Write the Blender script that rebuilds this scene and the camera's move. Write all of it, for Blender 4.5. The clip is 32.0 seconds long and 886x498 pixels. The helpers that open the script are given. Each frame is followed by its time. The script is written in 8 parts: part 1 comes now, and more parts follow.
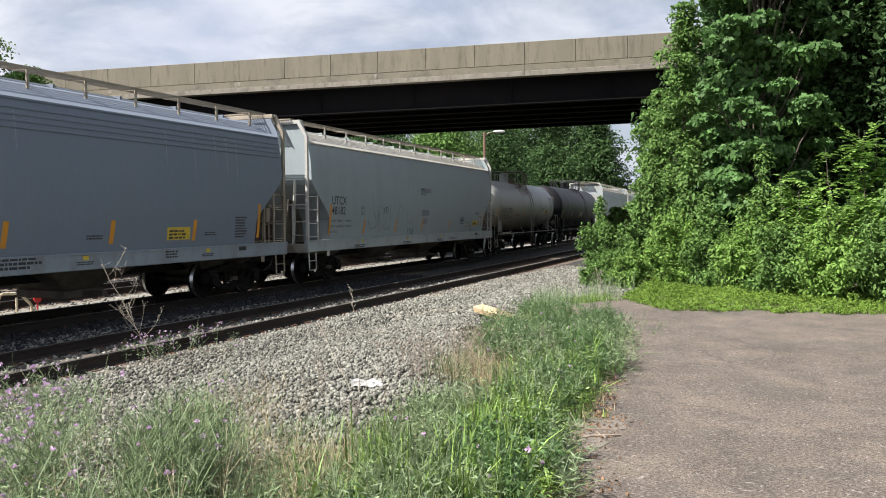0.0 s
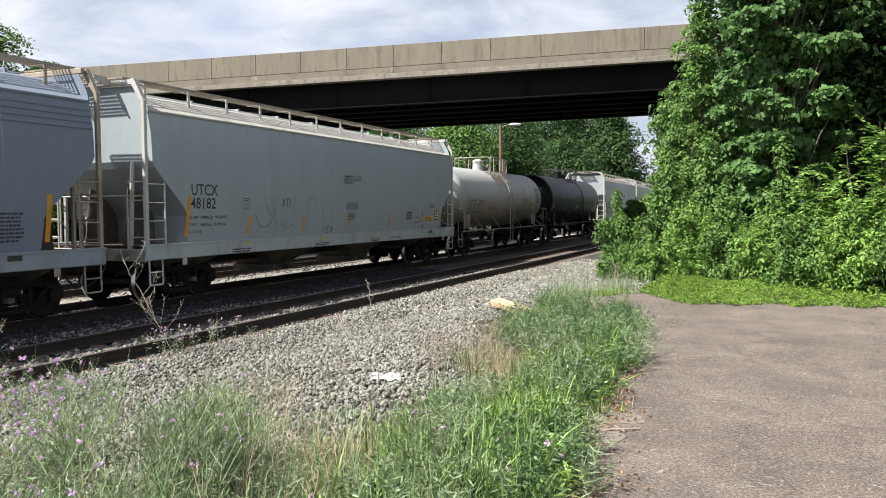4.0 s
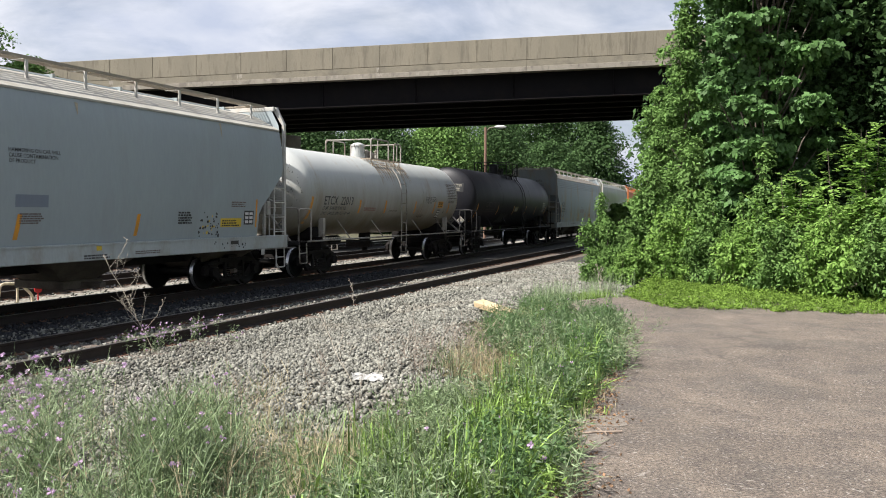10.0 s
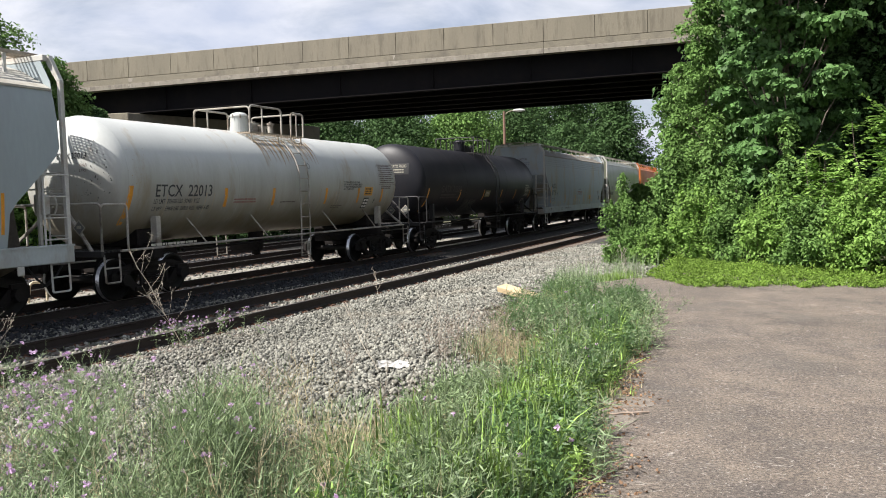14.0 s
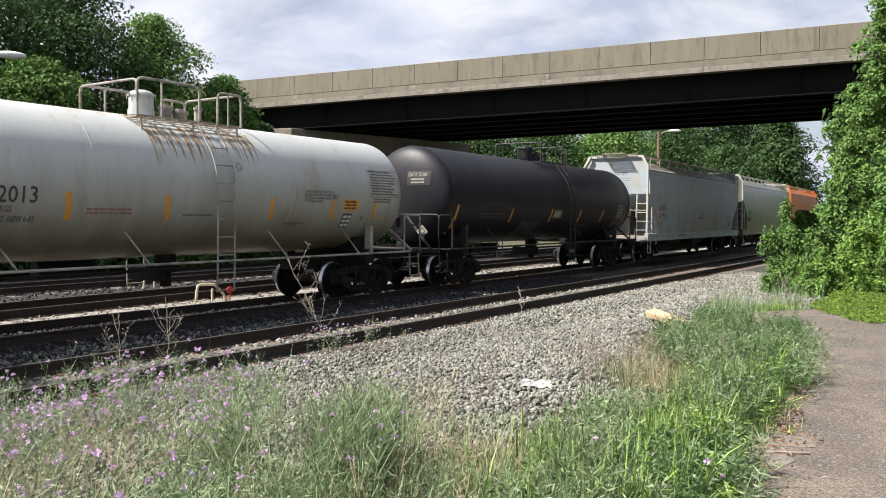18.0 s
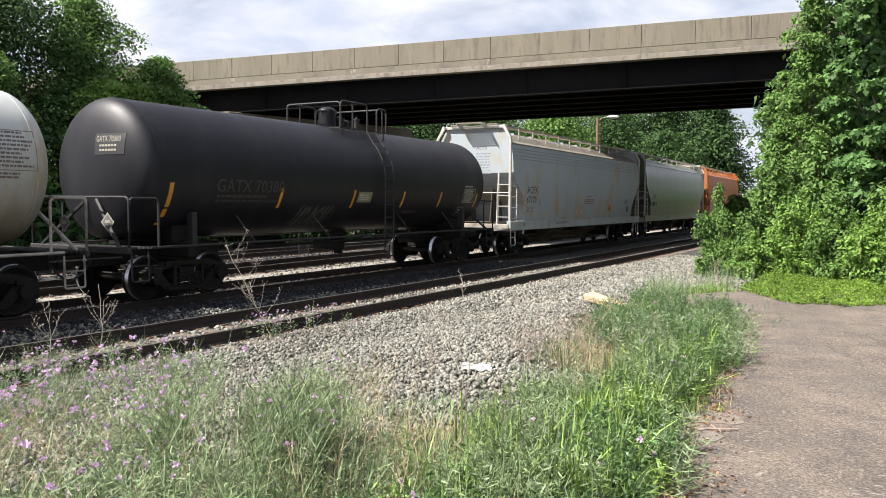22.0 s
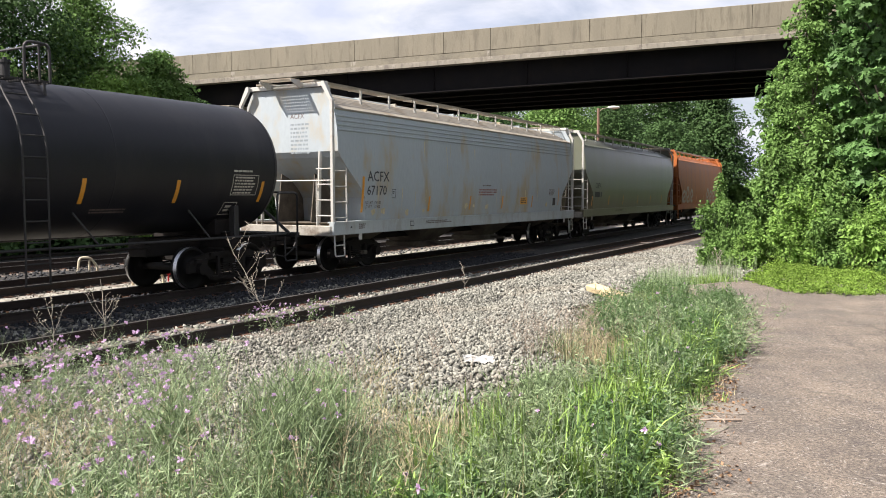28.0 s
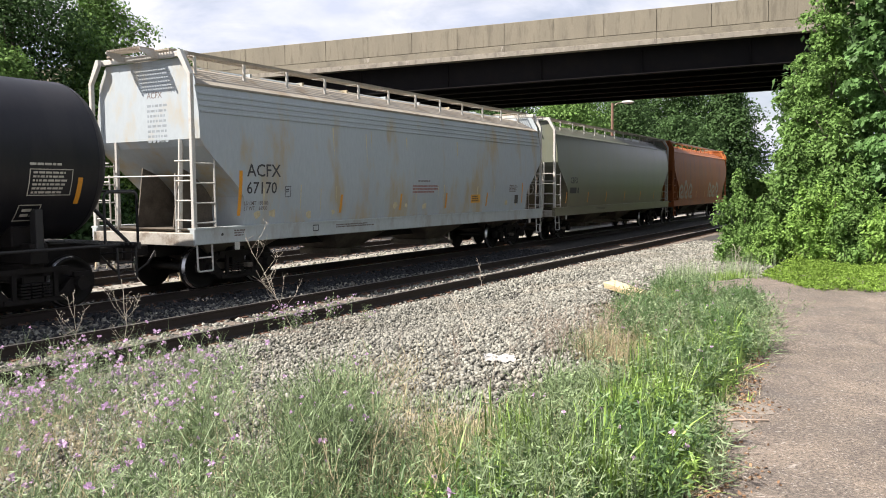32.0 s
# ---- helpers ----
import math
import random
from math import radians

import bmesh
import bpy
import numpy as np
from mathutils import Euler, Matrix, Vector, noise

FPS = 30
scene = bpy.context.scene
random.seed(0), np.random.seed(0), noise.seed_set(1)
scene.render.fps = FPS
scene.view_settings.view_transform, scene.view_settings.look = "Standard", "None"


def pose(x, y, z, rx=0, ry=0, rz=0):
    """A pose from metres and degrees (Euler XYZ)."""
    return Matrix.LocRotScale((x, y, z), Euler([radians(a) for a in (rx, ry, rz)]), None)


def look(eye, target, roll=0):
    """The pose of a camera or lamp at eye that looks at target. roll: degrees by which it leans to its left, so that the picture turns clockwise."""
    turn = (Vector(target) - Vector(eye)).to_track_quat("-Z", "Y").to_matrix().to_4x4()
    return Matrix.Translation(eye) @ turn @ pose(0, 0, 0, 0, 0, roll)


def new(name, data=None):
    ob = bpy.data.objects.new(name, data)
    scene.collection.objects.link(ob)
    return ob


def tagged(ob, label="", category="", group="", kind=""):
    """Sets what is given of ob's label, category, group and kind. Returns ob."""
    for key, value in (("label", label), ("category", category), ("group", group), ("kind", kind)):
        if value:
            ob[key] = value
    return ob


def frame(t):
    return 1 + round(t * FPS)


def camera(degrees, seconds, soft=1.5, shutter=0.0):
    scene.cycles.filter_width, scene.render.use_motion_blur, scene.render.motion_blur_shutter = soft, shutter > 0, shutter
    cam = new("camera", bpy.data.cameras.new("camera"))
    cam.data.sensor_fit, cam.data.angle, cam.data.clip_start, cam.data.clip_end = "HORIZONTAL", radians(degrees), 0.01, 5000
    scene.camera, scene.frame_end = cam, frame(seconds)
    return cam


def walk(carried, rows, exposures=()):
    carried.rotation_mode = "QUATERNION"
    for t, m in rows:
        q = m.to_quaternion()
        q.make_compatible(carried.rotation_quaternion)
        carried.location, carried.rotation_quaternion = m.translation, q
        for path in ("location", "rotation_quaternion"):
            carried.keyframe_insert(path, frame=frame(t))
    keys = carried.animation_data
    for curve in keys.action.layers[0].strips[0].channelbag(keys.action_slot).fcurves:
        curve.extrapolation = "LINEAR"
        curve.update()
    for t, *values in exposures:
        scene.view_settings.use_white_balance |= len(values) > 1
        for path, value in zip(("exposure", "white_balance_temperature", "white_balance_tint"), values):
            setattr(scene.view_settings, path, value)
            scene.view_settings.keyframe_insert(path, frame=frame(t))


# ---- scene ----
cam = camera(57.13, 32.0, soft=1.0)
EYE = 1.70
# seconds, eye x y z, turn rx ry rz
ROWS = [
    (0.0, 0.016, 0.026, 0.002, 87.699, 0.252, 25.969),
    (0.5, 0.024, 0.014, -0.001, 87.772, 0.413, 25.685),
    (1.0, 0.040, 0.023, -0.009, 87.297, -0.409, 25.901),
    (1.5, 0.055, 0.035, -0.013, 86.378, -1.413, 26.928),
    (2.0, 0.057, 0.036, 0.002, 87.206, -0.676, 27.780),
    (2.5, 0.032, 0.024, 0.011, 87.207, 0.725, 26.451),
    (3.0, 0.024, 0.005, 0.011, 86.889, 0.806, 26.132),
    (3.5, 0.004, -0.002, 0.012, 87.048, 0.651, 26.368),
    (5.5, 0.015, -0.001, 0.009, 87.585, -0.113, 29.109),
    (6.0, 0.001, 0.010, 0.007, 87.288, 0.008, 28.458),
    (6.5, -0.001, 0.025, 0.004, 87.425, -0.174, 27.506),
    (7.0, 0.004, 0.016, 0.011, 88.136, -0.029, 27.229),
    (7.5, 0.005, 0.013, 0.010, 88.487, 0.029, 27.035),
    (8.0, 0.010, -0.007, 0.010, 88.487, -0.126, 26.779),
    (8.5, 0.013, -0.008, 0.017, 88.233, -0.421, 26.491),
    (9.0, -0.001, -0.002, 0.005, 87.980, -0.608, 26.544),
    (9.5, 0.012, -0.006, 0.012, 87.441, -0.541, 26.361),
    (10.0, -0.009, -0.002, 0.009, 87.316, -0.386, 25.954),
    (10.5, -0.011, -0.007, 0.009, 87.391, -0.075, 25.919),
    (11.0, -0.004, -0.014, 0.010, 87.438, 0.001, 25.678),
    (11.5, -0.000, -0.026, 0.015, 87.681, 0.254, 26.515),
    (12.0, 0.011, -0.031, 0.011, 87.763, 0.449, 29.195),
    (12.5, 0.023, -0.042, 0.006, 87.424, 0.109, 29.246),
    (13.0, 0.029, -0.013, 0.004, 86.556, -0.220, 27.677),
    (13.5, 0.001, -0.010, 0.005, 86.140, 1.073, 26.968),
    (15.5, 0.000, -0.001, 0.022, 88.053, 1.130, 31.252),
    (16.0, -0.010, -0.003, 0.003, 88.552, -0.703, 34.948),
    (16.5, -0.010, -0.019, 0.003, 89.525, -0.616, 37.286),
    (17.0, -0.013, -0.028, -0.002, 89.268, -0.947, 39.034),
    (17.5, -0.025, -0.019, -0.011, 88.519, -0.934, 38.961),
    (18.0, -0.025, -0.000, -0.006, 87.741, -0.398, 37.752),
    (18.5, -0.021, 0.001, -0.017, 87.077, -0.860, 37.091),
    (19.0, -0.006, -0.013, -0.014, 86.793, -1.239, 37.631),
    (19.5, -0.009, -0.029, -0.011, 86.914, -1.433, 37.200),
    (20.0, 0.002, -0.029, -0.009, 87.055, -1.156, 37.293),
    (20.5, 0.007, -0.013, -0.010, 87.108, -0.532, 37.398),
    (21.0, 0.013, -0.015, -0.011, 87.042, -0.044, 37.440),
    (21.5, 0.028, -0.009, -0.010, 86.695, 0.156, 35.248),
    (22.0, 0.004, 0.000, -0.007, 86.714, -0.327, 33.679),
    (22.5, -0.009, -0.018, -0.016, 85.821, -0.263, 34.253),
    (23.0, -0.011, 0.002, -0.021, 84.635, -0.063, 35.564),
    (23.5, -0.002, 0.011, -0.016, 84.284, 0.250, 35.201),
    (24.0, -0.011, 0.025, -0.008, 84.697, 0.114, 34.083),
    (24.5, -0.006, 0.027, -0.007, 85.300, 0.395, 33.380),
    (25.0, 0.000, 0.026, -0.007, 85.677, 0.565, 32.340),
    (25.5, -0.004, 0.023, -0.007, 86.094, 0.494, 32.494),
    (27.5, -0.013, 0.015, -0.006, 85.842, 0.115, 33.310),
    (28.0, -0.011, 0.007, -0.005, 86.162, 0.128, 33.740),
    (28.5, -0.010, -0.001, -0.006, 86.298, 0.222, 34.189),
    (29.0, -0.009, -0.007, -0.003, 86.329, 0.072, 35.145),
    (29.5, -0.020, -0.002, -0.009, 86.254, -0.186, 35.709),
    (30.0, -0.023, -0.001, -0.007, 86.421, -0.230, 35.954),
    (30.5, -0.011, 0.006, -0.003, 86.299, 0.997, 35.941),
    (31.0, -0.023, 0.018, -0.004, 85.460, 1.244, 35.463),
    (31.5, -0.034, 0.012, -0.006, 85.216, 1.057, 35.133),
    (32.0, -0.086, -0.025, 0.030, 85.860, 0.425, 34.630),
]
walk(cam, [(t, pose(x, y, EYE + z, rx, ry, rz)) for t, x, y, z, rx, ry, rz in ROWS],
     exposures=[(0, 0.92, 6360, 11.6), (3, 1.07, 6360, 11.6), (7, 1.00, 6360, 11.6), (9, 0.92, 6360, 11.6), (12, 0.97, 6380, 12.0), (16, 1.00, 6380, 12.0), (20, 1.08, 6450, 12.8), (21, 1.10, 6450, 12.8), (22, 1.20, 6480, 13.0), (23, 1.72, 6480, 13.3), (24, 1.60, 6250, 13.6), (25, 1.52, 6250, 13.6), (28, 1.24, 6580, 14.2), (30, 1.26, 6600, 14.2), (32, 1.26, 6600, 14.2)])

# ---- daylight ----
SUN_EL, SUN_DIR = radians(50.6), Vector((-0.61, -0.79, 0)).normalized()
sun_way = Vector((SUN_DIR.x * math.cos(SUN_EL), SUN_DIR.y * math.cos(SUN_EL), math.sin(SUN_EL)))
world = bpy.data.worlds.new("sky")
scene.world = world
world.use_nodes = True
wn, wl = world.node_tree.nodes, world.node_tree.links
bg = wn["Background"]
sky = wn.new("ShaderNodeTexSky")
sky.sky_type, sky.sun_disc = "NISHITA", False
sky.sun_elevation, sky.sun_rotation = SUN_EL, math.atan2(sun_way.x, sun_way.y)
sky.air_density, sky.dust_density = 1.0, 1.5
# broken summer cloud over the blue, on a flat layer that crowds towards the horizon
tc = wn.new("ShaderNodeTexCoord")
sp = wn.new("ShaderNodeSeparateXYZ")
up = wn.new("ShaderNodeMath")
up.operation, up.inputs[1].default_value = "MAXIMUM", 0.0
lift = wn.new("ShaderNodeMath")
lift.operation, lift.inputs[1].default_value = "ADD", 0.30
over = wn.new("ShaderNodeVectorMath")
over.operation = "DIVIDE"
cl = wn.new("ShaderNodeTexNoise")
cl.inputs["Scale"].default_value, cl.inputs["Detail"].default_value, cl.inputs["Roughness"].default_value = 1.9, 10, 0.58
cl.inputs["Distortion"].default_value = 0.5
cr = wn.new("ShaderNodeValToRGB")
cr.color_ramp.elements[0].position, cr.color_ramp.elements[1].position = 0.25, 0.48
cr.color_ramp.elements[0].color = (0.36, 0.36, 0.36, 1)
mx = wn.new("ShaderNodeMix")
mx.data_type = "RGBA"
shade = wn.new("ShaderNodeTexNoise")
shade.inputs["Scale"].default_value, shade.inputs["Detail"].default_value = 3.1, 8
sr = wn.new("ShaderNodeValToRGB")
sr.color_ramp.elements[0].position, sr.color_ramp.elements[1].position = 0.36, 0.60
sr.color_ramp.elements[0].color, sr.color_ramp.elements[1].color = (6.3, 6.95, 8.4, 1), (9.1, 9.35, 10.0, 1)
comb = wn.new("ShaderNodeCombineXYZ")
wl.new(tc.outputs["Generated"], sp.inputs[0])
wl.new(sp.outputs["Z"], up.inputs[0])
wl.new(up.outputs[0], lift.inputs[0])
for k in range(3):
    wl.new(lift.outputs[0], comb.inputs[k])
wl.new(tc.outputs["Generated"], over.inputs[0])
wl.new(comb.outputs[0], over.inputs[1])
wl.new(over.outputs[0], cl.inputs["Vector"])
wl.new(over.outputs[0], shade.inputs["Vector"])
thin = wn.new("ShaderNodeMath")
thin.operation, thin.inputs[1].default_value = "MULTIPLY", -0.30
sums = wn.new("ShaderNodeMath")
sums.operation = "ADD"
wl.new(up.outputs[0], thin.inputs[0])
wl.new(thin.outputs[0], sums.inputs[0])
wl.new(cl.outputs["Fac"], sums.inputs[1])
wl.new(sums.outputs[0], cr.inputs["Fac"])
wl.new(shade.outputs["Fac"], sr.inputs["Fac"])
wl.new(cr.outputs["Color"], mx.inputs["Factor"])
wl.new(sky.outputs["Color"], mx.inputs[6])
wl.new(sr.outputs["Color"], mx.inputs[7])
wl.new(mx.outputs[2], bg.inputs["Color"])
bg.inputs["Strength"].default_value = 0.05
sun = new("sun", bpy.data.lights.new("sun", "SUN"))
sun.data.energy, sun.data.angle, sun.data.color = 5.0, radians(0.55), (1.0, 0.95, 0.87)
sun.matrix_world = look(sun_way * 80, (0, 0, 0))

# ---- mesh and material tools ----
def part(name, bm, material, parent=None, label="", smooth=False):
    """Links a bmesh as one mesh object under a thing or a part."""
    me = bpy.data.meshes.new(name)
    bm.to_mesh(me)
    bm.free()
    for m in material if isinstance(material, (list, tuple)) else [material]:
        me.materials.append(m)
    if smooth:
        me.polygons.foreach_set("use_smooth", [True] * len(me.polygons))
    ob = new(name, me)
    ob.parent = parent
    if label:
        ob["label"] = label
    return ob


def share(name, me, parent, m):
    """Another object on the same mesh, at the pose m."""
    ob = new(name, me)
    ob.parent, ob.matrix_basis = parent, m
    return ob


def thing(name, label, category, group="", kind="", at=None):
    ob = tagged(new(name), label, category, group, kind)
    if at is not None:
        ob.matrix_basis = at
    return ob


def box(bm, x0, x1, y0, y1, z0, z1, bevel=0.0, m=None):
    r = bmesh.ops.create_cube(bm, size=1)
    vs = r["verts"]
    bmesh.ops.transform(bm, matrix=Matrix.LocRotScale(((x0 + x1) / 2, (y0 + y1) / 2, (z0 + z1) / 2), None, (abs(x1 - x0), abs(y1 - y0), abs(z1 - z0))), verts=vs)
    if bevel:
        es = list({e for v in vs for e in v.link_edges})
        g = bmesh.ops.bevel(bm, geom=es, offset=bevel, segments=1, affect="EDGES", clamp_overlap=True)
        vs = list({v for f in g["faces"] for v in f.verts} | {v for v in vs if v.is_valid})
    if m is not None:
        bmesh.ops.transform(bm, matrix=m, verts=vs)
    return vs


def rod(bm, a, b, r, n=8, r2=None, caps=True):
    """A straight bar from a to b."""
    a, b = Vector(a), Vector(b)
    d = b - a
    q = d.to_track_quat("Z", "Y").to_matrix().to_4x4()
    out = bmesh.ops.create_cone(bm, cap_ends=caps, segments=n, radius1=r, radius2=r if r2 is None else r2, depth=d.length, matrix=Matrix.Translation((a + b) / 2) @ q)
    return out["verts"]


def pipe(bm, pts, r, n=6):
    """A bent bar through the points, with rounded joints."""
    pts = [Vector(p) for p in pts]
    rings = []
    for i, p in enumerate(pts):
        t = (pts[min(i + 1, len(pts) - 1)] - pts[max(i - 1, 0)]).normalized()
        q = t.to_track_quat("Z", "Y").to_matrix()
        rings.append([bm.verts.new(p + q @ Vector((r * math.cos(2 * math.pi * k / n), r * math.sin(2 * math.pi * k / n), 0))) for k in range(n)])
    for u, v in zip(rings, rings[1:]):
        # keep the rings from twisting
        best = min(range(n), key=lambda s: sum((u[k].co - v[(k + s) % n].co).length for k in range(n)))
        for k in range(n):
            bm.faces.new((u[k], u[(k + 1) % n], v[(k + 1 + best) % n], v[(k + best) % n]))
    bm.faces.new(rings[0][::-1])
    bm.faces.new(rings[-1])


def rounded(pts, r=0.08, n=4):
    """The points of a polyline, its corners turned with radius r."""
    pts = [Vector(p) for p in pts]
    out = [pts[0]]
    for a, b, c in zip(pts, pts[1:], pts[2:]):
        u, v = (a - b), (c - b)
        k = min(r, u.length * 0.45, v.length * 0.45)
        p, q = b + u.normalized() * k, b + v.normalized() * k
        for i in range(n + 1):
            s = i / n
            out.append(p * (1 - s) ** 2 + b * 2 * s * (1 - s) + q * s * s)
    return out + [pts[-1]]


def extrude(bm, prof, y0, y1, cap=True, plane="xz"):
    """A prism of a closed outline (x, z) from y0 to y1."""
    def at(p, y):
        return (p[0], y, p[1]) if plane == "xz" else (y, p[0], p[1])
    a = [bm.verts.new(at(p, y0)) for p in prof]
    b = [bm.verts.new(at(p, y1)) for p in prof]
    n = len(prof)
    for i in range(n):
        bm.faces.new((a[i], a[(i + 1) % n], b[(i + 1) % n], b[i]))
    if cap:
        bm.faces.new(a[::-1])
        bm.faces.new(b)
    bmesh.ops.recalc_face_normals(bm, faces=bm.faces)
    return a + b


def bm_of():
    return bmesh.new()


def mesh_np(name, verts, faces, material, smooth=False):
    """A mesh from arrays of equal-sided faces."""
    verts, faces = np.asarray(verts, np.float32), np.asarray(faces, np.int32)
    me = bpy.data.meshes.new(name)
    k = faces.shape[1]
    me.vertices.add(len(verts))
    me.vertices.foreach_set("co", verts.ravel())
    me.loops.add(faces.size)
    me.loops.foreach_set("vertex_index", faces.ravel())
    me.polygons.add(len(faces))
    me.polygons.foreach_set("loop_start", np.arange(0, faces.size, k, dtype=np.int32))
    if smooth:
        me.polygons.foreach_set("use_smooth", np.ones(len(faces), bool))
    me.update(calc_edges=True)
    for m in material if isinstance(material, (list, tuple)) else [material]:
        me.materials.append(m)
    return me


def mat(name, base, rough=0.7, metal=0.0, scale=4.0, spread=0.18, fine=60.0, fine_amt=0.08, bump=0.15, stain=None, stain_amt=0.0, stain_scale=1.2, island=0.0, spec=0.5, coords="Object", stretch=(1, 1, 1), trans=0.0, stain_edge=(0.5, 0.62)):
    """A surface with broad mottling, fine grain, stains in a second colour, and relief."""
    m = bpy.data.materials.new(name)
    m.use_nodes = True
    n, l = m.node_tree.nodes, m.node_tree.links
    b = n["Principled BSDF"]
    b.inputs["Metallic"].default_value = metal
    b.inputs["Specular IOR Level"].default_value = spec
    tc = n.new("ShaderNodeTexCoord")
    mp = n.new("ShaderNodeMapping")
    mp.inputs["Scale"].default_value = stretch
    l.new(tc.outputs[coords], mp.inputs["Vector"])
    def noise_at(s, d=6, r=0.6):
        t = n.new("ShaderNodeTexNoise")
        t.inputs["Scale"].default_value, t.inputs["Detail"].default_value, t.inputs["Roughness"].default_value = s, d, r
        l.new(mp.outputs["Vector"], t.inputs["Vector"])
        return t.outputs["Fac"]
    def mixed(kind, fac, a, c):
        x = n.new("ShaderNodeMix")
        x.data_type, x.blend_type = "RGBA", kind
        for sock, v in ((x.inputs["Factor"], fac), (x.inputs[6], a), (x.inputs[7], c)):
            if isinstance(v, bpy.types.NodeSocket):
                l.new(v, sock)
            else:
                sock.default_value = v
        return x.outputs[2]
    def ramp(v, p0, p1, c0=(0, 0, 0, 1), c1=(1, 1, 1, 1)):
        r = n.new("ShaderNodeValToRGB")
        r.color_ramp.elements[0].position, r.color_ramp.elements[1].position = p0, p1
        r.color_ramp.elements[0].color, r.color_ramp.elements[1].color = c0, c1
        l.new(v, r.inputs["Fac"])
        return r.outputs["Color"]
    base = (*base, 1)
    lo = tuple(max(0, c * (1 - spread)) for c in base[:3]) + (1,)
    hi = tuple(min(1, c * (1 + spread)) for c in base[:3]) + (1,)
    broad = noise_at(scale)
    grain = noise_at(fine, 3)
    col = ramp(broad, 0.3, 0.7, lo, hi)
    g = ramp(grain, 0.3, 0.7, (1 - fine_amt * 2,) * 3 + (1,), (1 + fine_amt,) * 3 + (1,))
    col = mixed("MULTIPLY", 1.0, col, g)
    if island:
        info = n.new("ShaderNodeNewGeometry")
        col = mixed("MULTIPLY", 1.0, col, ramp(info.outputs["Random Per Island"], 0, 1, (1 - island,) * 3 + (1,), (1 + island * 0.7,) * 3 + (1,)))
    if stain:
        s = noise_at(stain_scale, 8, 0.68)
        f = n.new("ShaderNodeMath")
        f.operation = "MULTIPLY"
        f.inputs[1].default_value = stain_amt
        l.new(ramp(s, *stain_edge), f.inputs[0])
        col = mixed("MIX", f.outputs[0], col, (*stain, 1))
    l.new(col, b.inputs["Base Color"])
    rr = n.new("ShaderNodeMapRange")
    rr.inputs["To Min"].default_value, rr.inputs["To Max"].default_value = max(0.03, rough - 0.12), min(1, rough + 0.12)
    l.new(broad, rr.inputs["Value"])
    l.new(rr.outputs["Result"], b.inputs["Roughness"])
    if bump:
        bp = n.new("ShaderNodeBump")
        bp.inputs["Strength"].default_value, bp.inputs["Distance"].default_value = bump, 0.01
        l.new(grain, bp.inputs["Height"])
        l.new(bp.outputs["Normal"], b.inputs["Normal"])
    if trans:
        tr = n.new("ShaderNodeBsdfTranslucent")
        l.new(col, tr.inputs["Color"])
        ms = n.new("ShaderNodeMixShader")
        ms.inputs["Fac"].default_value = trans
        l.new(b.outputs["BSDF"], ms.inputs[1])
        l.new(tr.outputs["BSDF"], ms.inputs[2])
        l.new(ms.outputs["Shader"], n["Material Output"].inputs["Surface"])
    return m

# ---- materials ----
CONCRETE = mat("weathered_concrete", (0.220, 0.197, 0.147), 0.85, scale=0.6, spread=0.14, fine=25, bump=0.3, stain=(0.098, 0.087, 0.073), stain_amt=0.55, stain_scale=0.9)
JOINT_DARK = mat("dirty_joint_concrete", (0.10, 0.088, 0.07), 0.9, scale=3, spread=0.2, fine=30, bump=0.2)
SLAB_EDGE = mat("stained_slab_edge", (0.27, 0.245, 0.20), 0.85, scale=0.9, spread=0.18, fine=25, bump=0.3, stain=(0.12, 0.10, 0.085), stain_amt=0.6, stain_scale=2.4, stretch=(1.5, 1.5, 0.8))
LIME = mat("pale_lime_stain", (0.33, 0.30, 0.25), 0.9, scale=6, spread=0.2, fine=40, bump=0.1)
# Yard bed colour kept near black to stand for tree shade.
SHADED_BED = mat("shade_darkened_bed", (0.018, 0.017, 0.016), 0.95, scale=6, spread=0.4, fine=30, fine_amt=0.3, bump=1.0, stain=(0.038, 0.033, 0.028), stain_amt=0.5, stain_scale=0.8)
CHUTE = mat("grimy_shaded_tan_paint", (0.115, 0.098, 0.075), 0.8, scale=2, spread=0.3, fine=30, fine_amt=0.1, bump=0.1, stain=(0.04, 0.03, 0.025), stain_amt=0.6)
CONCRETE_STREAK = mat("streaked_concrete", (0.224, 0.200, 0.149), 0.85, scale=0.8, spread=0.16, fine=30, bump=0.25, stain=(0.105, 0.092, 0.070), stain_amt=0.6, stain_scale=1.6, stretch=(2.2, 2.2, 0.35))
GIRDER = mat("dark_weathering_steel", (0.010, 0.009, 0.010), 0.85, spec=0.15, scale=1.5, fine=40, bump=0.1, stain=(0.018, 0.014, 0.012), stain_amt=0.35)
# Deck concrete coloured far darker than the parapet, for the shade underneath.
SOFFIT = mat("shade_dark_deck_underside", (0.035, 0.032, 0.03), 0.95, spec=0.15, scale=1.0, spread=0.3, fine=25, bump=0.2)
RAIL = mat("rusty_rail_web", (0.026, 0.018, 0.015), 0.8, scale=3, spread=0.3, fine=80, bump=0.3)
RAIL_TOP = mat("worn_rail_head", (0.258, 0.232, 0.215), 0.35, metal=0.8, scale=3, fine=90, bump=0.05)
TIE = mat("grey_weathered_tie", (0.160, 0.130, 0.105), 0.9, scale=2.5, spread=0.35, fine=45, fine_amt=0.25, bump=0.6, stretch=(0.35, 4, 4), stain=(0.054, 0.039, 0.031), stain_amt=0.5)
PLATE = mat("rusty_tie_plate", (0.129, 0.065, 0.039), 0.9, scale=8, spread=0.3, fine=70, bump=0.4)
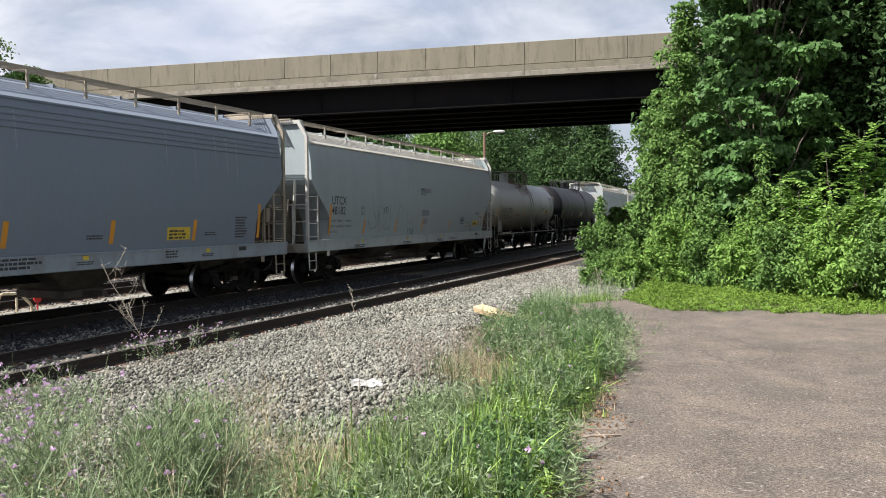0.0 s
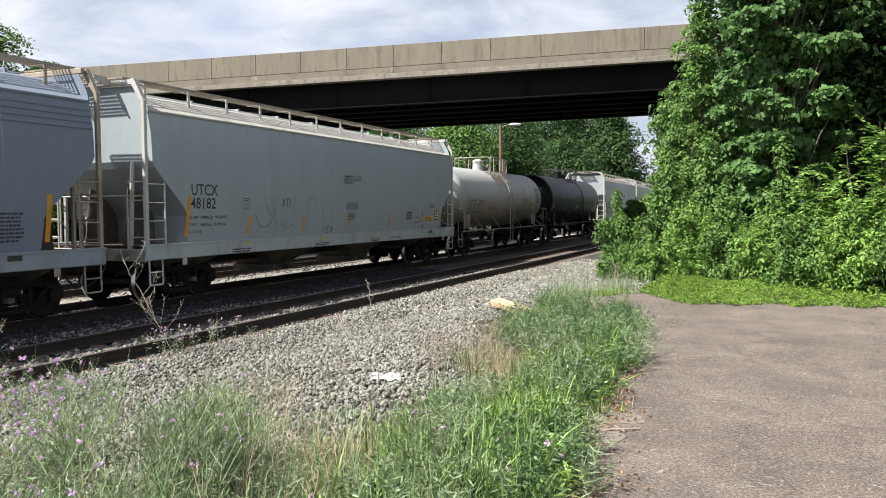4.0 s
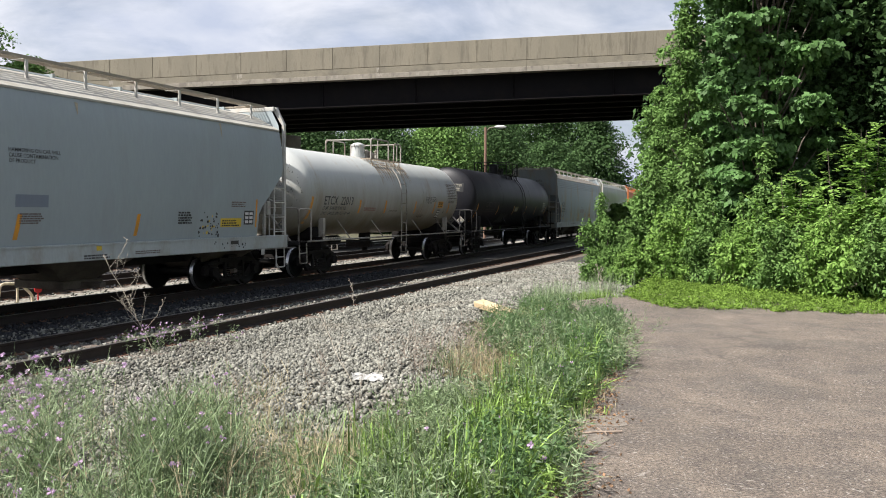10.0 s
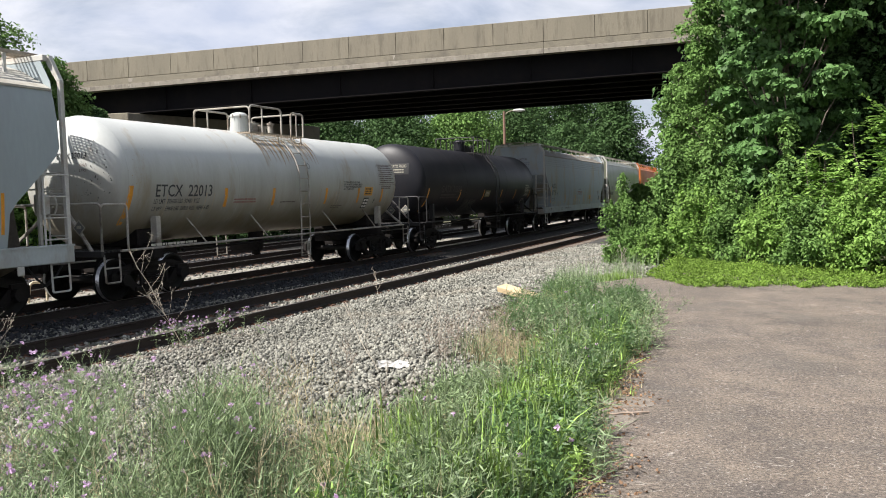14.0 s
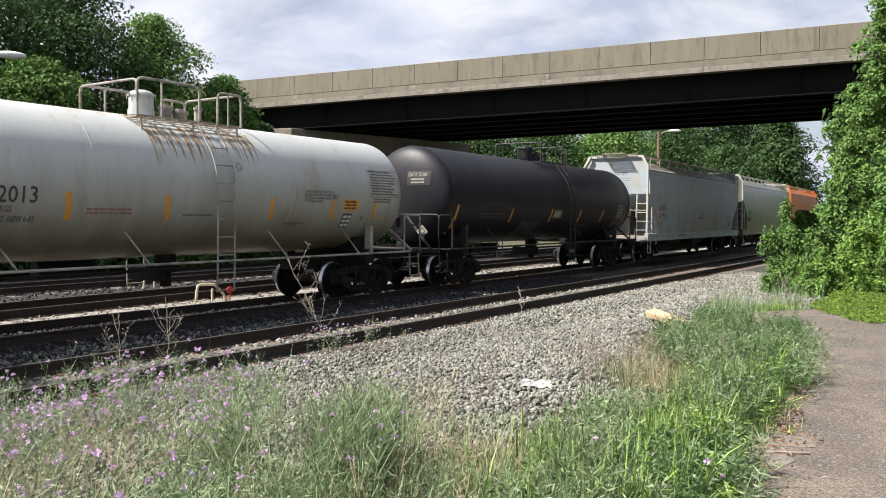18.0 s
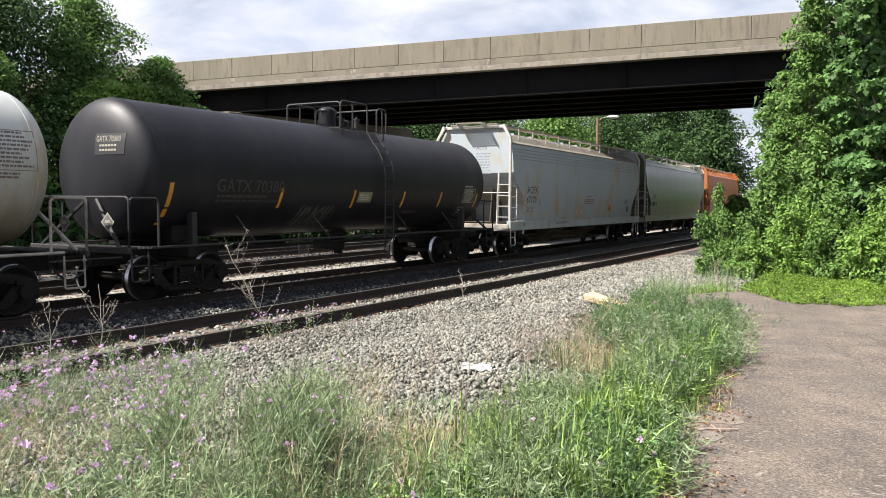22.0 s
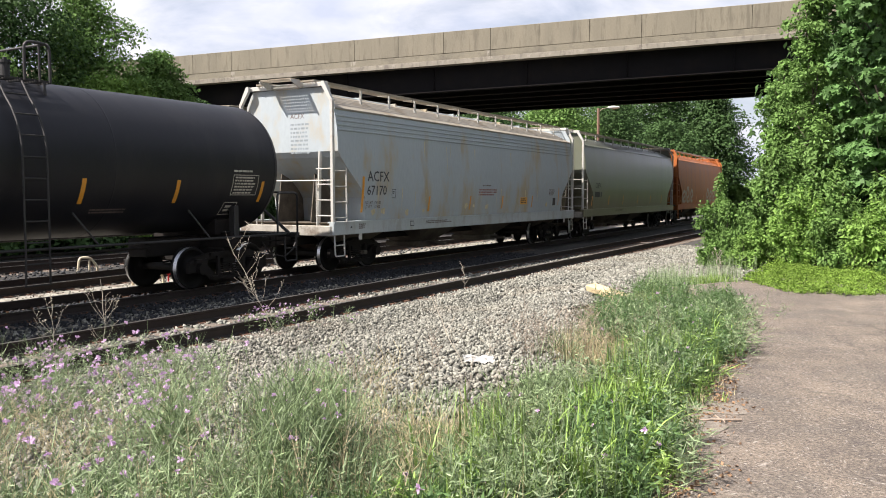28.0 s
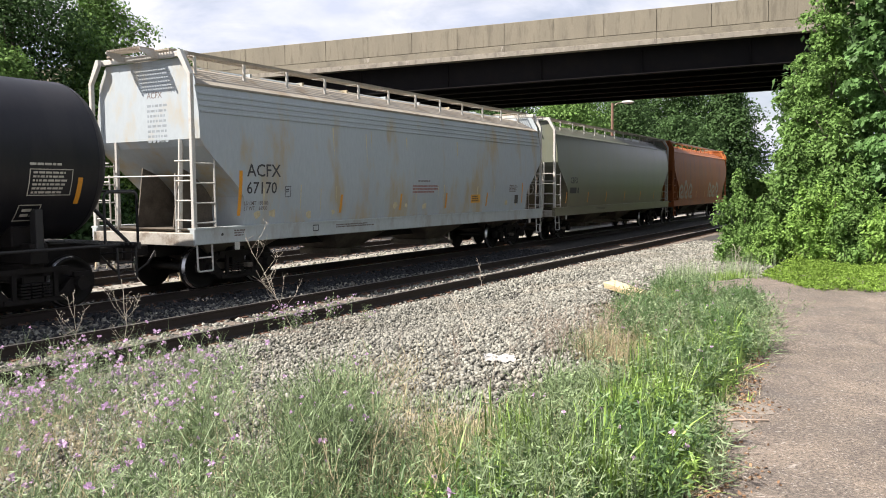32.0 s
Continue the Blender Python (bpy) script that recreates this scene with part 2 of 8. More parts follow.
BALLAST = mat("ballast_stone", (0.236, 0.233, 0.198), 0.9, scale=0.35, spread=0.18, fine=50, fine_amt=0.2, bump=0.5, island=0.68, stain=(0.264, 0.200, 0.136), stain_amt=0.15, stain_scale=0.5)
# Slightly dirty ballast, its colour lowered further to carry the train's shade.
GRIMY_SHADED_BALLAST = mat("grimy_shaded_ballast_stone", (0.028, 0.030, 0.034), 0.9, scale=0.35, spread=0.12, fine=50, fine_amt=0.15, bump=0.4, island=0.5)
PALE_GRAVEL = mat("pale_fine_gravel", (0.300, 0.285, 0.245), 0.95, scale=5, spread=0.35, fine=40, fine_amt=0.35, bump=1.0, stain=(0.14, 0.125, 0.10), stain_amt=0.5, stain_scale=3)
# Bed much darker than its stones, so the gaps read as shade.
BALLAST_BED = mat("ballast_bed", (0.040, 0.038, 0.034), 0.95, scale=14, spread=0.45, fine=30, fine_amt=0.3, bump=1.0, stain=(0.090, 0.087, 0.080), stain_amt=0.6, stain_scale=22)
ASPHALT = mat("old_grey_asphalt", (0.180, 0.151, 0.127), 0.9, scale=0.5, spread=0.20, fine=130, fine_amt=0.35, bump=0.9, stain=(0.118, 0.104, 0.092), stain_amt=0.7, stain_scale=0.8)


def crack_up(m):
    """Adds pale stone chips, a net of cracks and worn light patches to the asphalt."""
    n, l = m.node_tree.nodes, m.node_tree.links
    bsdf = n["Principled BSDF"]
    base = bsdf.inputs["Base Color"].links[0].from_socket
    tc = n.new("ShaderNodeTexCoord")
    def vor(scale, feature, src):
        v = n.new("ShaderNodeTexVoronoi")
        v.feature = feature
        v.inputs["Scale"].default_value = scale
        l.new(src, v.inputs["Vector"])
        return v.outputs["Distance"]
    def ramp(src, p0, p1, c0, c1):
        r = n.new("ShaderNodeValToRGB")
        r.color_ramp.elements[0].position, r.color_ramp.elements[1].position = p0, p1
        r.color_ramp.elements[0].color, r.color_ramp.elements[1].color = (*c0, 1), (*c1, 1)
        l.new(src, r.inputs["Fac"])
        return r.outputs["Color"]
    def mix(kind, fac, a, b):
        x = n.new("ShaderNodeMix")
        x.data_type, x.blend_type = "RGBA", kind
        for sock, v in ((x.inputs["Factor"], fac), (x.inputs[6], a), (x.inputs[7], b)):
            if isinstance(v, bpy.types.NodeSocket):
                l.new(v, sock)
            else:
                sock.default_value = v
        return x.outputs[2]
    wob = n.new("ShaderNodeTexNoise")
    wob.inputs["Scale"].default_value, wob.inputs["Detail"].default_value = 2.2, 5
    l.new(tc.outputs["Object"], wob.inputs["Vector"])
    shift = n.new("ShaderNodeVectorMath")
    shift.operation = "MULTIPLY_ADD"
    shift.inputs[1].default_value = (0.55, 0.55, 0.0)
    l.new(wob.outputs["Color"], shift.inputs[0])
    l.new(tc.outputs["Object"], shift.inputs[2])
    cracks = ramp(vor(0.42, "DISTANCE_TO_EDGE", shift.outputs[0]), 0.002, 0.007, (0.55, 0.55, 0.55), (0, 0, 0))
    gate = n.new("ShaderNodeTexNoise")
    gate.inputs["Scale"].default_value = 0.35
    l.new(tc.outputs["Object"], gate.inputs["Vector"])
    cut = n.new("ShaderNodeMath")
    cut.operation = "MULTIPLY"
    l.new(cracks, cut.inputs[0])
    l.new(ramp(gate.outputs["Fac"], 0.42, 0.56, (0.1, 0.1, 0.1), (1, 1, 1)), cut.inputs[1])
    chips = ramp(vor(34, "F1", shift.outputs[0]), 0.10, 0.30, (0.8, 0.8, 0.8), (0, 0, 0))
    keep = n.new("ShaderNodeTexNoise")
    keep.inputs["Scale"].default_value, keep.inputs["Detail"].default_value = 16, 6
    l.new(tc.outputs["Object"], keep.inputs["Vector"])
    show = n.new("ShaderNodeMath")
    show.operation = "MULTIPLY"
    l.new(chips, show.inputs[0])
    l.new(ramp(keep.outputs["Fac"], 0.36, 0.54, (0, 0, 0), (1, 1, 1)), show.inputs[1])
    pits = n.new("ShaderNodeTexNoise")
    pits.inputs["Scale"].default_value, pits.inputs["Detail"].default_value, pits.inputs["Roughness"].default_value = 38, 5, 0.75
    l.new(tc.outputs["Object"], pits.inputs["Vector"])
    mottle = n.new("ShaderNodeTexNoise")
    mottle.inputs["Scale"].default_value, mottle.inputs["Detail"].default_value, mottle.inputs["Roughness"].default_value = 1.7, 8, 0.72
    l.new(shift.outputs[0], mottle.inputs["Vector"])
    col = mix("MULTIPLY", 1.0, base, ramp(mottle.outputs["Fac"], 0.34, 0.66, (0.70, 0.70, 0.72), (1.30, 1.27, 1.20)))
    col = mix("MULTIPLY", 1.0, col, ramp(pits.outputs["Fac"], 0.36, 0.62, (0.30, 0.30, 0.31), (1.50, 1.49, 1.46)))
    col = mix("MIX", show.outputs[0], col, (0.44, 0.41, 0.365, 1))
    col = mix("MIX", cut.outputs[0], col, (0.055, 0.048, 0.042, 1))
    l.new(col, bsdf.inputs["Base Color"])


crack_up(ASPHALT)
SLAB = mat("bleached_broken_asphalt", (0.235, 0.205, 0.170), 0.92, scale=3, spread=0.2, fine=90, fine_amt=0.3, bump=0.8, stain=(0.15, 0.12, 0.09), stain_amt=0.6, stain_scale=4)
SOIL = mat("dry_soil", (0.085, 0.078, 0.045), 0.95, scale=1.5, spread=0.3, fine=40, fine_amt=0.25, bump=0.8, stain=(0.055, 0.075, 0.026), stain_amt=0.8)
HOPPER_GREY = mat("pale_grey_hopper_paint", (0.292, 0.338, 0.352), 0.5, scale=0.5, spread=0.05, fine=12, fine_amt=0.02, bump=0.05, stain=(0.262, 0.290, 0.295), stain_amt=0.4, stain_scale=1.1, stretch=(1, 1.3, 0.3))
HOPPER_BLUE = mat("dull_blue_grey_hopper_paint", (0.168, 0.200, 0.250), 0.55, scale=0.5, spread=0.05, fine=12, fine_amt=0.02, bump=0.05, stain=(0.175, 0.200, 0.235), stain_amt=0.4, stain_scale=1.0, stretch=(1, 1.3, 0.3))
HOPPER_RUSTED = mat("grey_hopper_paint_with_rust", (0.335, 0.378, 0.400), 0.55, scale=0.5, spread=0.06, fine=12, fine_amt=0.03, bump=0.06, stain=(0.350, 0.270, 0.135), stain_amt=0.75, stain_scale=0.75, stretch=(1, 1.2, 0.42), stain_edge=(0.505, 0.63))
ROOF_PALE = mat("cream_roof_paint", (0.400, 0.385, 0.335), 0.6, scale=1.5, spread=0.10, fine=20, fine_amt=0.05, bump=0.06, stain=(0.28, 0.25, 0.20), stain_amt=0.5, stain_scale=1.6)
SILL_PALE = mat("pale_grey_sill_paint", (0.385, 0.425, 0.430), 0.5, scale=0.8, spread=0.08, fine=16, fine_amt=0.04, bump=0.05, stain=(0.25, 0.215, 0.165), stain_amt=0.45, stain_scale=1.3, stretch=(1, 1.3, 0.6))
SILL_BLUE = mat("pale_blue_sill_paint", (0.265, 0.305, 0.345), 0.5, scale=0.8, spread=0.08, fine=16, fine_amt=0.04, bump=0.05, stain=(0.17, 0.165, 0.15), stain_amt=0.45, stain_scale=1.3, stretch=(1, 1.3, 0.6))
ROOF_TAN = mat("dusty_tan_roof_paint", (0.260, 0.235, 0.190), 0.7, scale=1.5, spread=0.15, fine=20, fine_amt=0.06, bump=0.08, stain=(0.17, 0.125, 0.075), stain_amt=0.6, stain_scale=1.6)
HOPPER_OLIVE = mat("grey_green_hopper_paint", (0.130, 0.142, 0.112), 0.32, scale=0.6, spread=0.07, fine=12, fine_amt=0.03, bump=0.05, stain=(0.140, 0.145, 0.100), stain_amt=0.6, stain_scale=1.0, stretch=(1, 1.6, 0.3))
ORANGE = mat("faded_orange_car_paint", (0.400, 0.118, 0.024), 0.6, scale=0.7, spread=0.12, fine=14, fine_amt=0.05, bump=0.08, stain=(0.258, 0.095, 0.043), stain_amt=0.6, stain_scale=1.0, stretch=(1, 1.4, 0.4))
WHITE_TANK = mat("dirty_white_tank_paint", (0.455, 0.472, 0.455), 0.45, scale=0.6, spread=0.05, fine=14, fine_amt=0.02, bump=0.04, stain=(0.330, 0.250, 0.150), stain_amt=0.7, stain_scale=0.9, stretch=(1, 1.5, 0.4), stain_edge=(0.54, 0.68))


def grime_and_bounce_up(m, low, high, colour, amount):
    """Road dirt thrown up on a car's lower sides, with the ground's reflection painted in, ragged at its upper edge."""
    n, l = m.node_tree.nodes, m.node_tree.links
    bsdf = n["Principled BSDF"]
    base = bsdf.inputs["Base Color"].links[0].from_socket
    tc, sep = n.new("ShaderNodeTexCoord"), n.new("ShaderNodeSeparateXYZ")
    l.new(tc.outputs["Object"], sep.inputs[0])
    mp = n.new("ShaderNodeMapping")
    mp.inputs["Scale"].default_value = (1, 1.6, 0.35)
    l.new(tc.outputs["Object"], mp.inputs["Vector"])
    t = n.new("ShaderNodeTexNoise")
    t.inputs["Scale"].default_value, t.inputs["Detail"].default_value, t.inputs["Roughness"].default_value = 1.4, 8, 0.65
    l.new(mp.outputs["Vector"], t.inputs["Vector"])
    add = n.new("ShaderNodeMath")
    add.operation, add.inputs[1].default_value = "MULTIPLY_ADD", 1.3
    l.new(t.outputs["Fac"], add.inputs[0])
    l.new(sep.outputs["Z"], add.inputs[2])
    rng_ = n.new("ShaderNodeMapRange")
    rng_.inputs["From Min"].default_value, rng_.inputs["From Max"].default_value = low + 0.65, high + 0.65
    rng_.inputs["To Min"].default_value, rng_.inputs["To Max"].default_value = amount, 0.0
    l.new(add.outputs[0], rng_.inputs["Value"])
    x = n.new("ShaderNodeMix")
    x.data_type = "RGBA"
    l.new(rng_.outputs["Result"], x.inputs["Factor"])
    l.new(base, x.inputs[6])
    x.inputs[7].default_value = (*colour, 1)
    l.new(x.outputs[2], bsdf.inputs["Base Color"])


# Tank darkens downward: dirt, plus the dim ground-facing side painted in.
grime_and_bounce_up(WHITE_TANK, 1.35, 3.15, (0.165, 0.135, 0.080), 0.95)
grime_and_bounce_up(HOPPER_OLIVE, 1.4, 2.6, (0.20, 0.165, 0.09), 0.5)
GRIMY_IRON = mat("grimy_white_iron", (0.33, 0.31, 0.27), 0.7, scale=3, spread=0.2, fine=30, bump=0.05, stain=(0.12, 0.085, 0.055), stain_amt=0.75, stain_scale=2.2)
BLACK_TANK = mat("dull_black_tank_paint", (0.0085, 0.0088, 0.0125), 0.5, spec=0.34, scale=0.7, spread=0.25, fine=14, fine_amt=0.06, bump=0.04, stain=(0.022, 0.020, 0.021), stain_amt=0.4, stain_scale=0.9, stretch=(1, 1.5, 0.5))
UNDER = mat("grimy_black_running_gear", (0.014, 0.012, 0.011), 0.75, scale=3, spread=0.3, fine=50, fine_amt=0.15, bump=0.2, stain=(0.025, 0.018, 0.014), stain_amt=0.35, stain_scale=2.5, spec=0.2)
WHEEL = mat("dark_wheel_steel", (0.012, 0.011, 0.010), 0.6, metal=0.3, scale=4, fine=60, bump=0.1, spec=0.3)
TREAD = mat("bright_wheel_tread", (0.55, 0.55, 0.56), 0.3, metal=1.0, scale=4, fine=60, bump=0.02)
GALV = mat("galvanised_grating", (0.360, 0.315, 0.250), 0.55, metal=0.4, scale=3, fine=60, bump=0.15, stain=(0.224, 0.146, 0.086), stain_amt=0.35)
WHITE_IRON = mat("white_painted_ironwork", (0.47, 0.465, 0.43), 0.5, scale=3, spread=0.06, fine=40, bump=0.06, stain=(0.292, 0.181, 0.103), stain_amt=0.35, stain_scale=3)
BLACK_IRON = mat("black_painted_ironwork", (0.020, 0.019, 0.019), 0.65, scale=3, fine=40, bump=0.08)
REFLECT = mat("orange_yellow_reflector", (0.640, 0.270, 0.018), 0.4, scale=3, spread=0.1, fine=40, bump=0.02, stain=(0.387, 0.232, 0.052), stain_amt=0.3)
STENCIL = mat("black_stencil", (0.035, 0.035, 0.04), 0.6, scale=6, fine=60, bump=0.0)
STENCIL_RED = mat("dull_red_stencil", (0.27, 0.13, 0.115), 0.6, scale=6, fine=60, bump=0.0)
STENCIL_PALE = mat("faded_pale_stencil", (0.46, 0.44, 0.38), 0.6, scale=6, fine=60, bump=0.0)
STENCIL_GHOST = mat("worn_grey_stencil", (0.036, 0.031, 0.031), 0.6, scale=6, fine=60, bump=0.0)
STENCIL_DIM = mat("worn_dark_brown_stencil", (0.13, 0.10, 0.09), 0.6, scale=6, fine=60, bump=0.0)
DECAL_YELLOW = mat("yellow_decal", (0.619, 0.447, 0.043), 0.5, scale=4, spread=0.08, fine=50, bump=0.0)
DECAL_ORANGE = mat("orange_decal", (0.619, 0.310, 0.034), 0.5, scale=4, spread=0.08, fine=50, bump=0.0)
DECAL_BLACK = mat("black_decal", (0.03, 0.03, 0.03), 0.5, scale=4, fine=50, bump=0.0)
DECAL_WORN = mat("worn_cream_decal", (0.33, 0.31, 0.25), 0.6, scale=4, spread=0.2, fine=50, bump=0.0)
DECAL_WHITE = mat("white_decal", (0.636, 0.636, 0.619), 0.5, scale=4, spread=0.06, fine=50, bump=0.0)
RUST = mat("brown_rust_streak", (0.330, 0.235, 0.135), 0.85, scale=5, spread=0.25, fine=40, bump=0.1)
BARK = mat("grey_brown_bark", (0.146, 0.120, 0.095), 0.95, scale=4, spread=0.3, fine=30, fine_amt=0.25, bump=0.8, stretch=(3, 3, 0.6))
LEAF_BRIGHT = mat("sunny_green_leaf", (0.200, 0.335, 0.082), 0.72, scale=0.9, spread=0.22, fine=30, bump=0, island=0.28, trans=0.30, spec=0.16)
LEAF_MID = mat("green_leaf", (0.150, 0.262, 0.072), 0.72, scale=0.6, spread=0.25, fine=30, bump=0, island=0.30, trans=0.28, spec=0.16)
# Leaf green darkened for trees standing in shade; the far woods share it.
LEAF_DARK = mat("deep_shaded_green_leaf", (0.064, 0.121, 0.041), 0.72, scale=0.5, spread=0.28, fine=30, bump=0, island=0.35, trans=0.26, spec=0.16)
LEAF_BROAD = mat("broad_green_leaf", (0.104, 0.206, 0.062), 0.6, scale=0.7, spread=0.25, fine=30, bump=0, island=0.42, trans=0.26, spec=0.28)
LEAF_YELLOW = mat("yellow_green_leaf", (0.2223, 0.3705, 0.0855), 0.72, scale=0.9, spread=0.2, fine=30, bump=0, island=0.28, trans=0.32, spec=0.16)
GRASS_GREEN = mat("fresh_grass_blade", (0.192, 0.302, 0.064), 0.5, scale=1.3, spread=0.34, fine=30, bump=0, island=0.65, trans=0.16)
GRASS_DEEP = mat("deep_green_grass_blade", (0.095, 0.172, 0.058), 0.5, scale=1.3, spread=0.28, fine=30, bump=0, island=0.40, trans=0.26)
WEED_GREEN = mat("bushy_green_weed", (0.185, 0.255, 0.118), 0.65, scale=1.6, spread=0.25, fine=30, bump=0, island=0.65, trans=0.12)
GRASS_PALE = mat("grey_green_weed", (0.232, 0.306, 0.158), 0.65, scale=1.6, spread=0.25, fine=30, bump=0, island=0.6, trans=0.14)
GRASS_DRY = mat("straw_grass_blade", (0.47, 0.40, 0.25), 0.7, scale=1.6, spread=0.25, fine=30, bump=0, island=0.35, trans=0.30)
COVER = mat("bright_ground_cover_leaf", (0.195, 0.310, 0.055), 0.72, scale=0.8, spread=0.25, fine=30, bump=0, island=0.35, trans=0.36, spec=0.16)
DEAD_STEM = mat("bleached_dead_stem", (0.40, 0.355, 0.285), 0.8, scale=5, fine=40, bump=0.1)
PURPLE = mat("pink_purple_knapweed_petal", (0.64, 0.44, 0.66), 0.6, scale=5, spread=0.15, fine=30, bump=0, island=0.2, trans=0.35)
WOOD_PALE = mat("pale_new_timber", (0.520, 0.400, 0.240), 0.75, scale=3, spread=0.15, fine=30, bump=0.2, stretch=(1, 6, 6))
PAPER = mat("white_litter", (0.45, 0.44, 0.41), 0.8, scale=6, spread=0.05, fine=30, bump=0.1)
RED = mat("red_target_paint", (0.62, 0.03, 0.03), 0.5, scale=5, fine=40, bump=0.05)
CREAM = mat("cream_painted_iron", (0.66, 0.58, 0.42), 0.6, scale=5, fine=40, bump=0.1, stain=(0.3, 0.16, 0.08), stain_amt=0.5, stain_scale=6)
LAMP_POST = mat("brown_timber_pole", (0.20, 0.12, 0.085), 0.85, scale=3, spread=0.2, fine=40, bump=0.3, stretch=(5, 5, 0.6))
LAMP_HEAD = mat("pale_lamp_housing", (0.645, 0.645, 0.619), 0.5, scale=5, fine=40, bump=0.02)

# ---- ground: one sheet, lot at 0, tracks lower ----
RAIL_Z = -0.343
C1, C2 = -10.12, -14.37
BEND, BEND_Y = 0.000343, -84.0


def line_at(c, s):
    """Centre of a track whose centre line runs at x = c: x, y and heading at s metres on."""
    e = max(0.0, s - BEND_Y)
    return c - BEND * (e * e - BEND_Y ** 2), s - (2 / 3) * BEND * BEND * e ** 3, 2 * BEND * e


def bend_x(y):
    e = np.maximum(0.0, np.asarray(y, float) - BEND_Y)
    return -BEND * (e * e - BEND_Y ** 2)


def rough_np(x, y, seed=0):
    """Cheap smooth bumps."""
    return (np.sin(x * 1.7 + seed) * np.cos(y * 1.3 + seed * 2.1) + 0.6 * np.sin(x * 3.9 + y * 2.2 + seed) + 0.4 * np.sin(y * 5.1 - x * 4.3 + seed * 3)) / 2


def lot_edge(y):
    """x of the asphalt's edge along the weeds."""
    y = np.asarray(y, float)
    e = np.interp(y, [-30, 0, 3.22, 4.72, 5.48, 5.91, 6.67, 7.66, 8.76, 10.42, 12.56, 13.33, 13.86, 14.79, 16.21, 17.27], [-1.0, -1.15, -1.36, -1.56, -1.74, -1.93, -1.89, -2.05, -2.29, -2.53, -3.02, -4.14, -5.01, -4.72, -3.99, -3.87])
    return e + 0.06 * np.sin(y * 3.1) + 0.05 * np.sin(y * 7.7 + 1)


def ground_z(x, y):
    x, y = np.asarray(x, float), np.asarray(y, float)
    u = x - bend_x(y)
    bed = RAIL_Z - 0.25
    foot = -7.65
    z = np.interp(u, [-30, -26.0, -8.35, foot, -5.9, -3.2, -1.2, 40], [-0.75, bed, bed, bed - 0.02, -0.36, -0.10, -0.035, -0.03])
    z = z + 0.02 * rough_np(x, y) * (u < -1.5) * (u > -8.5)
    return z


def grid_mesh(name, xs, ys, material, lift=0.0, keep=None):
    X, Y = np.meshgrid(xs, ys)
    Z = ground_z(X, Y) + lift
    v = np.stack([X, Y, Z], -1).reshape(-1, 3)
    n = len(xs)
    i, j = np.meshgrid(np.arange(len(xs) - 1), np.arange(len(ys) - 1))
    a = (j * n + i).ravel()
    f = np.stack([a, a + 1, a + n + 1, a + n], 1)
    if keep is not None:
        c = v[f].mean(1)
        f = f[keep(c[:, 0], c[:, 1])]
    return mesh_np(name, v, f, material, True)


xs = np.concatenate([[-2500, -900, -400, -180, -90, -60, -45, -36, -31], np.arange(-28, 10.01, 0.5), [12, 16, 22, 30, 45, 70, 120, 300, 900, 2500]])
ys = np.concatenate([[-2500, -600, -200, -80, -40, -20, -10, -5], np.arange(-2, 60.1, 1.0), [64, 70, 80, 95, 120, 160, 240, 500, 1200, 2500]])
ground = tagged(new("ground", grid_mesh("ground", xs, ys, SOIL)), "dry brown soil and rough grass round the tracks", "ground", kind="structure")

# ballast laid over the soil along the tracks
bed_xs, bed_ys = np.arange(-34.0, -2.99, 0.25), np.arange(-12, 120.1, 0.5)


def bed_edge(y):
    y = np.asarray(y, float)
    return np.interp(y, [-12, 2.4, 3.3, 4.3, 5.4, 6.9, 9.3, 12.3, 14.38, 15.32, 16.29, 18.83, 22.12, 27.66, 35.6, 120], [-6.5, -4.6, -3.7, -3.15, -3.1, -3.35, -4.0, -4.85, -5.33, -4.29, -2.96, -2.72, -3.67, -5.63, -7.5, -7.5]) + 0.18 * np.sin(y * 1.9) + 0.12 * np.sin(y * 4.3 + 1)


ballast_bed = tagged(new("ballast", grid_mesh("ballast", bed_xs, bed_ys, BALLAST_BED, 0.03, lambda x, y: (x - bend_x(y) < bed_edge(y) - 0.05) & (x - bend_x(y) > -17.45))), "crushed-stone ballast bed, coloured dark for the shade between stones", "ballast", kind="structure")


def scatter_mesh(name, base_v, base_f, pos, scale, rng, material, flat=1.0, smooth=False):
    """Many loose stones in one mesh."""
    n, k = len(pos), len(base_v)
    q = rng.normal(size=(n, 4))
    q /= np.linalg.norm(q, axis=1)[:, None]
    w, x, y, z = q.T
    R = np.stack([1 - 2 * (y * y + z * z), 2 * (x * y - z * w), 2 * (x * z + y * w), 2 * (x * y + z * w), 1 - 2 * (x * x + z * z), 2 * (y * z - x * w), 2 * (x * z - y * w), 2 * (y * z + x * w), 1 - 2 * (x * x + y * y)], -1).reshape(n, 3, 3)
    v = base_v[None] * (0.75 + 0.5 * rng.random((n, k, 1))) * scale[:, None, None] * (0.6 + 0.7 * rng.random((n, 1, 3)))
    v = np.einsum("nij,nkj->nki", R, v)
    v[:, :, 2] *= flat
    v += pos[:, None, :]
    f = base_f[None] + (np.arange(n) * k)[:, None, None]
    return mesh_np(name, v.reshape(-1, 3), f.reshape(-1, base_f.shape[1]), material, smooth)


OCT_V = np.array([(1, 0, 0), (-1, 0, 0), (0, 1, 0), (0, -1, 0), (0, 0, 1), (0, 0, -1)], float) * 1.15
OCT_F = np.array([(0, 2, 4), (2, 1, 4), (1, 3, 4), (3, 0, 4), (2, 0, 5), (1, 2, 5), (3, 1, 5), (0, 3, 5)])


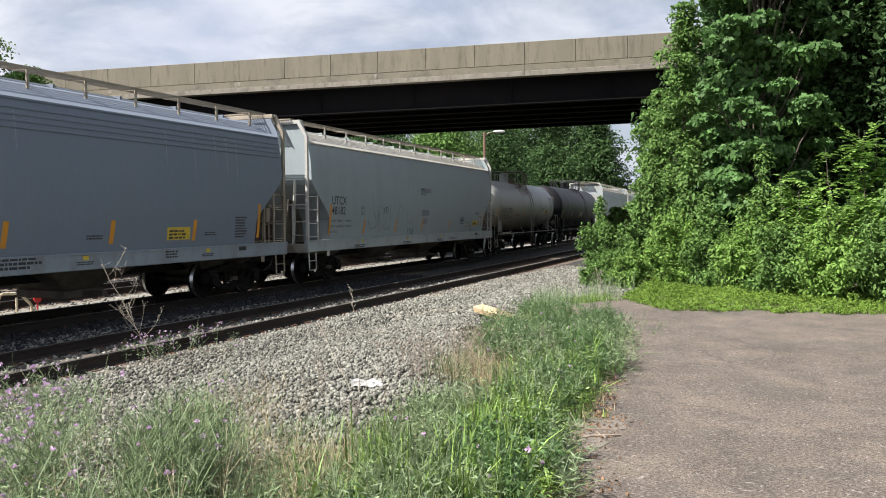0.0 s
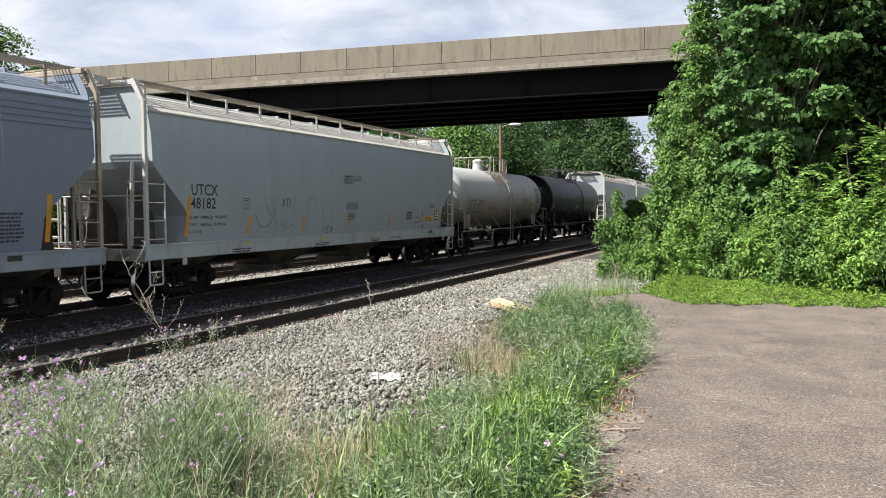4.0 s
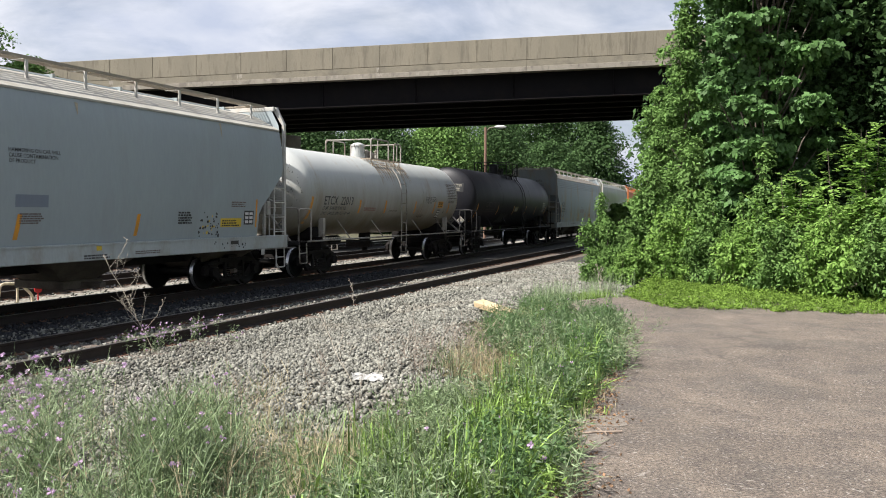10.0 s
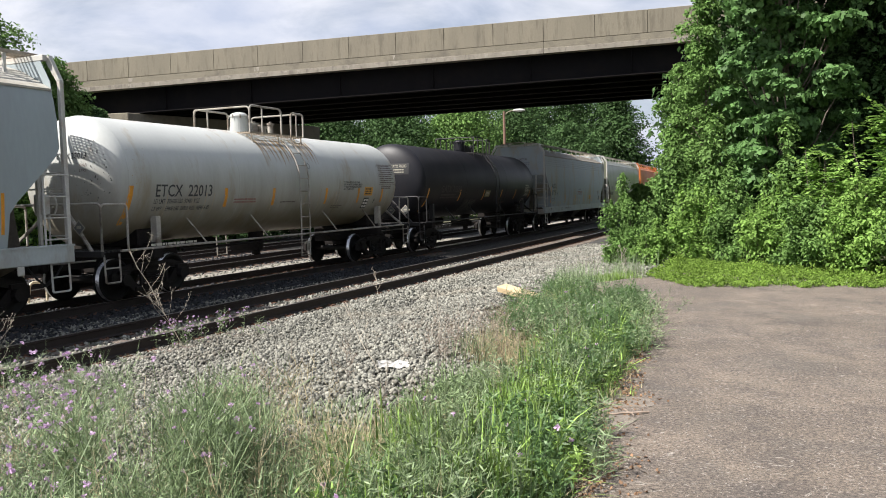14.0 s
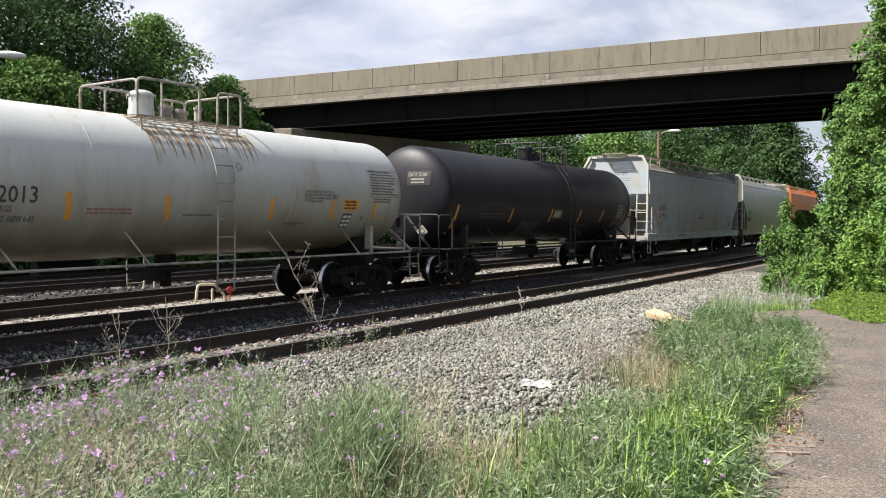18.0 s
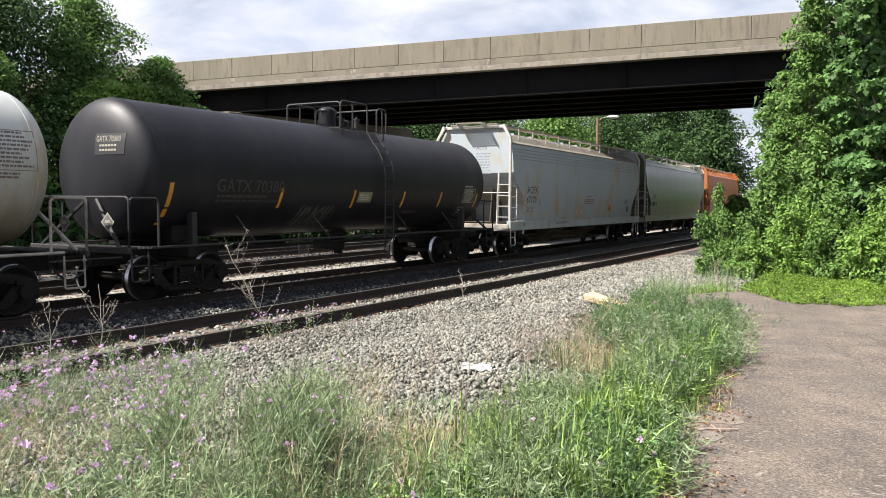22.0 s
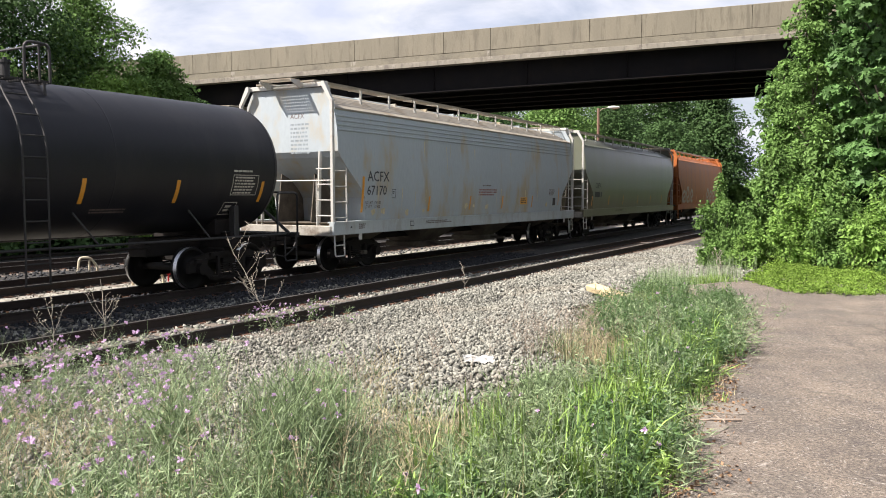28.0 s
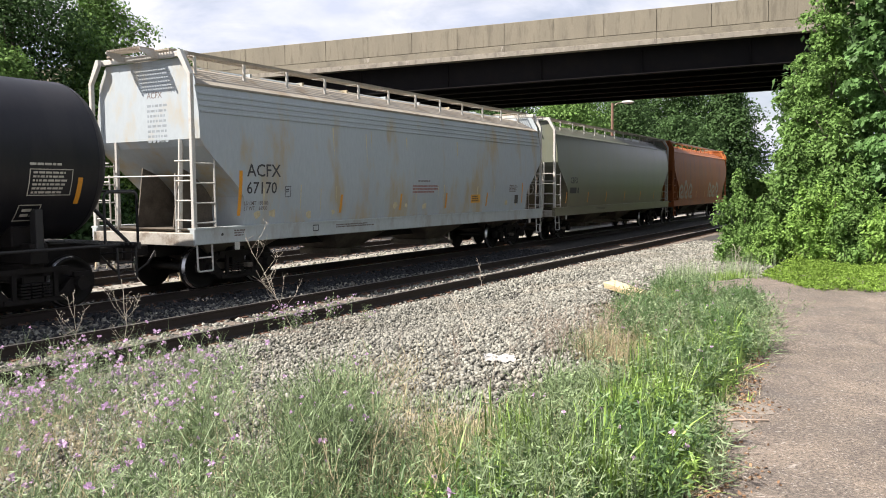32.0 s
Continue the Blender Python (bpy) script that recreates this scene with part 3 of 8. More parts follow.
def stones(count, x0, x1, y0, y1, size, seed):
    g = np.random.default_rng(seed)
    x, y = g.uniform(x0, x1, count), g.uniform(y0, y1, count)
    u = x - bend_x(y)
    ok = u < bed_edge(y) + g.normal(0, 0.22, count)
    for c in (C1, C2):
        d = np.abs(u - c)
        ok &= ~((d > 0.66) & (d < 0.84))
    x, y = x[ok], y[ok]
    z = ground_z(x, y) + 0.03 + g.uniform(-0.042, 0.042, len(x))
    z = z - 0.015 * (np.abs(x - bend_x(y) - C1) < 1.36)
    return np.stack([x, y, z], 1), size * g.uniform(0.55, 1.65, len(x)), g


yard_bed = tagged(new("yard_bed", grid_mesh("yard_bed", bed_xs, bed_ys, SHADED_BED, 0.03, lambda x, y: (x - bend_x(y) <= -17.45))), "bed under the yard tracks, coloured dark for tree shade", "ballast", kind="structure")
pos, sc, g = stones(112000, -9.9, -2.6, 2.4, 14.8, 0.0192, 1)
tagged(new("ballast_stones", scatter_mesh("ballast_stones", OCT_V, OCT_F, pos, sc, g, BALLAST)), "loose grey crushed ballast stones beside the track", "ballast", kind="stuff")
pos, sc, g = stones(60000, -11.0, -3.3, 14.8, 35, 0.0275, 2)
tagged(new("ballast_stones", scatter_mesh("ballast_stones", OCT_V, OCT_F, pos, sc, g, BALLAST)), "loose grey crushed ballast stones further along the track", "ballast", kind="stuff")
pos, sc, g = stones(32000, -13.3, -9.6, 2.0, 28, 0.0265, 4)
tagged(new("ballast_stones", scatter_mesh("ballast_stones", OCT_V, OCT_F, pos, sc, g, BALLAST)), "loose ballast stones round the empty track", "ballast", kind="stuff")
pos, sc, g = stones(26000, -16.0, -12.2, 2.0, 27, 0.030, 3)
tagged(new("ballast_stones", scatter_mesh("ballast_stones", OCT_V, OCT_F, pos, sc, g, GRIMY_SHADED_BALLAST)), "loose grimy ballast stones between the rails, darkened for the train's shade", "ballast", kind="stuff")

strip_xs, strip_ys = np.arange(-24.0, -15.0, 0.12), np.arange(-6, 70.1, 0.5)
tagged(new("gravel_strip", grid_mesh("gravel_strip", strip_xs, strip_ys, PALE_GRAVEL, 0.045, lambda x, y: np.abs(x - bend_x(y) + 16.6 + 0.1 * rough_np(x * 2, y * 2, 6)) < 0.78)), "pale fine gravel on the train's far side", "gravel", kind="stuff")
pos, sc, g = stones(9000, -20.5, -15.9, 4.0, 40, 0.024, 7)
ok = np.abs(pos[:, 0] - bend_x(pos[:, 1]) + 16.6) < 0.9
tagged(new("ballast_stones", scatter_mesh("ballast_stones", OCT_V, OCT_F, pos[ok], sc[ok], g, BALLAST)), "clean pale ballast stones on the train's far side", "ballast", kind="stuff")
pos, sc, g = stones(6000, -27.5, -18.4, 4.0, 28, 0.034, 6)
tagged(new("yard_stones", scatter_mesh("yard_stones", OCT_V, OCT_F, pos, sc, g, GRIMY_SHADED_BALLAST)), "scattered grimy stones between the yard tracks, darkened for shade", "ballast", kind="stuff")

# asphalt lot with a ragged edge
ys_l = np.concatenate([np.arange(-30, 0, 3.0), np.arange(0, 17.3, 0.12)])
v, f = [], []
for y in ys_l:
    e = float(lot_edge(y))
    cols = np.concatenate([[e - 0.02, e, e + 0.06], np.linspace(e + 0.3, 3.0, 10), [5, 9, 16, 30]])
    for n_, cx in enumerate(cols):
        v.append((cx, y, -0.05 if n_ == 0 else 0.0025 * float(rough_np(cx * 0.6, y * 0.6, 2)) * (n_ > 1)))
k = 17
for j in range(len(ys_l) - 1):
    for i in range(k - 1):
        f.append((j * k + i, j * k + i + 1, (j + 1) * k + i + 1, (j + 1) * k + i))
lot = tagged(new("pavement", mesh_np("pavement", v, f, ASPHALT, True)), "old grey-brown asphalt lot with a crumbling weedy edge", "pavement", kind="structure")

# broken slabs and crumbs along the asphalt's edge
g = random.Random(91)
for x, y, w, d, turn in ((-1.80, 5.95, 0.36, 0.27, 25), (-1.72, 6.50, 0.27, 0.20, -12), (-1.74, 5.45, 0.22, 0.24, 5)):
    b = bm_of()
    ring = [(w * g.uniform(0.7, 1.12) * math.cos(6.283 * q / 13), d * g.uniform(0.7, 1.12) * math.sin(6.283 * q / 13)) for q in range(13)]
    extrude(b, ring, -0.03, 0.0, plane="xz")
    bmesh.ops.rotate(b, verts=b.verts, cent=(0, 0, 0), matrix=Matrix.Rotation(radians(90), 3, "X"))
    slab = part("broken_slab", b, SLAB, lot)
    slab.matrix_basis = pose(x - 0.04, y, 0.005, 0, 0, turn)
cq = np.random.default_rng(92)
n = 900
cy_ = cq.uniform(4.0, 12.0, n)
cx_ = lot_edge(cy_) + cq.normal(0.02, 0.10, n)
tagged(new("asphalt_crumbs", scatter_mesh("asphalt_crumbs", OCT_V, OCT_F, np.stack([cx_, cy_, np.full(n, 0.006)], 1), cq.uniform(0.004, 0.015, n), cq, SLAB, 0.6)), "crumbs of broken asphalt along the lot's edge", "rubble", kind="stuff")

# ---- tracks ----
RAIL_PROFILE = [(-0.036, 0.0), (0.036, 0.0), (0.037, -0.03), (0.012, -0.05), (0.010, -0.15), (0.075, -0.172), (0.075, -0.184), (-0.075, -0.184), (-0.075, -0.172), (-0.010, -0.15), (-0.012, -0.05), (-0.037, -0.03)]


def rail_mesh(path_fn, side, s0, s1, step):
    """One rail swept along a line."""
    b = bm_of()
    rings = []
    for s in np.arange(s0, s1 + 0.01, step):
        x, y, h = path_fn(s)
        c, sn = math.cos(h), math.sin(h)
        rings.append([b.verts.new((x + (side + px) * c, y + (side + px) * sn, RAIL_Z + pz)) for px, pz in RAIL_PROFILE])
    n = len(RAIL_PROFILE)
    for u, w in zip(rings, rings[1:]):
        for k in range(n):
            fc = b.faces.new((u[k], u[(k + 1) % n], w[(k + 1) % n], w[k]))
            fc.material_index = 1 if k == 0 else 0
    b.faces.new(rings[0])
    b.faces.new(rings[-1][::-1])
    bmesh.ops.recalc_face_normals(b, faces=b.faces)
    return b


def lay_track(name, label, path_fn, s0, s1, tie_s0, tie_s1, group):
    t = thing(name, label, "railway track", group)
    for side in (-0.753, 0.753):
        part("rail", rail_mesh(path_fn, side, s0, s1, 1.5), [RAIL, RAIL_TOP], t)
    b = bm_of()
    box(b, -1.3, 1.3, -0.115, 0.115, -0.36, -0.195, 0.012)
    tie = part("tie", b, TIE, t)
    b = bm_of()
    box(b, -0.18, 0.18, -0.095, 0.095, -0.196, -0.18)
    for px in (-0.1, 0.1):
        for py in (-0.07, 0.07):
            box(b, px - 0.014, px + 0.014, py - 0.014, py + 0.014, -0.19, -0.158)
    plate = part("tie_plate", b, PLATE, t)
    g = random.Random(len(name) + int(tie_s1))
    first = True
    for s in np.arange(tie_s0, tie_s1, 0.53):
        x, y, h = path_fn(s)
        m = pose(x + g.uniform(-0.05, 0.05), y + g.uniform(-0.03, 0.03), RAIL_Z + g.uniform(-0.012, 0.0), g.uniform(-0.6, 0.6), g.uniform(-0.5, 0.5), math.degrees(h) + g.uniform(-1.5, 1.5))
        if first:
            tie.matrix_basis = m
        else:
            share("tie", tie.data, t, m)
        for side in (-0.753, 0.753):
            pm = pose(x + side * math.cos(h), y + side * math.sin(h), RAIL_Z, 0, 0, math.degrees(h))
            if first and side < 0:
                plate.matrix_basis = pm
            else:
                share("tie_plate", plate.data, t, pm)
        first = False
    return t


lay_track("empty_track", "empty railway track with rusty rails on weathered grey ties", lambda s: line_at(C1, s), -14, 130, 1, 48, "tracks")
lay_track("train_track", "railway track in shade under the freight train", lambda s: line_at(C2, s), -14, 130, 2, 30, "tracks")


def turnout_line(s):
    """A track that leaves the train's track and runs beside it."""
    d = np.interp(s, [-16, -9, 6, 18, 26, 140], [-2.3, -2.7, -3.55, -4.25, -4.5, -4.5])
    x, y, h = line_at(C2, s)
    return x + float(d), y, h + (0.06 if s < 18 else 0.0)


lay_track("diverging_track", "diverging track on ballast behind the train", turnout_line, -6, 130, 2, 34, "tracks")
lay_track("yard_track", "farther yard track behind the train", lambda s: line_at(C2 - 8.9, s), -14, 130, 4, 30, "tracks")

# ---- road bridge over the tracks ----
BR_ANGLE, BR_D = 16.84, 39.92
BR_U = Vector((math.cos(radians(BR_ANGLE)), math.sin(radians(BR_ANGLE)), 0))
BR_N = Vector((-BR_U.y, BR_U.x, 0))
BR_M = Matrix.Translation(BR_N * BR_D) @ pose(0, 0, 0, 0, 0, BR_ANGLE)
BR_W = 12.4
PANEL = 2.434


def crest(s):
    """Height of the parapet's top along the bridge, which climbs gently."""
    return 10.19 + 0.0263 * s


def along_bridge(bm, prof, s0, s1, skew=0.0):
    """A prism of an outline (y, height from the parapet's top) from s0 to s1 along the bridge."""
    a = [bm.verts.new((s0 + skew * y, y, crest(s0) + z)) for y, z in prof]
    c = [bm.verts.new((s1 + skew * y, y, crest(s1) + z)) for y, z in prof]
    n = len(prof)
    for i in range(n):
        bm.faces.new((a[i], a[(i + 1) % n], c[(i + 1) % n], c[i]))
    bm.faces.new(a[::-1])
    bm.faces.new(c)
    bmesh.ops.recalc_face_normals(bm, faces=bm.faces)
    return bm


def build_bridge():
    br = thing("road_bridge", "concrete and dark steel girder road bridge over the tracks", "bridge", at=BR_M)
    first, last = -26, 26
    joint = [-12.09 + PANEL * k for k in range(first, last + 1)]
    for wall in ("near", "far"):
        o, d = (0.0, 1.0) if wall == "near" else (BR_W, -1.0)
        for k in range(len(joint) - 1):
            a, c = joint[k] + 0.012, joint[k + 1] - 0.012
            # cast panels with chamfered edges on a recessed core
            part("parapet_panel", along_bridge(bm_of(), [(o, -0.012), (o + d * 0.014, 0.0), (o + d * 0.27, 0.0), (o + d * 0.27, -1.072), (o + d * 0.012, -1.072), (o, -1.06)], a, c), CONCRETE_STREAK, br)
        part("parapet_core", along_bridge(bm_of(), [(o + d * 0.035, -1.42), (o + d * 0.24, -1.42), (o + d * 0.24, -0.02), (o + d * 0.035, -0.02)], joint[0], joint[-1]), JOINT_DARK, br)
        # the kerb band and the slab's edge, cast in lengths of three panels
        for k in range(0, len(joint) - 1, 3):
            a, c = joint[k] + 0.006, joint[min(k + 3, len(joint) - 1)] - 0.006
            part("kerb_band", along_bridge(bm_of(), [(o - d * 0.004, -1.088), (o + d * 0.23, -1.088), (o + d * 0.23, -1.395), (o - d * 0.004, -1.395)], a, c), CONCRETE, br)
            part("slab_edge", along_bridge(bm_of(), [(o - d * 0.03, -1.412), (o - d * 0.02, -1.402), (o + d * 0.4, -1.402), (o + d * 0.4, -1.655), (o - d * 0.03, -1.64)], a, c), SLAB_EDGE, br)
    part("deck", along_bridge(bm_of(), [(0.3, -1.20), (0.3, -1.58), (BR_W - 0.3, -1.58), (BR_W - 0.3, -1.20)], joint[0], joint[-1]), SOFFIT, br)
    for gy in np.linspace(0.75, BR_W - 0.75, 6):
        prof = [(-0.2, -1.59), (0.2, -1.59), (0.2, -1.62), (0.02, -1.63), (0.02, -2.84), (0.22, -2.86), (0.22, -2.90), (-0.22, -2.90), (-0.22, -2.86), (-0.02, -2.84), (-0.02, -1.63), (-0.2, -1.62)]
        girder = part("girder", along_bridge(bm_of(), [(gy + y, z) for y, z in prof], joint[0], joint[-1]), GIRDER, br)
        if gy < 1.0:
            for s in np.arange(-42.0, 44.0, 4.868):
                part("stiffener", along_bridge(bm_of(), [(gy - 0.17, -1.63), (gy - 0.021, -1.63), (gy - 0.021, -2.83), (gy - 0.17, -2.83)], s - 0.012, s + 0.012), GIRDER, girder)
    # lime that has run out under the joints of the kerb band
    g = random.Random(77)
    for k in range(-8, 6):
        s = -16.96 + 3 * PANEL * k / 3
        for q in range(4 if k % 3 == 0 else 2):
            b = bm_of()
            a0, wd = s + g.uniform(-0.5, 0.5) * (0.35 if k % 3 == 0 else 2.0), g.uniform(0.03, 0.11)
            top, dp = (-1.10, g.uniform(0.16, 0.30)) if k % 3 == 0 and q < 2 else (-1.43, g.uniform(0.08, 0.21))
            y_ = -0.007 if top > -1.3 else -0.033
            zc = float(crest(a0)) + top
            b.faces.new([b.verts.new((a0 + px * wd, y_, zc - pz * dp)) for px, pz in ((-1, 0.1), (-0.5, 1.0), (0.0, 0.7), (0.6, g.uniform(0.8, 1.0)), (1, 0.05))])
            part("lime_stain", b, LIME, br)
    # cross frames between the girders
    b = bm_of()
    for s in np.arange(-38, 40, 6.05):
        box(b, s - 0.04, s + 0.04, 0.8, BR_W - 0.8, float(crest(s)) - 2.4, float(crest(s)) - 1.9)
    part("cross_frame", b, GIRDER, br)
    # piers: a skewed cap beam on round columns, on both sides of the tracks
    for s0 in (-24.7, 4.6):
        top = float(crest(s0)) - 2.92
        b = bm_of()
        vs = box(b, s0 - 0.65, s0 + 0.65, -0.1, BR_W + 0.1, top - 1.15, top, 0.03)
        for v in vs:
            v.co.x += 0.5 * (v.co.y - 0.5)
        part("pier_cap", b, CONCRETE, br)
        for cy in (1.3, BR_W / 2, BR_W - 1.3):
            b = bm_of()
            rod(b, (s0 + 0.5 * (cy - 0.5), cy, -1.2), (s0 + 0.5 * (cy - 0.5), cy, top - 1.1), 0.5, 20)
            part("pier_column", b, CONCRETE, br, smooth=True)
    # unseen block behind the trees, added to keep sky light off the cars
    b = bm_of()
    s1, top = 16.0, float(crest(16.0)) - 1.7
    vs = box(b, s1, s1 + 24.0, 0.2, BR_W - 0.2, -1.2, top)
    part("sky_light_block", b, CONCRETE, br)
    return br


build_bridge()

# ---- freight cars; in a car's space y runs along it, +x is its side towards the lot, z is up from the rail ----
def letters(name, text, height, width_scale=1.0):
    """A flat mesh of lettering, its left foot at the origin, in x and y."""
    c = bpy.data.curves.new(name, "FONT")
    c.body, c.size, c.resolution_u = text, height / 0.72, 2
    c.space_line = 0.95
    c.offset = height * 0.012
    o = bpy.data.objects.new(name, c)
    scene.collection.objects.link(o)
    dg = bpy.context.evaluated_depsgraph_get()
    me = bpy.data.meshes.new_from_object(o.evaluated_get(dg))
    bpy.data.objects.remove(o)
    if height > 0.1:
        # cut across, so that the letters bend with the skin
        b = bmesh.new()
        b.from_mesh(me)
        for k in range(1, 8):
            bmesh.ops.bisect_plane(b, geom=b.verts[:] + b.edges[:] + b.faces[:], plane_co=(0, height * k / 8, 0), plane_no=(0, 1, 0))
        b.to_mesh(me)
        b.free()
    for v in me.vertices:
        v.co.x *= width_scale
    return me


def on_side(me, y, z, skin, lift=0.006, slant=0.0):
    """Lays a flat mesh on a car's side: its x along the car, its y up, at the skin's depth."""
    for v in me.vertices:
        yy, zz = y + v.co.x, z + v.co.y
        v.co = (skin(zz) + lift, yy + slant * (zz - z), zz)
    return me


def side_text(car, text, y, z, h, material, skin, ws=1.0):
    me = on_side(letters("lettering", text, h, ws), y, z, skin, 0.005)
    me.materials.append(material)
    ob = tagged(new("lettering", me), kind="stuff")
    ob.parent = car
    return ob


def side_panel(car, name, y0, y1, z0, z1, material, skin, lift=0.005, slant=0.0, n=4):
    """A decal or stripe that follows the skin."""
    b = bm_of()
    rows_ = [[b.verts.new((skin(z0 + (z1 - z0) * k / n) + lift, yy + slant * (z1 - z0) * k / n, z0 + (z1 - z0) * k / n)) for yy in (y0, y1)] for k in range(n + 1)]
    for u, w in zip(rows_, rows_[1:]):
        b.faces.new((u[0], u[1], w[1], w[0]))
    return part(name, b, material, car)


def small_print(car, y, z, w, rows_n, h, material, skin, seed=0, gap=1.7):
    """Lines of writing too small to read, as plain bars."""
    g = random.Random(seed)
    b = bm_of()
    for r in range(rows_n):
        zz, yy = z - r * h * gap, y
        end = y + w * g.uniform(0.75, 1.0)
        while yy < end:
            wl_ = min(g.uniform(0.8, 3.2) * h, end - yy)
            vs = [b.verts.new((skin(q) + 0.006, p, q)) for p, q in ((yy, zz), (yy + wl_, zz), (yy + wl_, zz + h), (yy, zz + h))]
            b.faces.new(vs)
            yy += wl_ + h * 0.45
    return tagged(part("small_print", b, material, car), kind="stuff")


def wheel_mesh():
    b = bm_of()
    prof = [(0.10, 0.66), (0.10, 0.70), (0.36, 0.69), (0.40, 0.675), (0.487, 0.675), (0.487, 0.705), (0.457, 0.715), (0.452, 0.81), (0.39, 0.81), (0.36, 0.76), (0.14, 0.74), (0.12, 0.83), (0.0, 0.83)]
    n = 28
    rings = [[b.verts.new((x, r * math.cos(2 * math.pi * k / n), r * math.sin(2 * math.pi * k / n))) for k in range(n)] if r > 0 else [b.verts.new((x, 0, 0))] for r, x in prof]
    for i, (u, w) in enumerate(zip(rings, rings[1:])):
        for k in range(n):
            fc = b.faces.new((u[k], u[(k + 1) % n], w[(k + 1) % n], w[k])) if len(w) > 1 else b.faces.new((u[k], u[(k + 1) % n], w[0]))
            fc.material_index = 1 if i == 6 else 0
            fc.smooth = True
    bmesh.ops.recalc_face_normals(b, faces=b.faces)
    me = bpy.data.meshes.new("wheel")
    b.to_mesh(me)
    b.free()
    me.materials.append(WHEEL)
    me.materials.append(TREAD)
    return me


def wheelset_mesh():
    """The axle with its journal ends."""
    b = bm_of()
    rod(b, (-1.13, 0, 0), (1.13, 0, 0), 0.085, 14)
    me = bpy.data.meshes.new("wheelset")
    b.to_mesh(me)
    b.free()
    me.materials.append(WHEEL)
    return me


def side_frame_mesh():
    """Cast truck side frame with its spring nest."""
    b = bm_of()
    # top chord, lower chord and the pedestals over the journals, open between them
    extrude(b, [(-1.16, 0.58), (-0.98, 0.70), (-0.55, 0.78), (0.55, 0.78), (0.98, 0.70), (1.16, 0.58), (1.06, 0.52), (0.55, 0.64), (-0.55, 0.64), (-1.06, 0.52)], 0.93, 1.05, plane="yz")
    extrude(b, [(-0.58, 0.18), (0.58, 0.18), (0.88, 0.45), (0.80, 0.56), (0.70, 0.56), (0.46, 0.31), (-0.46, 0.31), (-0.70, 0.56), (-0.80, 0.56), (-0.88, 0.45)], 0.935, 1.045, plane="yz")
    for sy in (-1, 1):
        box(b, 0.925, 1.056, min(sy * 0.76, sy * 1.18), max(sy * 0.76, sy * 1.18), 0.36, 0.61, 0.02)
    for y0, y1 in ((-0.42, -0.34), (0.34, 0.42)):
        box(b, 1.04, 1.10, y0, y1, 0.24, 0.74)
    box(b, 1.04, 1.10, -0.62, 0.62, 0.70, 0.79)
    box(b, 1.04, 1.10, -0.56, 0.56, 0.19, 0.27)
    for sy in (-0.88, 0.88):
        rod(b, (1.04, sy, 0.457), (1.17, sy, 0.457), 0.13, 14)
        box(b, 1.04, 1.12, sy - 0.16, sy + 0.16, 0.58, 0.66)
    for k in range(3):
        yy = (-0.2, 0.0, 0.2)[k]
        for q in range(5):
            box(b, 0.99, 1.13, yy - 0.085, yy + 0.085, 0.29 + q * 0.052, 0.29 + q * 0.052 + 0.03)
    me = bpy.data.meshes.new("side_frame")
    b.to_mesh(me)
    b.free()
    me.materials.append(UNDER)
    return me


WHEELSET, WHEEL_ME, SIDE_FRAME = wheelset_mesh(), wheel_mesh(), side_frame_mesh()
WHEELS = []


def add_trucks(car, at):
    for ty in (-at, at):
        for sx in (1, -1):
            share("side_frame", SIDE_FRAME, car, pose(0, ty, 0, 0, 0, 0 if sx > 0 else 180))
        b = bm_of()
        box(b, -1.05, 1.05, ty - 0.2, ty + 0.2, 0.52, 0.86, 0.02)
        part("bolster", b, UNDER, car)
        for sy in (-0.88, 0.88):
            axle = share("wheelset", WHEELSET, car, pose(0, ty + sy, 0.457))
            for turn in (0, 180):
                share("wheel", WHEEL_ME, axle, pose(0, 0, 0, 0, 0, turn))
            WHEELS.append((axle, ty + sy))


def add_coupler(car, y, sy):
    b = bm_of()
    box(b, -0.16, 0.16, min(y, y + sy * 0.45), max(y, y + sy * 0.45), 0.76, 0.98, 0.02)
    box(b, -0.2, 0.2, min(y + sy * 0.42, y + sy * 0.66), max(y + sy * 0.42, y + sy * 0.66), 0.70, 1.02, 0.05)
    part("coupler", b, UNDER, car)
    b = bm_of()
    pipe(b, [(0.35, y, 0.85), (0.36, y + sy * 0.2, 0.62), (0.3, y + sy * 0.45, 0.45), (0.2, y + sy * 0.62, 0.5)], 0.022)
    part("air_hose", b, BLACK_IRON, car)


HOPPER_SKIN_Z = [1.0, 1.32, 1.7, 2.3, 3.0, 3.7, 4.1, 4.30]
HOPPER_SKIN_X = [1.50, 1.515, 1.56, 1.60, 1.60, 1.565, 1.50, 1.44]


def hopper_skin(z):
    return float(np.interp(z, HOPPER_SKIN_Z, HOPPER_SKIN_X))


def end_inset(z, cut):
    return 0.22 + cut * float(np.interp(z, [1.0, 1.32, 1.95, 2.10, 2.45, 2.75, 3.0, 3.15, 4.4], [1.0, 1.0, 0.96, 0.88, 0.56, 0.28, 0.07, 0.0, 0.0]))


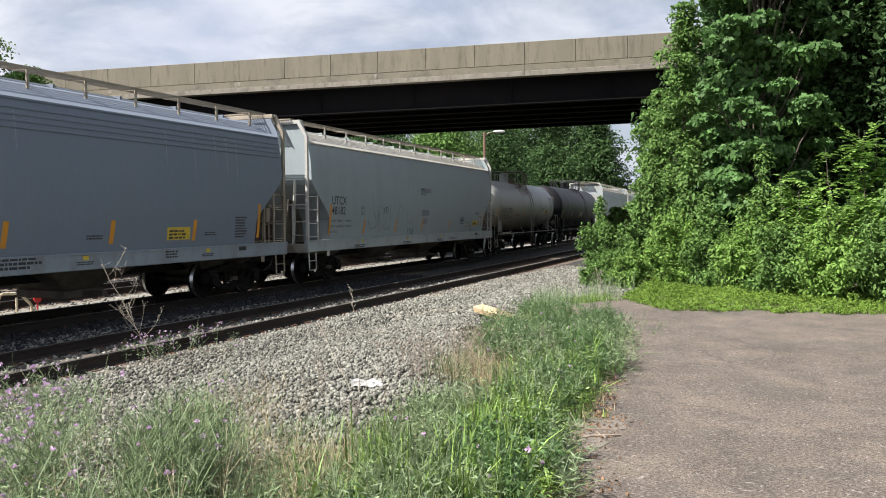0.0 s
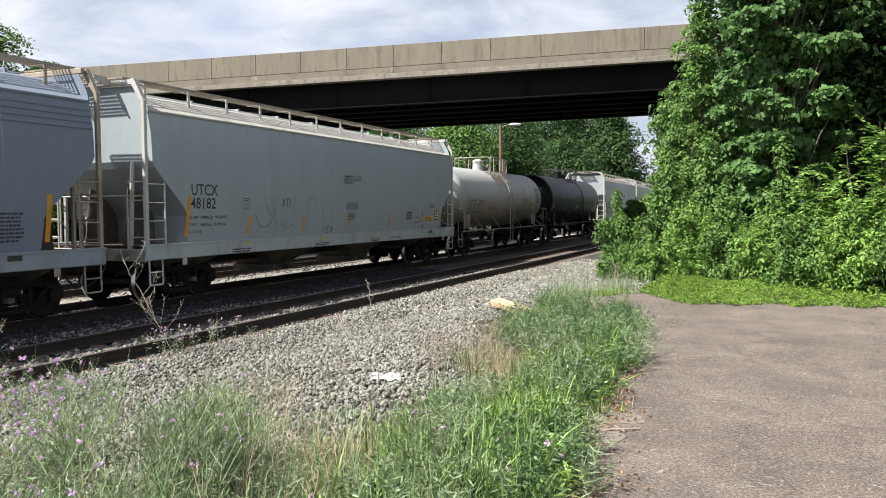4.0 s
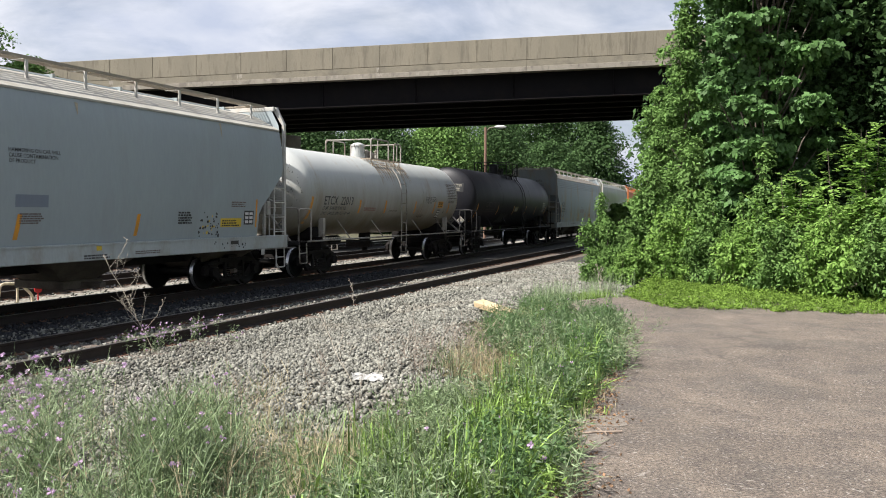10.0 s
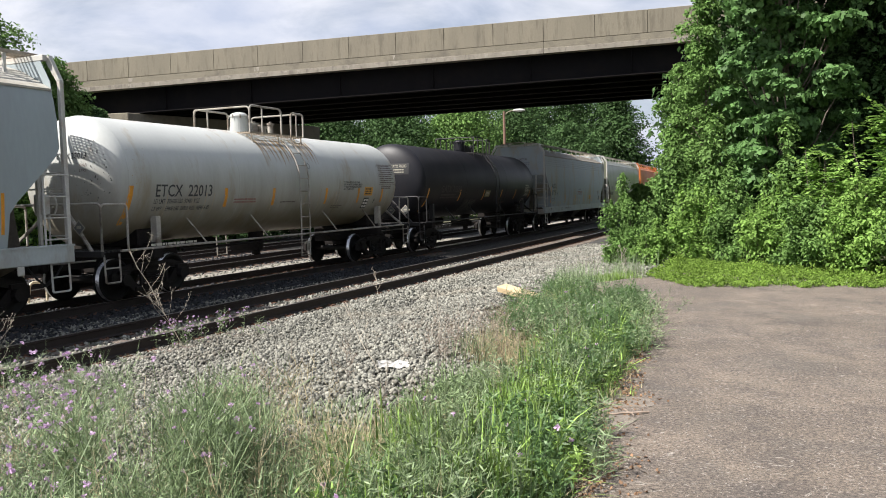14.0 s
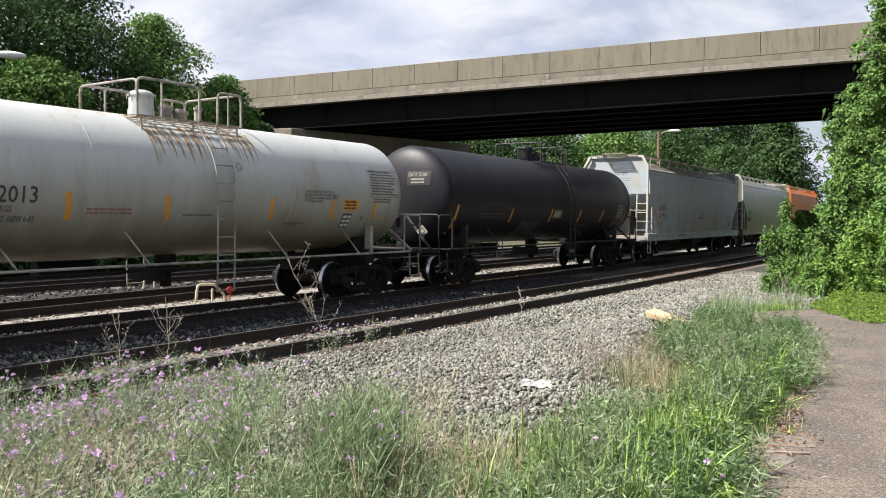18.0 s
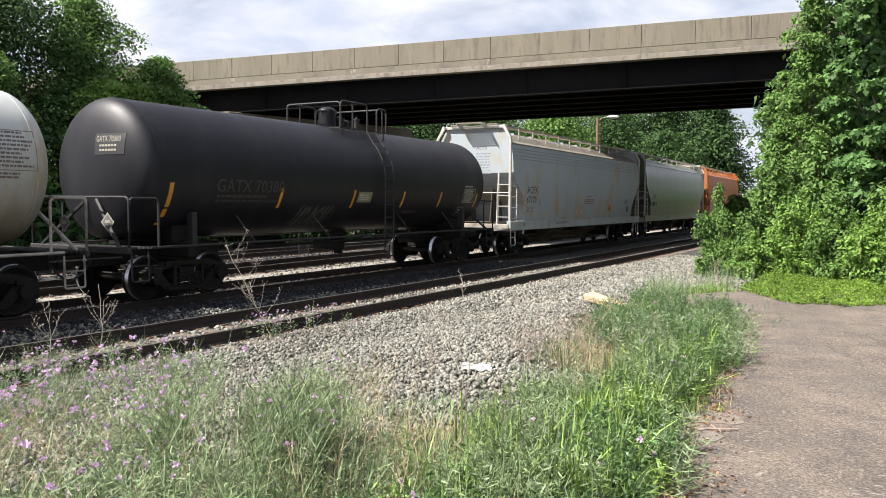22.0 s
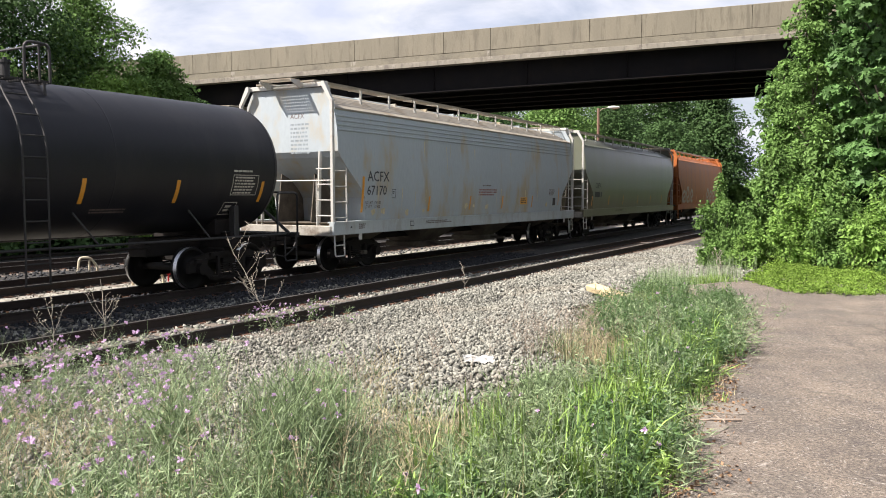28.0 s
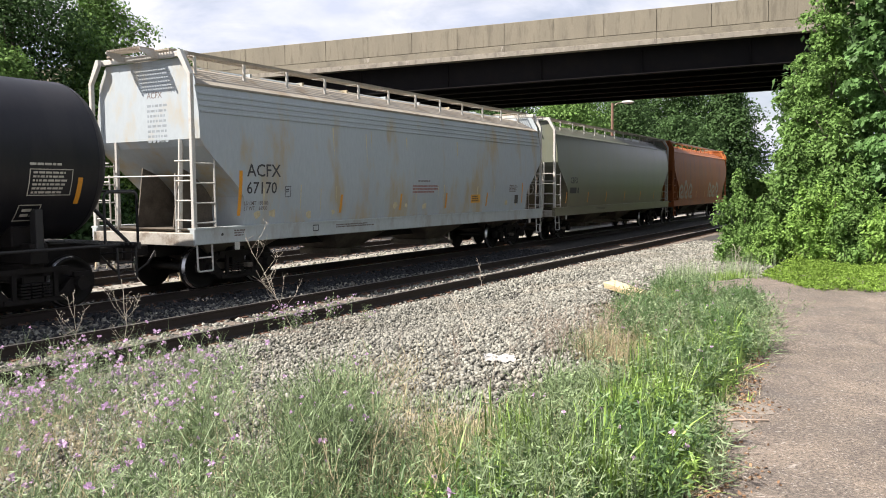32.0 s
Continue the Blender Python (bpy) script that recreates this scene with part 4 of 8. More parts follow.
def hopper_car(label, half, paint, iron, ribs, cut=1.25, roof=None, sill=None):
    car = thing("covered_hopper", label, "freight car", "cars of the train")
    # curved shell with cut-away ends
    zs = [1.32, 1.5, 1.7, 1.95, 2.15, 2.3, 2.45, 2.6, 2.75, 3.0, 3.15, 3.4, 3.7, 3.9, 4.05, 4.25]
    b = bm_of()
    loops = []
    for z in zs:
        x, e = hopper_skin(z), half - end_inset(z, cut)
        loops.append([b.verts.new(p) for p in ((x, -e, z), (x, e, z), (-x, e, z), (-x, -e, z))])
    for u, w in zip(loops, loops[1:]):
        for k in range(4):
            b.faces.new((u[k], u[(k + 1) % 4], w[(k + 1) % 4], w[k]))
    b.faces.new(loops[0][::-1])
    b.faces.new(loops[-1])
    bmesh.ops.recalc_face_normals(b, faces=b.faces)
    for fc in b.faces:
        fc.smooth = abs(fc.normal.x) > 0.5
    for e in b.edges:
        if abs(e.verts[0].co.x - e.verts[1].co.x) < 0.2 and abs(e.verts[0].co.y - e.verts[1].co.y) < 0.6:
            e.smooth = False
    part("body", b, paint, car)
    # roof with its eave flange
    b = bm_of()
    e = half - 0.24
    half_p = [(1.49, 4.215), (1.49, 4.255), (1.34, 4.335), (1.04, 4.49), (0.74, 4.64), (0.40, 4.74)]
    roof_p = half_p + [(-x_, z_) for x_, z_ in half_p[::-1]]
    extrude(b, roof_p, -e, e)
    part("roof", b, roof or paint, car)
    for sy in (-1, 1):
        b = bm_of()
        top_p = [(1.49, 4.215), (1.46, 4.40), (1.24, 4.79), (-1.24, 4.79), (-1.46, 4.40), (-1.49, 4.215)]
        extrude(b, top_p, min(sy * e, sy * (e + 0.012)), max(sy * e, sy * (e + 0.012)))
        part("end_plate", b, paint, car)
    b = bm_of()
    box(b, -0.26, 0.26, -e + 0.5, e - 0.5, 4.73, 4.81, 0.03)
    for k in range(9):
        yy = -e + 0.9 + k * (2 * e - 1.8) / 8
        box(b, -0.34, 0.34, yy - 0.03, yy + 0.03, 4.72, 4.84)
    part("trough_hatch", b, paint, car)
    if ribs:
        b = bm_of()
        for z in (3.70, 3.82, 3.94, 4.06):
            x = hopper_skin(z)
            for sx in (1, -1):
                box(b, sx * (x - 0.02), sx * (x + 0.022), -e + 0.02, e - 0.02, z - 0.025, z + 0.025, 0.008)
        part("eave_rib", b, paint, car)
    # running boards: open grating on brackets
    for sx in (1, -1):
        b = bm_of()
        for k in range(6):
            x0 = sx * (0.50 + k * 0.085)
            box(b, min(x0, x0 + sx * 0.018), max(x0, x0 + sx * 0.018), -half + 0.05, half - 0.05, 4.93, 4.965)
        for yy in np.arange(-half + 0.06, half, 0.30):
            box(b, min(sx * 0.5, sx * 0.945), max(sx * 0.5, sx * 0.945), yy - 0.01, yy + 0.01, 4.934, 4.960)
        box(b, min(sx * 0.945, sx * 0.96), max(sx * 0.945, sx * 0.96), -half + 0.05, half - 0.05, 4.905, 4.97)
        tagged(part("running_board", b, GALV, car), kind="stuff")
        for k in range(12):
            yy = -half + 0.75 + k * (2 * half - 1.5) / 11
            b = bm_of()
            box(b, min(sx * 0.90, sx * 0.94), max(sx * 0.90, sx * 0.94), yy - 0.03, yy + 0.03, 4.53, 4.93)
            box(b, min(sx * 0.5, sx * 0.94), max(sx * 0.5, sx * 0.94), yy - 0.008, yy + 0.008, 4.915, 4.93)
            part("bracket", b, iron, car)
    for sy in (-1, 1):
        # raised step of open grating out beyond the end, on two struts
        b = bm_of()
        for k in range(8):
            yy = sy * (half - 0.06 + k * 0.05)
            box(b, -0.50, 0.50, min(yy, yy + 0.016), max(yy, yy + 0.016), 4.97, 5.0)
        for xx in np.linspace(-0.49, 0.49, 14):
            box(b, xx - 0.008, xx + 0.008, min(sy * (half - 0.06), sy * (half + 0.306)), max(sy * (half - 0.06), sy * (half + 0.306)), 4.973, 4.995)
        tagged(part("end_platform", b, GALV, car), kind="stuff")
        for sx in (1, -1):
            b = bm_of()
            extrude(b, [(sy * (half - 0.16), 4.97), (sy * (half + 0.31), 4.97), (sy * (half + 0.31), 4.93), (sy * (half + 0.02), 4.80), (sy * (half - 0.16), 4.80)], sx * 0.505, sx * 0.53, plane="yz")
            part("step_bracket", b, iron, car)
        b = bm_of()
        yb_ = sy * (half - 0.18)
        box(b, -1.30, 1.30, yb_ - 0.05, yb_ + 0.05, 4.80, 4.91, 0.01)
        part("top_beam", b, iron, car)
    # side sills, end sills and platforms
    for sx in (1, -1):
        b = bm_of()
        box(b, sx * 1.44, sx * 1.60, -half, half, 1.0, 1.33, 0.015)
        box(b, sx * 1.40, sx * 1.62, -half, half, 1.31, 1.345)
        part("side_sill", b, sill or paint, car)
    b = bm_of()
    box(b, -0.32, 0.32, -half + 0.1, half - 0.1, 0.72, 1.02)
    part("centre_sill", b, UNDER, car)
    for sy in (-1, 1):
        ye = sy * half
        b = bm_of()
        box(b, -1.56, 1.56, min(ye, ye - sy * 0.12), max(ye, ye - sy * 0.12), 0.98, 1.24, 0.012)
        part("end_sill", b, GRIMY_IRON if iron is WHITE_IRON else iron, car)
        b = bm_of()
        for k in range(9):
            yy = ye - sy * (0.15 + k * 0.12)
            box(b, -1.45, 1.45, min(yy, yy - sy * 0.05), max(yy, yy - sy * 0.05), 1.21, 1.245)
        tagged(part("platform_grating", b, GALV, car), kind="stuff")
        # sloped end braces and the bulkhead behind them
        for sx in (1, -1):
            b = bm_of()
            box(b, sx * 1.48, sx * 1.57, min(ye - sy * 0.02, ye - sy * 0.11), max(ye - sy * 0.02, ye - sy * 0.11), 1.2, 4.44, 0.01)
            part("corner_post", b, iron, car)
            b = bm_of()
            extrude(b, [(sx * 1.57, 4.41), (sx * 1.48, 4.41), (sx * 1.22, 4.80), (sx * 1.22, 4.91), (sx * 1.30, 4.91)], ye - sy * 0.11, ye - sy * 0.02)
            part("post_head", b, iron, car)
            # side ladder
            b = bm_of()
            yi = ye - sy * 0.60
            rod(b, (sx * 1.56, yi, 1.3), (sx * 1.56, yi, 2.75), 0.022, 6)
            for k in range(4):
                z = 1.45 + k * 0.40
                rod(b, (sx * 1.57, ye - sy * 0.06, z), (sx * 1.57, yi, z), 0.014, 6)
            part("side_ladder", b, iron, car)
            b = bm_of()
            pipe(b, rounded([(sx * 1.54, ye - sy * 0.10, 1.05), (sx * 1.56, ye - sy * 0.10, 0.46), (sx * 1.56, ye - sy * 0.50, 0.46), (sx * 1.54, ye - sy * 0.50, 1.05)], 0.05), 0.02)
            rod(b, (sx * 1.56, ye - sy * 0.10, 0.74), (sx * 1.56, ye - sy * 0.50, 0.74), 0.016, 6)
            part("stirrup_step", b, iron, car)
            # end ladder
            b = bm_of()
            x0, x1 = sx * 1.50, sx * 1.02
            rod(b, (x1, ye - sy * 0.05, 1.24), (x1, ye - sy * 0.05, 2.45), 0.02, 6)
            for k in range(4):
                rod(b, (x0, ye - sy * 0.05, 1.5 + 0.4 * k), (x1, ye - sy * 0.05, 1.5 + 0.4 * k), 0.015, 6)
            rod(b, (x0, ye - sy * 0.05, 1.24), (x0, ye - sy * 0.05, 2.75), 0.018, 6)
            part("end_ladder", b, iron, car)
            b = bm_of()
            a_, c_ = Vector((sx * 0.95, ye - sy * 0.2, 1.24)), Vector((sx * 1.0, ye - sy * 0.25, 3.15))
            rod(b, a_, c_, 0.05, 6)
            part("end_brace", b, iron, car)
            b = bm_of()
            extrude(b, [(ye - sy * 0.35, 1.22), (ye - sy * 1.30, 1.22), (ye - sy * 2.35, 1.9), (ye - sy * 0.55, 2.6)], sx * 0.55, sx * 0.58, plane="yz")
            # Plates take the chutes' dark tone, for the shade inside the car's end.
            part("shear_plate", b, CHUTE, car)
        b = bm_of()
        pipe(b, rounded([(-1.5, ye - sy * 0.04, 2.40), (1.5, ye - sy * 0.04, 2.40)], 0.05), 0.018)
        part("crossover_rail", b, iron, car)
        add_coupler(car, ye - sy * 0.05, sy)
        b = bm_of()
        box(b, 1.57, 1.60, min(ye - sy * 1.25, ye - sy * 1.10), max(ye - sy * 1.25, ye - sy * 1.10), 0.84, 1.01, 0.02)
        part("jacking_pad", b, iron, car)
    # brake gear on the end that leads away
    b = bm_of()
    box(b, 0.82, 1.08, half - 0.22, half - 0.05, 1.9, 2.3, 0.02)
    brake = part("hand_brake", b, iron, car)
    b = bm_of()
    n = 18
    pts = [(0.95 + 0.26 * math.cos(2 * math.pi * k / n), half - 0.02, 2.1 + 0.26 * math.sin(2 * math.pi * k / n)) for k in range(n + 1)]
    pipe(b, pts, 0.016, 6)
    for k in range(3):
        a_ = 2 * math.pi * k / 3
        rod(b, (0.95, half - 0.02, 2.1), (0.95 + 0.26 * math.cos(a_), half - 0.02, 2.1 + 0.26 * math.sin(a_)), 0.012, 5)
    part("brake_wheel", b, iron, brake)
    # discharge hoppers under the body
    for k in range(4):
        yc = (-1.5 + k) * (half * 0.52)
        b = bm_of()
        top = [(-1.40, yc - 1.75, 1.31), (1.40, yc - 1.75, 1.31), (1.40, yc + 1.75, 1.31), (-1.40, yc + 1.75, 1.31)]
        bot = [(-0.55, yc - 0.45, 0.52), (0.55, yc - 0.45, 0.52), (0.55, yc + 0.45, 0.52), (-0.55, yc + 0.45, 0.52)]
        a_, c_ = [b.verts.new(p) for p in top], [b.verts.new(p) for p in bot]
        for i in range(4):
            b.faces.new((a_[i], a_[(i + 1) % 4], c_[(i + 1) % 4], c_[i]))
        b.faces.new(c_)
        b.faces.new(a_[::-1])
        box(b, -0.7, 0.7, yc - 0.55, yc + 0.55, 0.36, 0.53, 0.02)
        box(b, 0.7, 1.25, yc - 0.08, yc + 0.08, 0.40, 0.50, 0.01)
        bmesh.ops.recalc_face_normals(b, faces=b.faces)
        part("discharge_hopper", b, CHUTE, car)
    add_trucks(car, half - 1.75)
    return car


def stripes(car, ys, z0, z1, w, skin, slant=0.0):
    for y in ys:
        side_panel(car, "reflector_stripe", y, y + w, z0, z1, REFLECT, skin, slant=slant)


def tank_skin(r, tz):
    return lambda z: math.sqrt(max(0.02, r * r - (z - tz) ** 2))


def tank_car(label, half, r, tz, paint, iron, plat, style, head):
    car = thing("tank_car", label, "freight car", "cars of the train")
    b = bm_of()
    n, hd = 56, head
    prof = [(-half + hd * (1 - math.cos(a)), r * math.sin(a) ** 0.80) for a in np.linspace(0, math.pi / 2, 10)]
    prof = prof + [(-y, q) for y, q in prof[::-1]]
    rings = [[b.verts.new((q * math.cos(2 * math.pi * k / n), y, tz + q * math.sin(2 * math.pi * k / n))) for k in range(n)] if q > 1e-3 else [b.verts.new((0, y, tz))] for y, q in prof]
    for u, w in zip(rings, rings[1:]):
        for k in range(n):
            if len(u) == 1:
                b.faces.new((u[0], w[k], w[(k + 1) % n]))
            elif len(w) == 1:
                b.faces.new((u[k], u[(k + 1) % n], w[0]))
            else:
                b.faces.new((u[k], u[(k + 1) % n], w[(k + 1) % n], w[k]))
    bmesh.ops.recalc_face_normals(b, faces=b.faces)
    part("tank", b, paint, car, smooth=True)
    # weld seams round the shell
    for yy in (-half + hd, -half * 0.36, half * 0.36, half - hd):
        b = bm_of()
        a_ = [[b.verts.new(((r + dr) * math.cos(2 * math.pi * k / n), yy + dy, tz + (r + dr) * math.sin(2 * math.pi * k / n))) for k in range(n)] for dy, dr in ((-0.02, -0.002), (-0.008, 0.004), (0.008, 0.004), (0.02, -0.002))]
        for u, w in zip(a_, a_[1:]):
            for k in range(n):
                b.faces.new((u[k], u[(k + 1) % n], w[(k + 1) % n], w[k]))
        part("weld_seam", b, paint, car, smooth=True)
    # stub sills, saddles and end platforms
    for sy in (-1, 1):
        ye = sy * (half + 0.32)
        b = bm_of()
        box(b, -0.30, 0.30, min(ye, sy * (half - 3.2)), max(ye, sy * (half - 3.2)), 0.72, 1.12, 0.02)
        part("stub_sill", b, UNDER, car)
        b = bm_of()
        ys_ = sy * (half - 1.55)
        box(b, -1.25, 1.25, ys_ - 0.16, ys_ + 0.16, 0.86, 1.22, 0.02)
        box(b, -0.95, 0.95, ys_ - 0.30, ys_ + 0.30, 1.15, 1.52, 0.03)
        part("saddle", b, UNDER, car)
        for sx in (-1, 1):
            b = bm_of()
            box(b, min(sx * 1.10, sx * 1.28), max(sx * 1.10, sx * 1.28), ys_ - 0.07, ys_ + 0.07, 1.12, 1.80, 0.012)
            part("jacking_post", b, iron, car)
        b = bm_of()
        box(b, -1.5, 1.5, min(ye, ye - sy * 0.08), max(ye, ye - sy * 0.08), 1.02, 1.14, 0.01)
        for k in range(6):
            yy = ye - sy * (0.12 + k * 0.1)
            box(b, -1.45, 1.45, min(yy, yy - sy * 0.04), max(yy, yy - sy * 0.04), 1.10, 1.135)
        tagged(part("end_platform", b, BLACK_IRON, car), kind="stuff")
        b = bm_of()
        for sx in (-1, 1):
            pipe(b, rounded([(sx * 1.47, ye - sy * 0.75, 1.12), (sx * 1.47, ye - sy * 0.75, 2.08), (sx * 1.47, ye - sy * 0.05, 2.08), (sx * 1.47, ye - sy * 0.05, 1.1)], 0.12), 0.025, 8)
        pipe(b, rounded([(-1.47, ye - sy * 0.05, 1.15), (-1.47, ye - sy * 0.05, 2.10), (1.47, ye - sy * 0.05, 2.10), (1.47, ye - sy * 0.05, 1.15)], 0.12), 0.025, 8)
        part("end_handrail", b, iron, car)
        b = bm_of()
        for sx in (-1, 1):
            rod(b, (sx * 1.2, ye - sy * 0.05, 1.12), (sx * 0.15, ye - sy * 0.35, 2.05), 0.04, 6)
        part("end_strut", b, iron, car)
        for sx in (-1, 1):
            b = bm_of()
            pipe(b, rounded([(sx * 1.46, ye - sy * 0.1, 1.06), (sx * 1.48, ye - sy * 0.1, 0.48), (sx * 1.48, ye - sy * 0.5, 0.48), (sx * 1.46, ye - sy * 0.5, 1.06)], 0.05), 0.02)
            rod(b, (sx * 1.48, ye - sy * 0.1, 0.78), (sx * 1.48, ye - sy * 0.5, 0.78), 0.015, 6)
            part("stirrup_step", b, iron, car)
        b = bm_of()
        rod(b, (-0.75, ye - sy * 0.02, 0.95), (-0.75, ye - sy * 0.02, 0.55), 0.02, 6)
        pipe(b, [(-0.4, ye, 0.9), (0.1, ye + sy * 0.03, 0.86), (1.35, ye + sy * 0.02, 0.96)], 0.02)
        part("uncoupling_lever", b, iron, car)
        add_coupler(car, ye - sy * 0.05, sy)
    # side running pipe with brackets
    for sx in (-1, 1):
        b = bm_of()
        rod(b, (sx * 1.50, -half + 0.2, 1.12), (sx * 1.50, half - 0.2, 1.12), 0.026, 8)
        part("side_pipe", b, iron, car)
        for yy in (-half * 0.62, -half * 0.26, half * 0.26, half * 0.62):
            b = bm_of()
            rod(b, (sx * 1.50, yy + 0.3, 1.12), (sx * 1.18, yy, 1.72), 0.018, 6)
            part("pipe_bracket", b, iron, car)
    # manway platform with rails, dome and valves
    w0, w1 = (plat - 1.30, plat + 1.25) if style == "white" else (plat - 1.10, plat + 1.10)
    top = tz + r
    b = bm_of()
    for sx in (-1, 1):
        for k in range(7):
            x0 = sx * (0.42 + 0.075 * k)
            box(b, min(x0, x0 + sx * 0.02), max(x0, x0 + sx * 0.02), w0, w1, top - 0.10, top - 0.065)
        for yy in np.linspace(w0, w1, 9):
            box(b, min(sx * 0.42, sx * 0.92), max(sx * 0.42, sx * 0.92), yy - 0.02, yy + 0.02, top - 0.12, top - 0.09)
        for yy in (w0 + 0.1, plat, w1 - 0.1):
            rod(b, (sx * 0.88, yy, top - 0.10), (sx * 0.92, yy, tz + math.sqrt(r * r - 0.92 ** 2) - 0.03), 0.025, 6)
    part("walkway", b, GALV if style == "white" else iron, car)
    b = bm_of()
    hi = top + 0.62
    for sx in (-1, 1):
        pipe(b, rounded([(sx * 0.92, w0, top - 0.1), (sx * 0.92, w0, hi), (sx * 0.92, plat + 0.15, hi), (sx * 0.92, plat + 0.15, top - 0.1)], 0.14), 0.027, 8)
        for yy in (w0 + 0.55,):
            rod(b, (sx * 0.92, yy, top - 0.1), (sx * 0.92, yy, hi), 0.022, 8)
        pipe(b, rounded([(sx * 0.92, plat + 0.62, top - 0.1), (sx * 0.92, plat + 0.62, hi - 0.05), (sx * 0.92, w1, hi - 0.05), (sx * 0.92, w1, top - 0.1)], 0.14), 0.027, 8)
        rod(b, (sx * 0.92, plat + 0.9, top - 0.1), (sx * 0.92, plat + 0.9, hi - 0.05), 0.02, 8)
    for yy in (w0, w1):
        pipe(b, rounded([(-0.92, yy, top), (-0.92, yy, hi - 0.03), (0.92, yy, hi - 0.03), (0.92, yy, top)], 0.14), 0.024, 8)
    part("platform_rail", b, iron, car)
    b = bm_of()
    dy = w0 + 0.75 if style == "white" else plat - 0.50
    rod(b, (0, dy, top - 0.05), (0, dy, top + 0.14), 0.26, 24)
    rod(b, (0, dy, top + 0.14), (0, dy, top + 0.42), 0.24, 24)
    dome = part("dome", b, paint, car, smooth=False)
    b = bm_of()
    rod(b, (0, dy, top + 0.415), (0, dy, top + 0.44), 0.265, 24)
    for k in range(4):
        rod(b, (0, dy, top + 0.438 + 0.11 * math.sin(k * 0.36)), (0, dy, top + 0.44 + 0.11 * math.sin((k + 1) * 0.36)), 0.25 * math.cos(k * 0.36), 24, 0.25 * math.cos((k + 1) * 0.36))
    part("lid", b, paint, dome)
    for k in range(8):
        b = bm_of()
        a_ = 2 * math.pi * k / 8
        rod(b, (0.275 * math.cos(a_), dy + 0.275 * math.sin(a_), top + 0.36), (0.275 * math.cos(a_), dy + 0.275 * math.sin(a_), top + 0.47), 0.014, 6)
        part("bolt", b, iron, dome)
    for q, (vy, rr, hh) in enumerate(((plat - 0.05, 0.16, 0.22), (plat + 0.30, 0.20, 0.15), (plat + 0.78, 0.10, 0.28))):
        b = bm_of()
        rod(b, (0.1, vy, top - 0.04), (0.1, vy, top + hh), rr * 0.8, 14)
        rod(b, (0.1, vy, top + hh), (0.1, vy, top + hh + 0.05), rr, 14)
        valve = part("valve", b, iron, car)
        b = bm_of()
        rod(b, (0.1, vy, top + hh + 0.048), (0.1, vy, top + hh + 0.10), rr * 0.4, 10)
        part("cap", b, iron, valve)
    # ladder down the side, following the shell and hanging free below it
    for sx in (1, -1):
        b = bm_of()
        for yy in (plat + 0.12, plat + 0.56):
            pts = [(sx * 0.92, yy, top - 0.12)]
            for z in np.linspace(top - 0.42, tz + 0.15, 5):
                pts.append((sx * (math.sqrt(max(0.01, r * r - (z - tz) ** 2)) + 0.10), yy, z))
            pts += [(sx * (r + 0.10), yy, tz - 0.2), (sx * (r + 0.09), yy, 1.12), (sx * (r + 0.07), yy, 0.5)]
            pipe(b, pts, 0.02, 6)
        for z in np.arange(0.52, top - 0.35, 0.36):
            xx = (math.sqrt(max(0.01, r * r - (z - tz) ** 2)) + 0.10) if z > tz else r + 0.09
            rod(b, (sx * xx, plat + 0.12, z), (sx * xx, plat + 0.56, z), 0.014, 6)
        part("ladder", b, iron, car)
    # bottom outlet
    b = bm_of()
    rod(b, (0, plat, tz - r + 0.05), (0, plat, 0.85), 0.22, 16)
    rod(b, (0, plat, 0.85), (0, plat, 0.55), 0.12, 14)
    box(b, -0.5, 0.5, plat - 0.55, plat - 0.35, 0.7, 0.95, 0.02)
    rod(b, (0.6, -half * 0.55, 0.95), (0.6, half * 0.55, 0.95), 0.03, 8)
    rod(b, (-0.35, -2.6, 0.98), (-0.35, -1.5, 0.98), 0.17, 16)
    part("outlet_and_brake_rigging", b, UNDER, car)
    add_trucks(car, half - 1.55)
    return car


cars = []
c = hopper_car("dull blue-grey covered hopper car with ribbed eaves", 8.64, HOPPER_BLUE, GALV, True, sill=SILL_BLUE)
cars.append((c, -18.46))
c = hopper_car("pale grey covered hopper car with black stencils and graffiti", 8.70, HOPPER_GREY, WHITE_IRON, False, 1.15, ROOF_PALE, SILL_PALE)
cars.append((c, 0.0))
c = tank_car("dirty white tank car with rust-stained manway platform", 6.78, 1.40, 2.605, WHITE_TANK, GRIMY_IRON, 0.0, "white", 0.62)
cars.append((c, 16.53))
c = tank_car("dull black tank car with yellow reflector stripes", 7.50, 1.46, 2.675, BLACK_TANK, BLACK_IRON, 0.68, "black", 0.48)
cars.append((c, 32.25))
c = hopper_car("grey covered hopper car with tan rust stains and lit white end", 8.62, HOPPER_RUSTED, WHITE_IRON, True, roof=ROOF_TAN, sill=SILL_PALE)
cars.append((c, 49.88))
c = hopper_car("grey-green covered hopper car half in the bridge's shade", 8.65, HOPPER_OLIVE, WHITE_IRON, False)
cars.append((c, 68.40))
c = hopper_car("faded orange covered hopper car at the far end of the train", 8.43, ORANGE, ORANGE, False)
cars.append((c, 86.75))

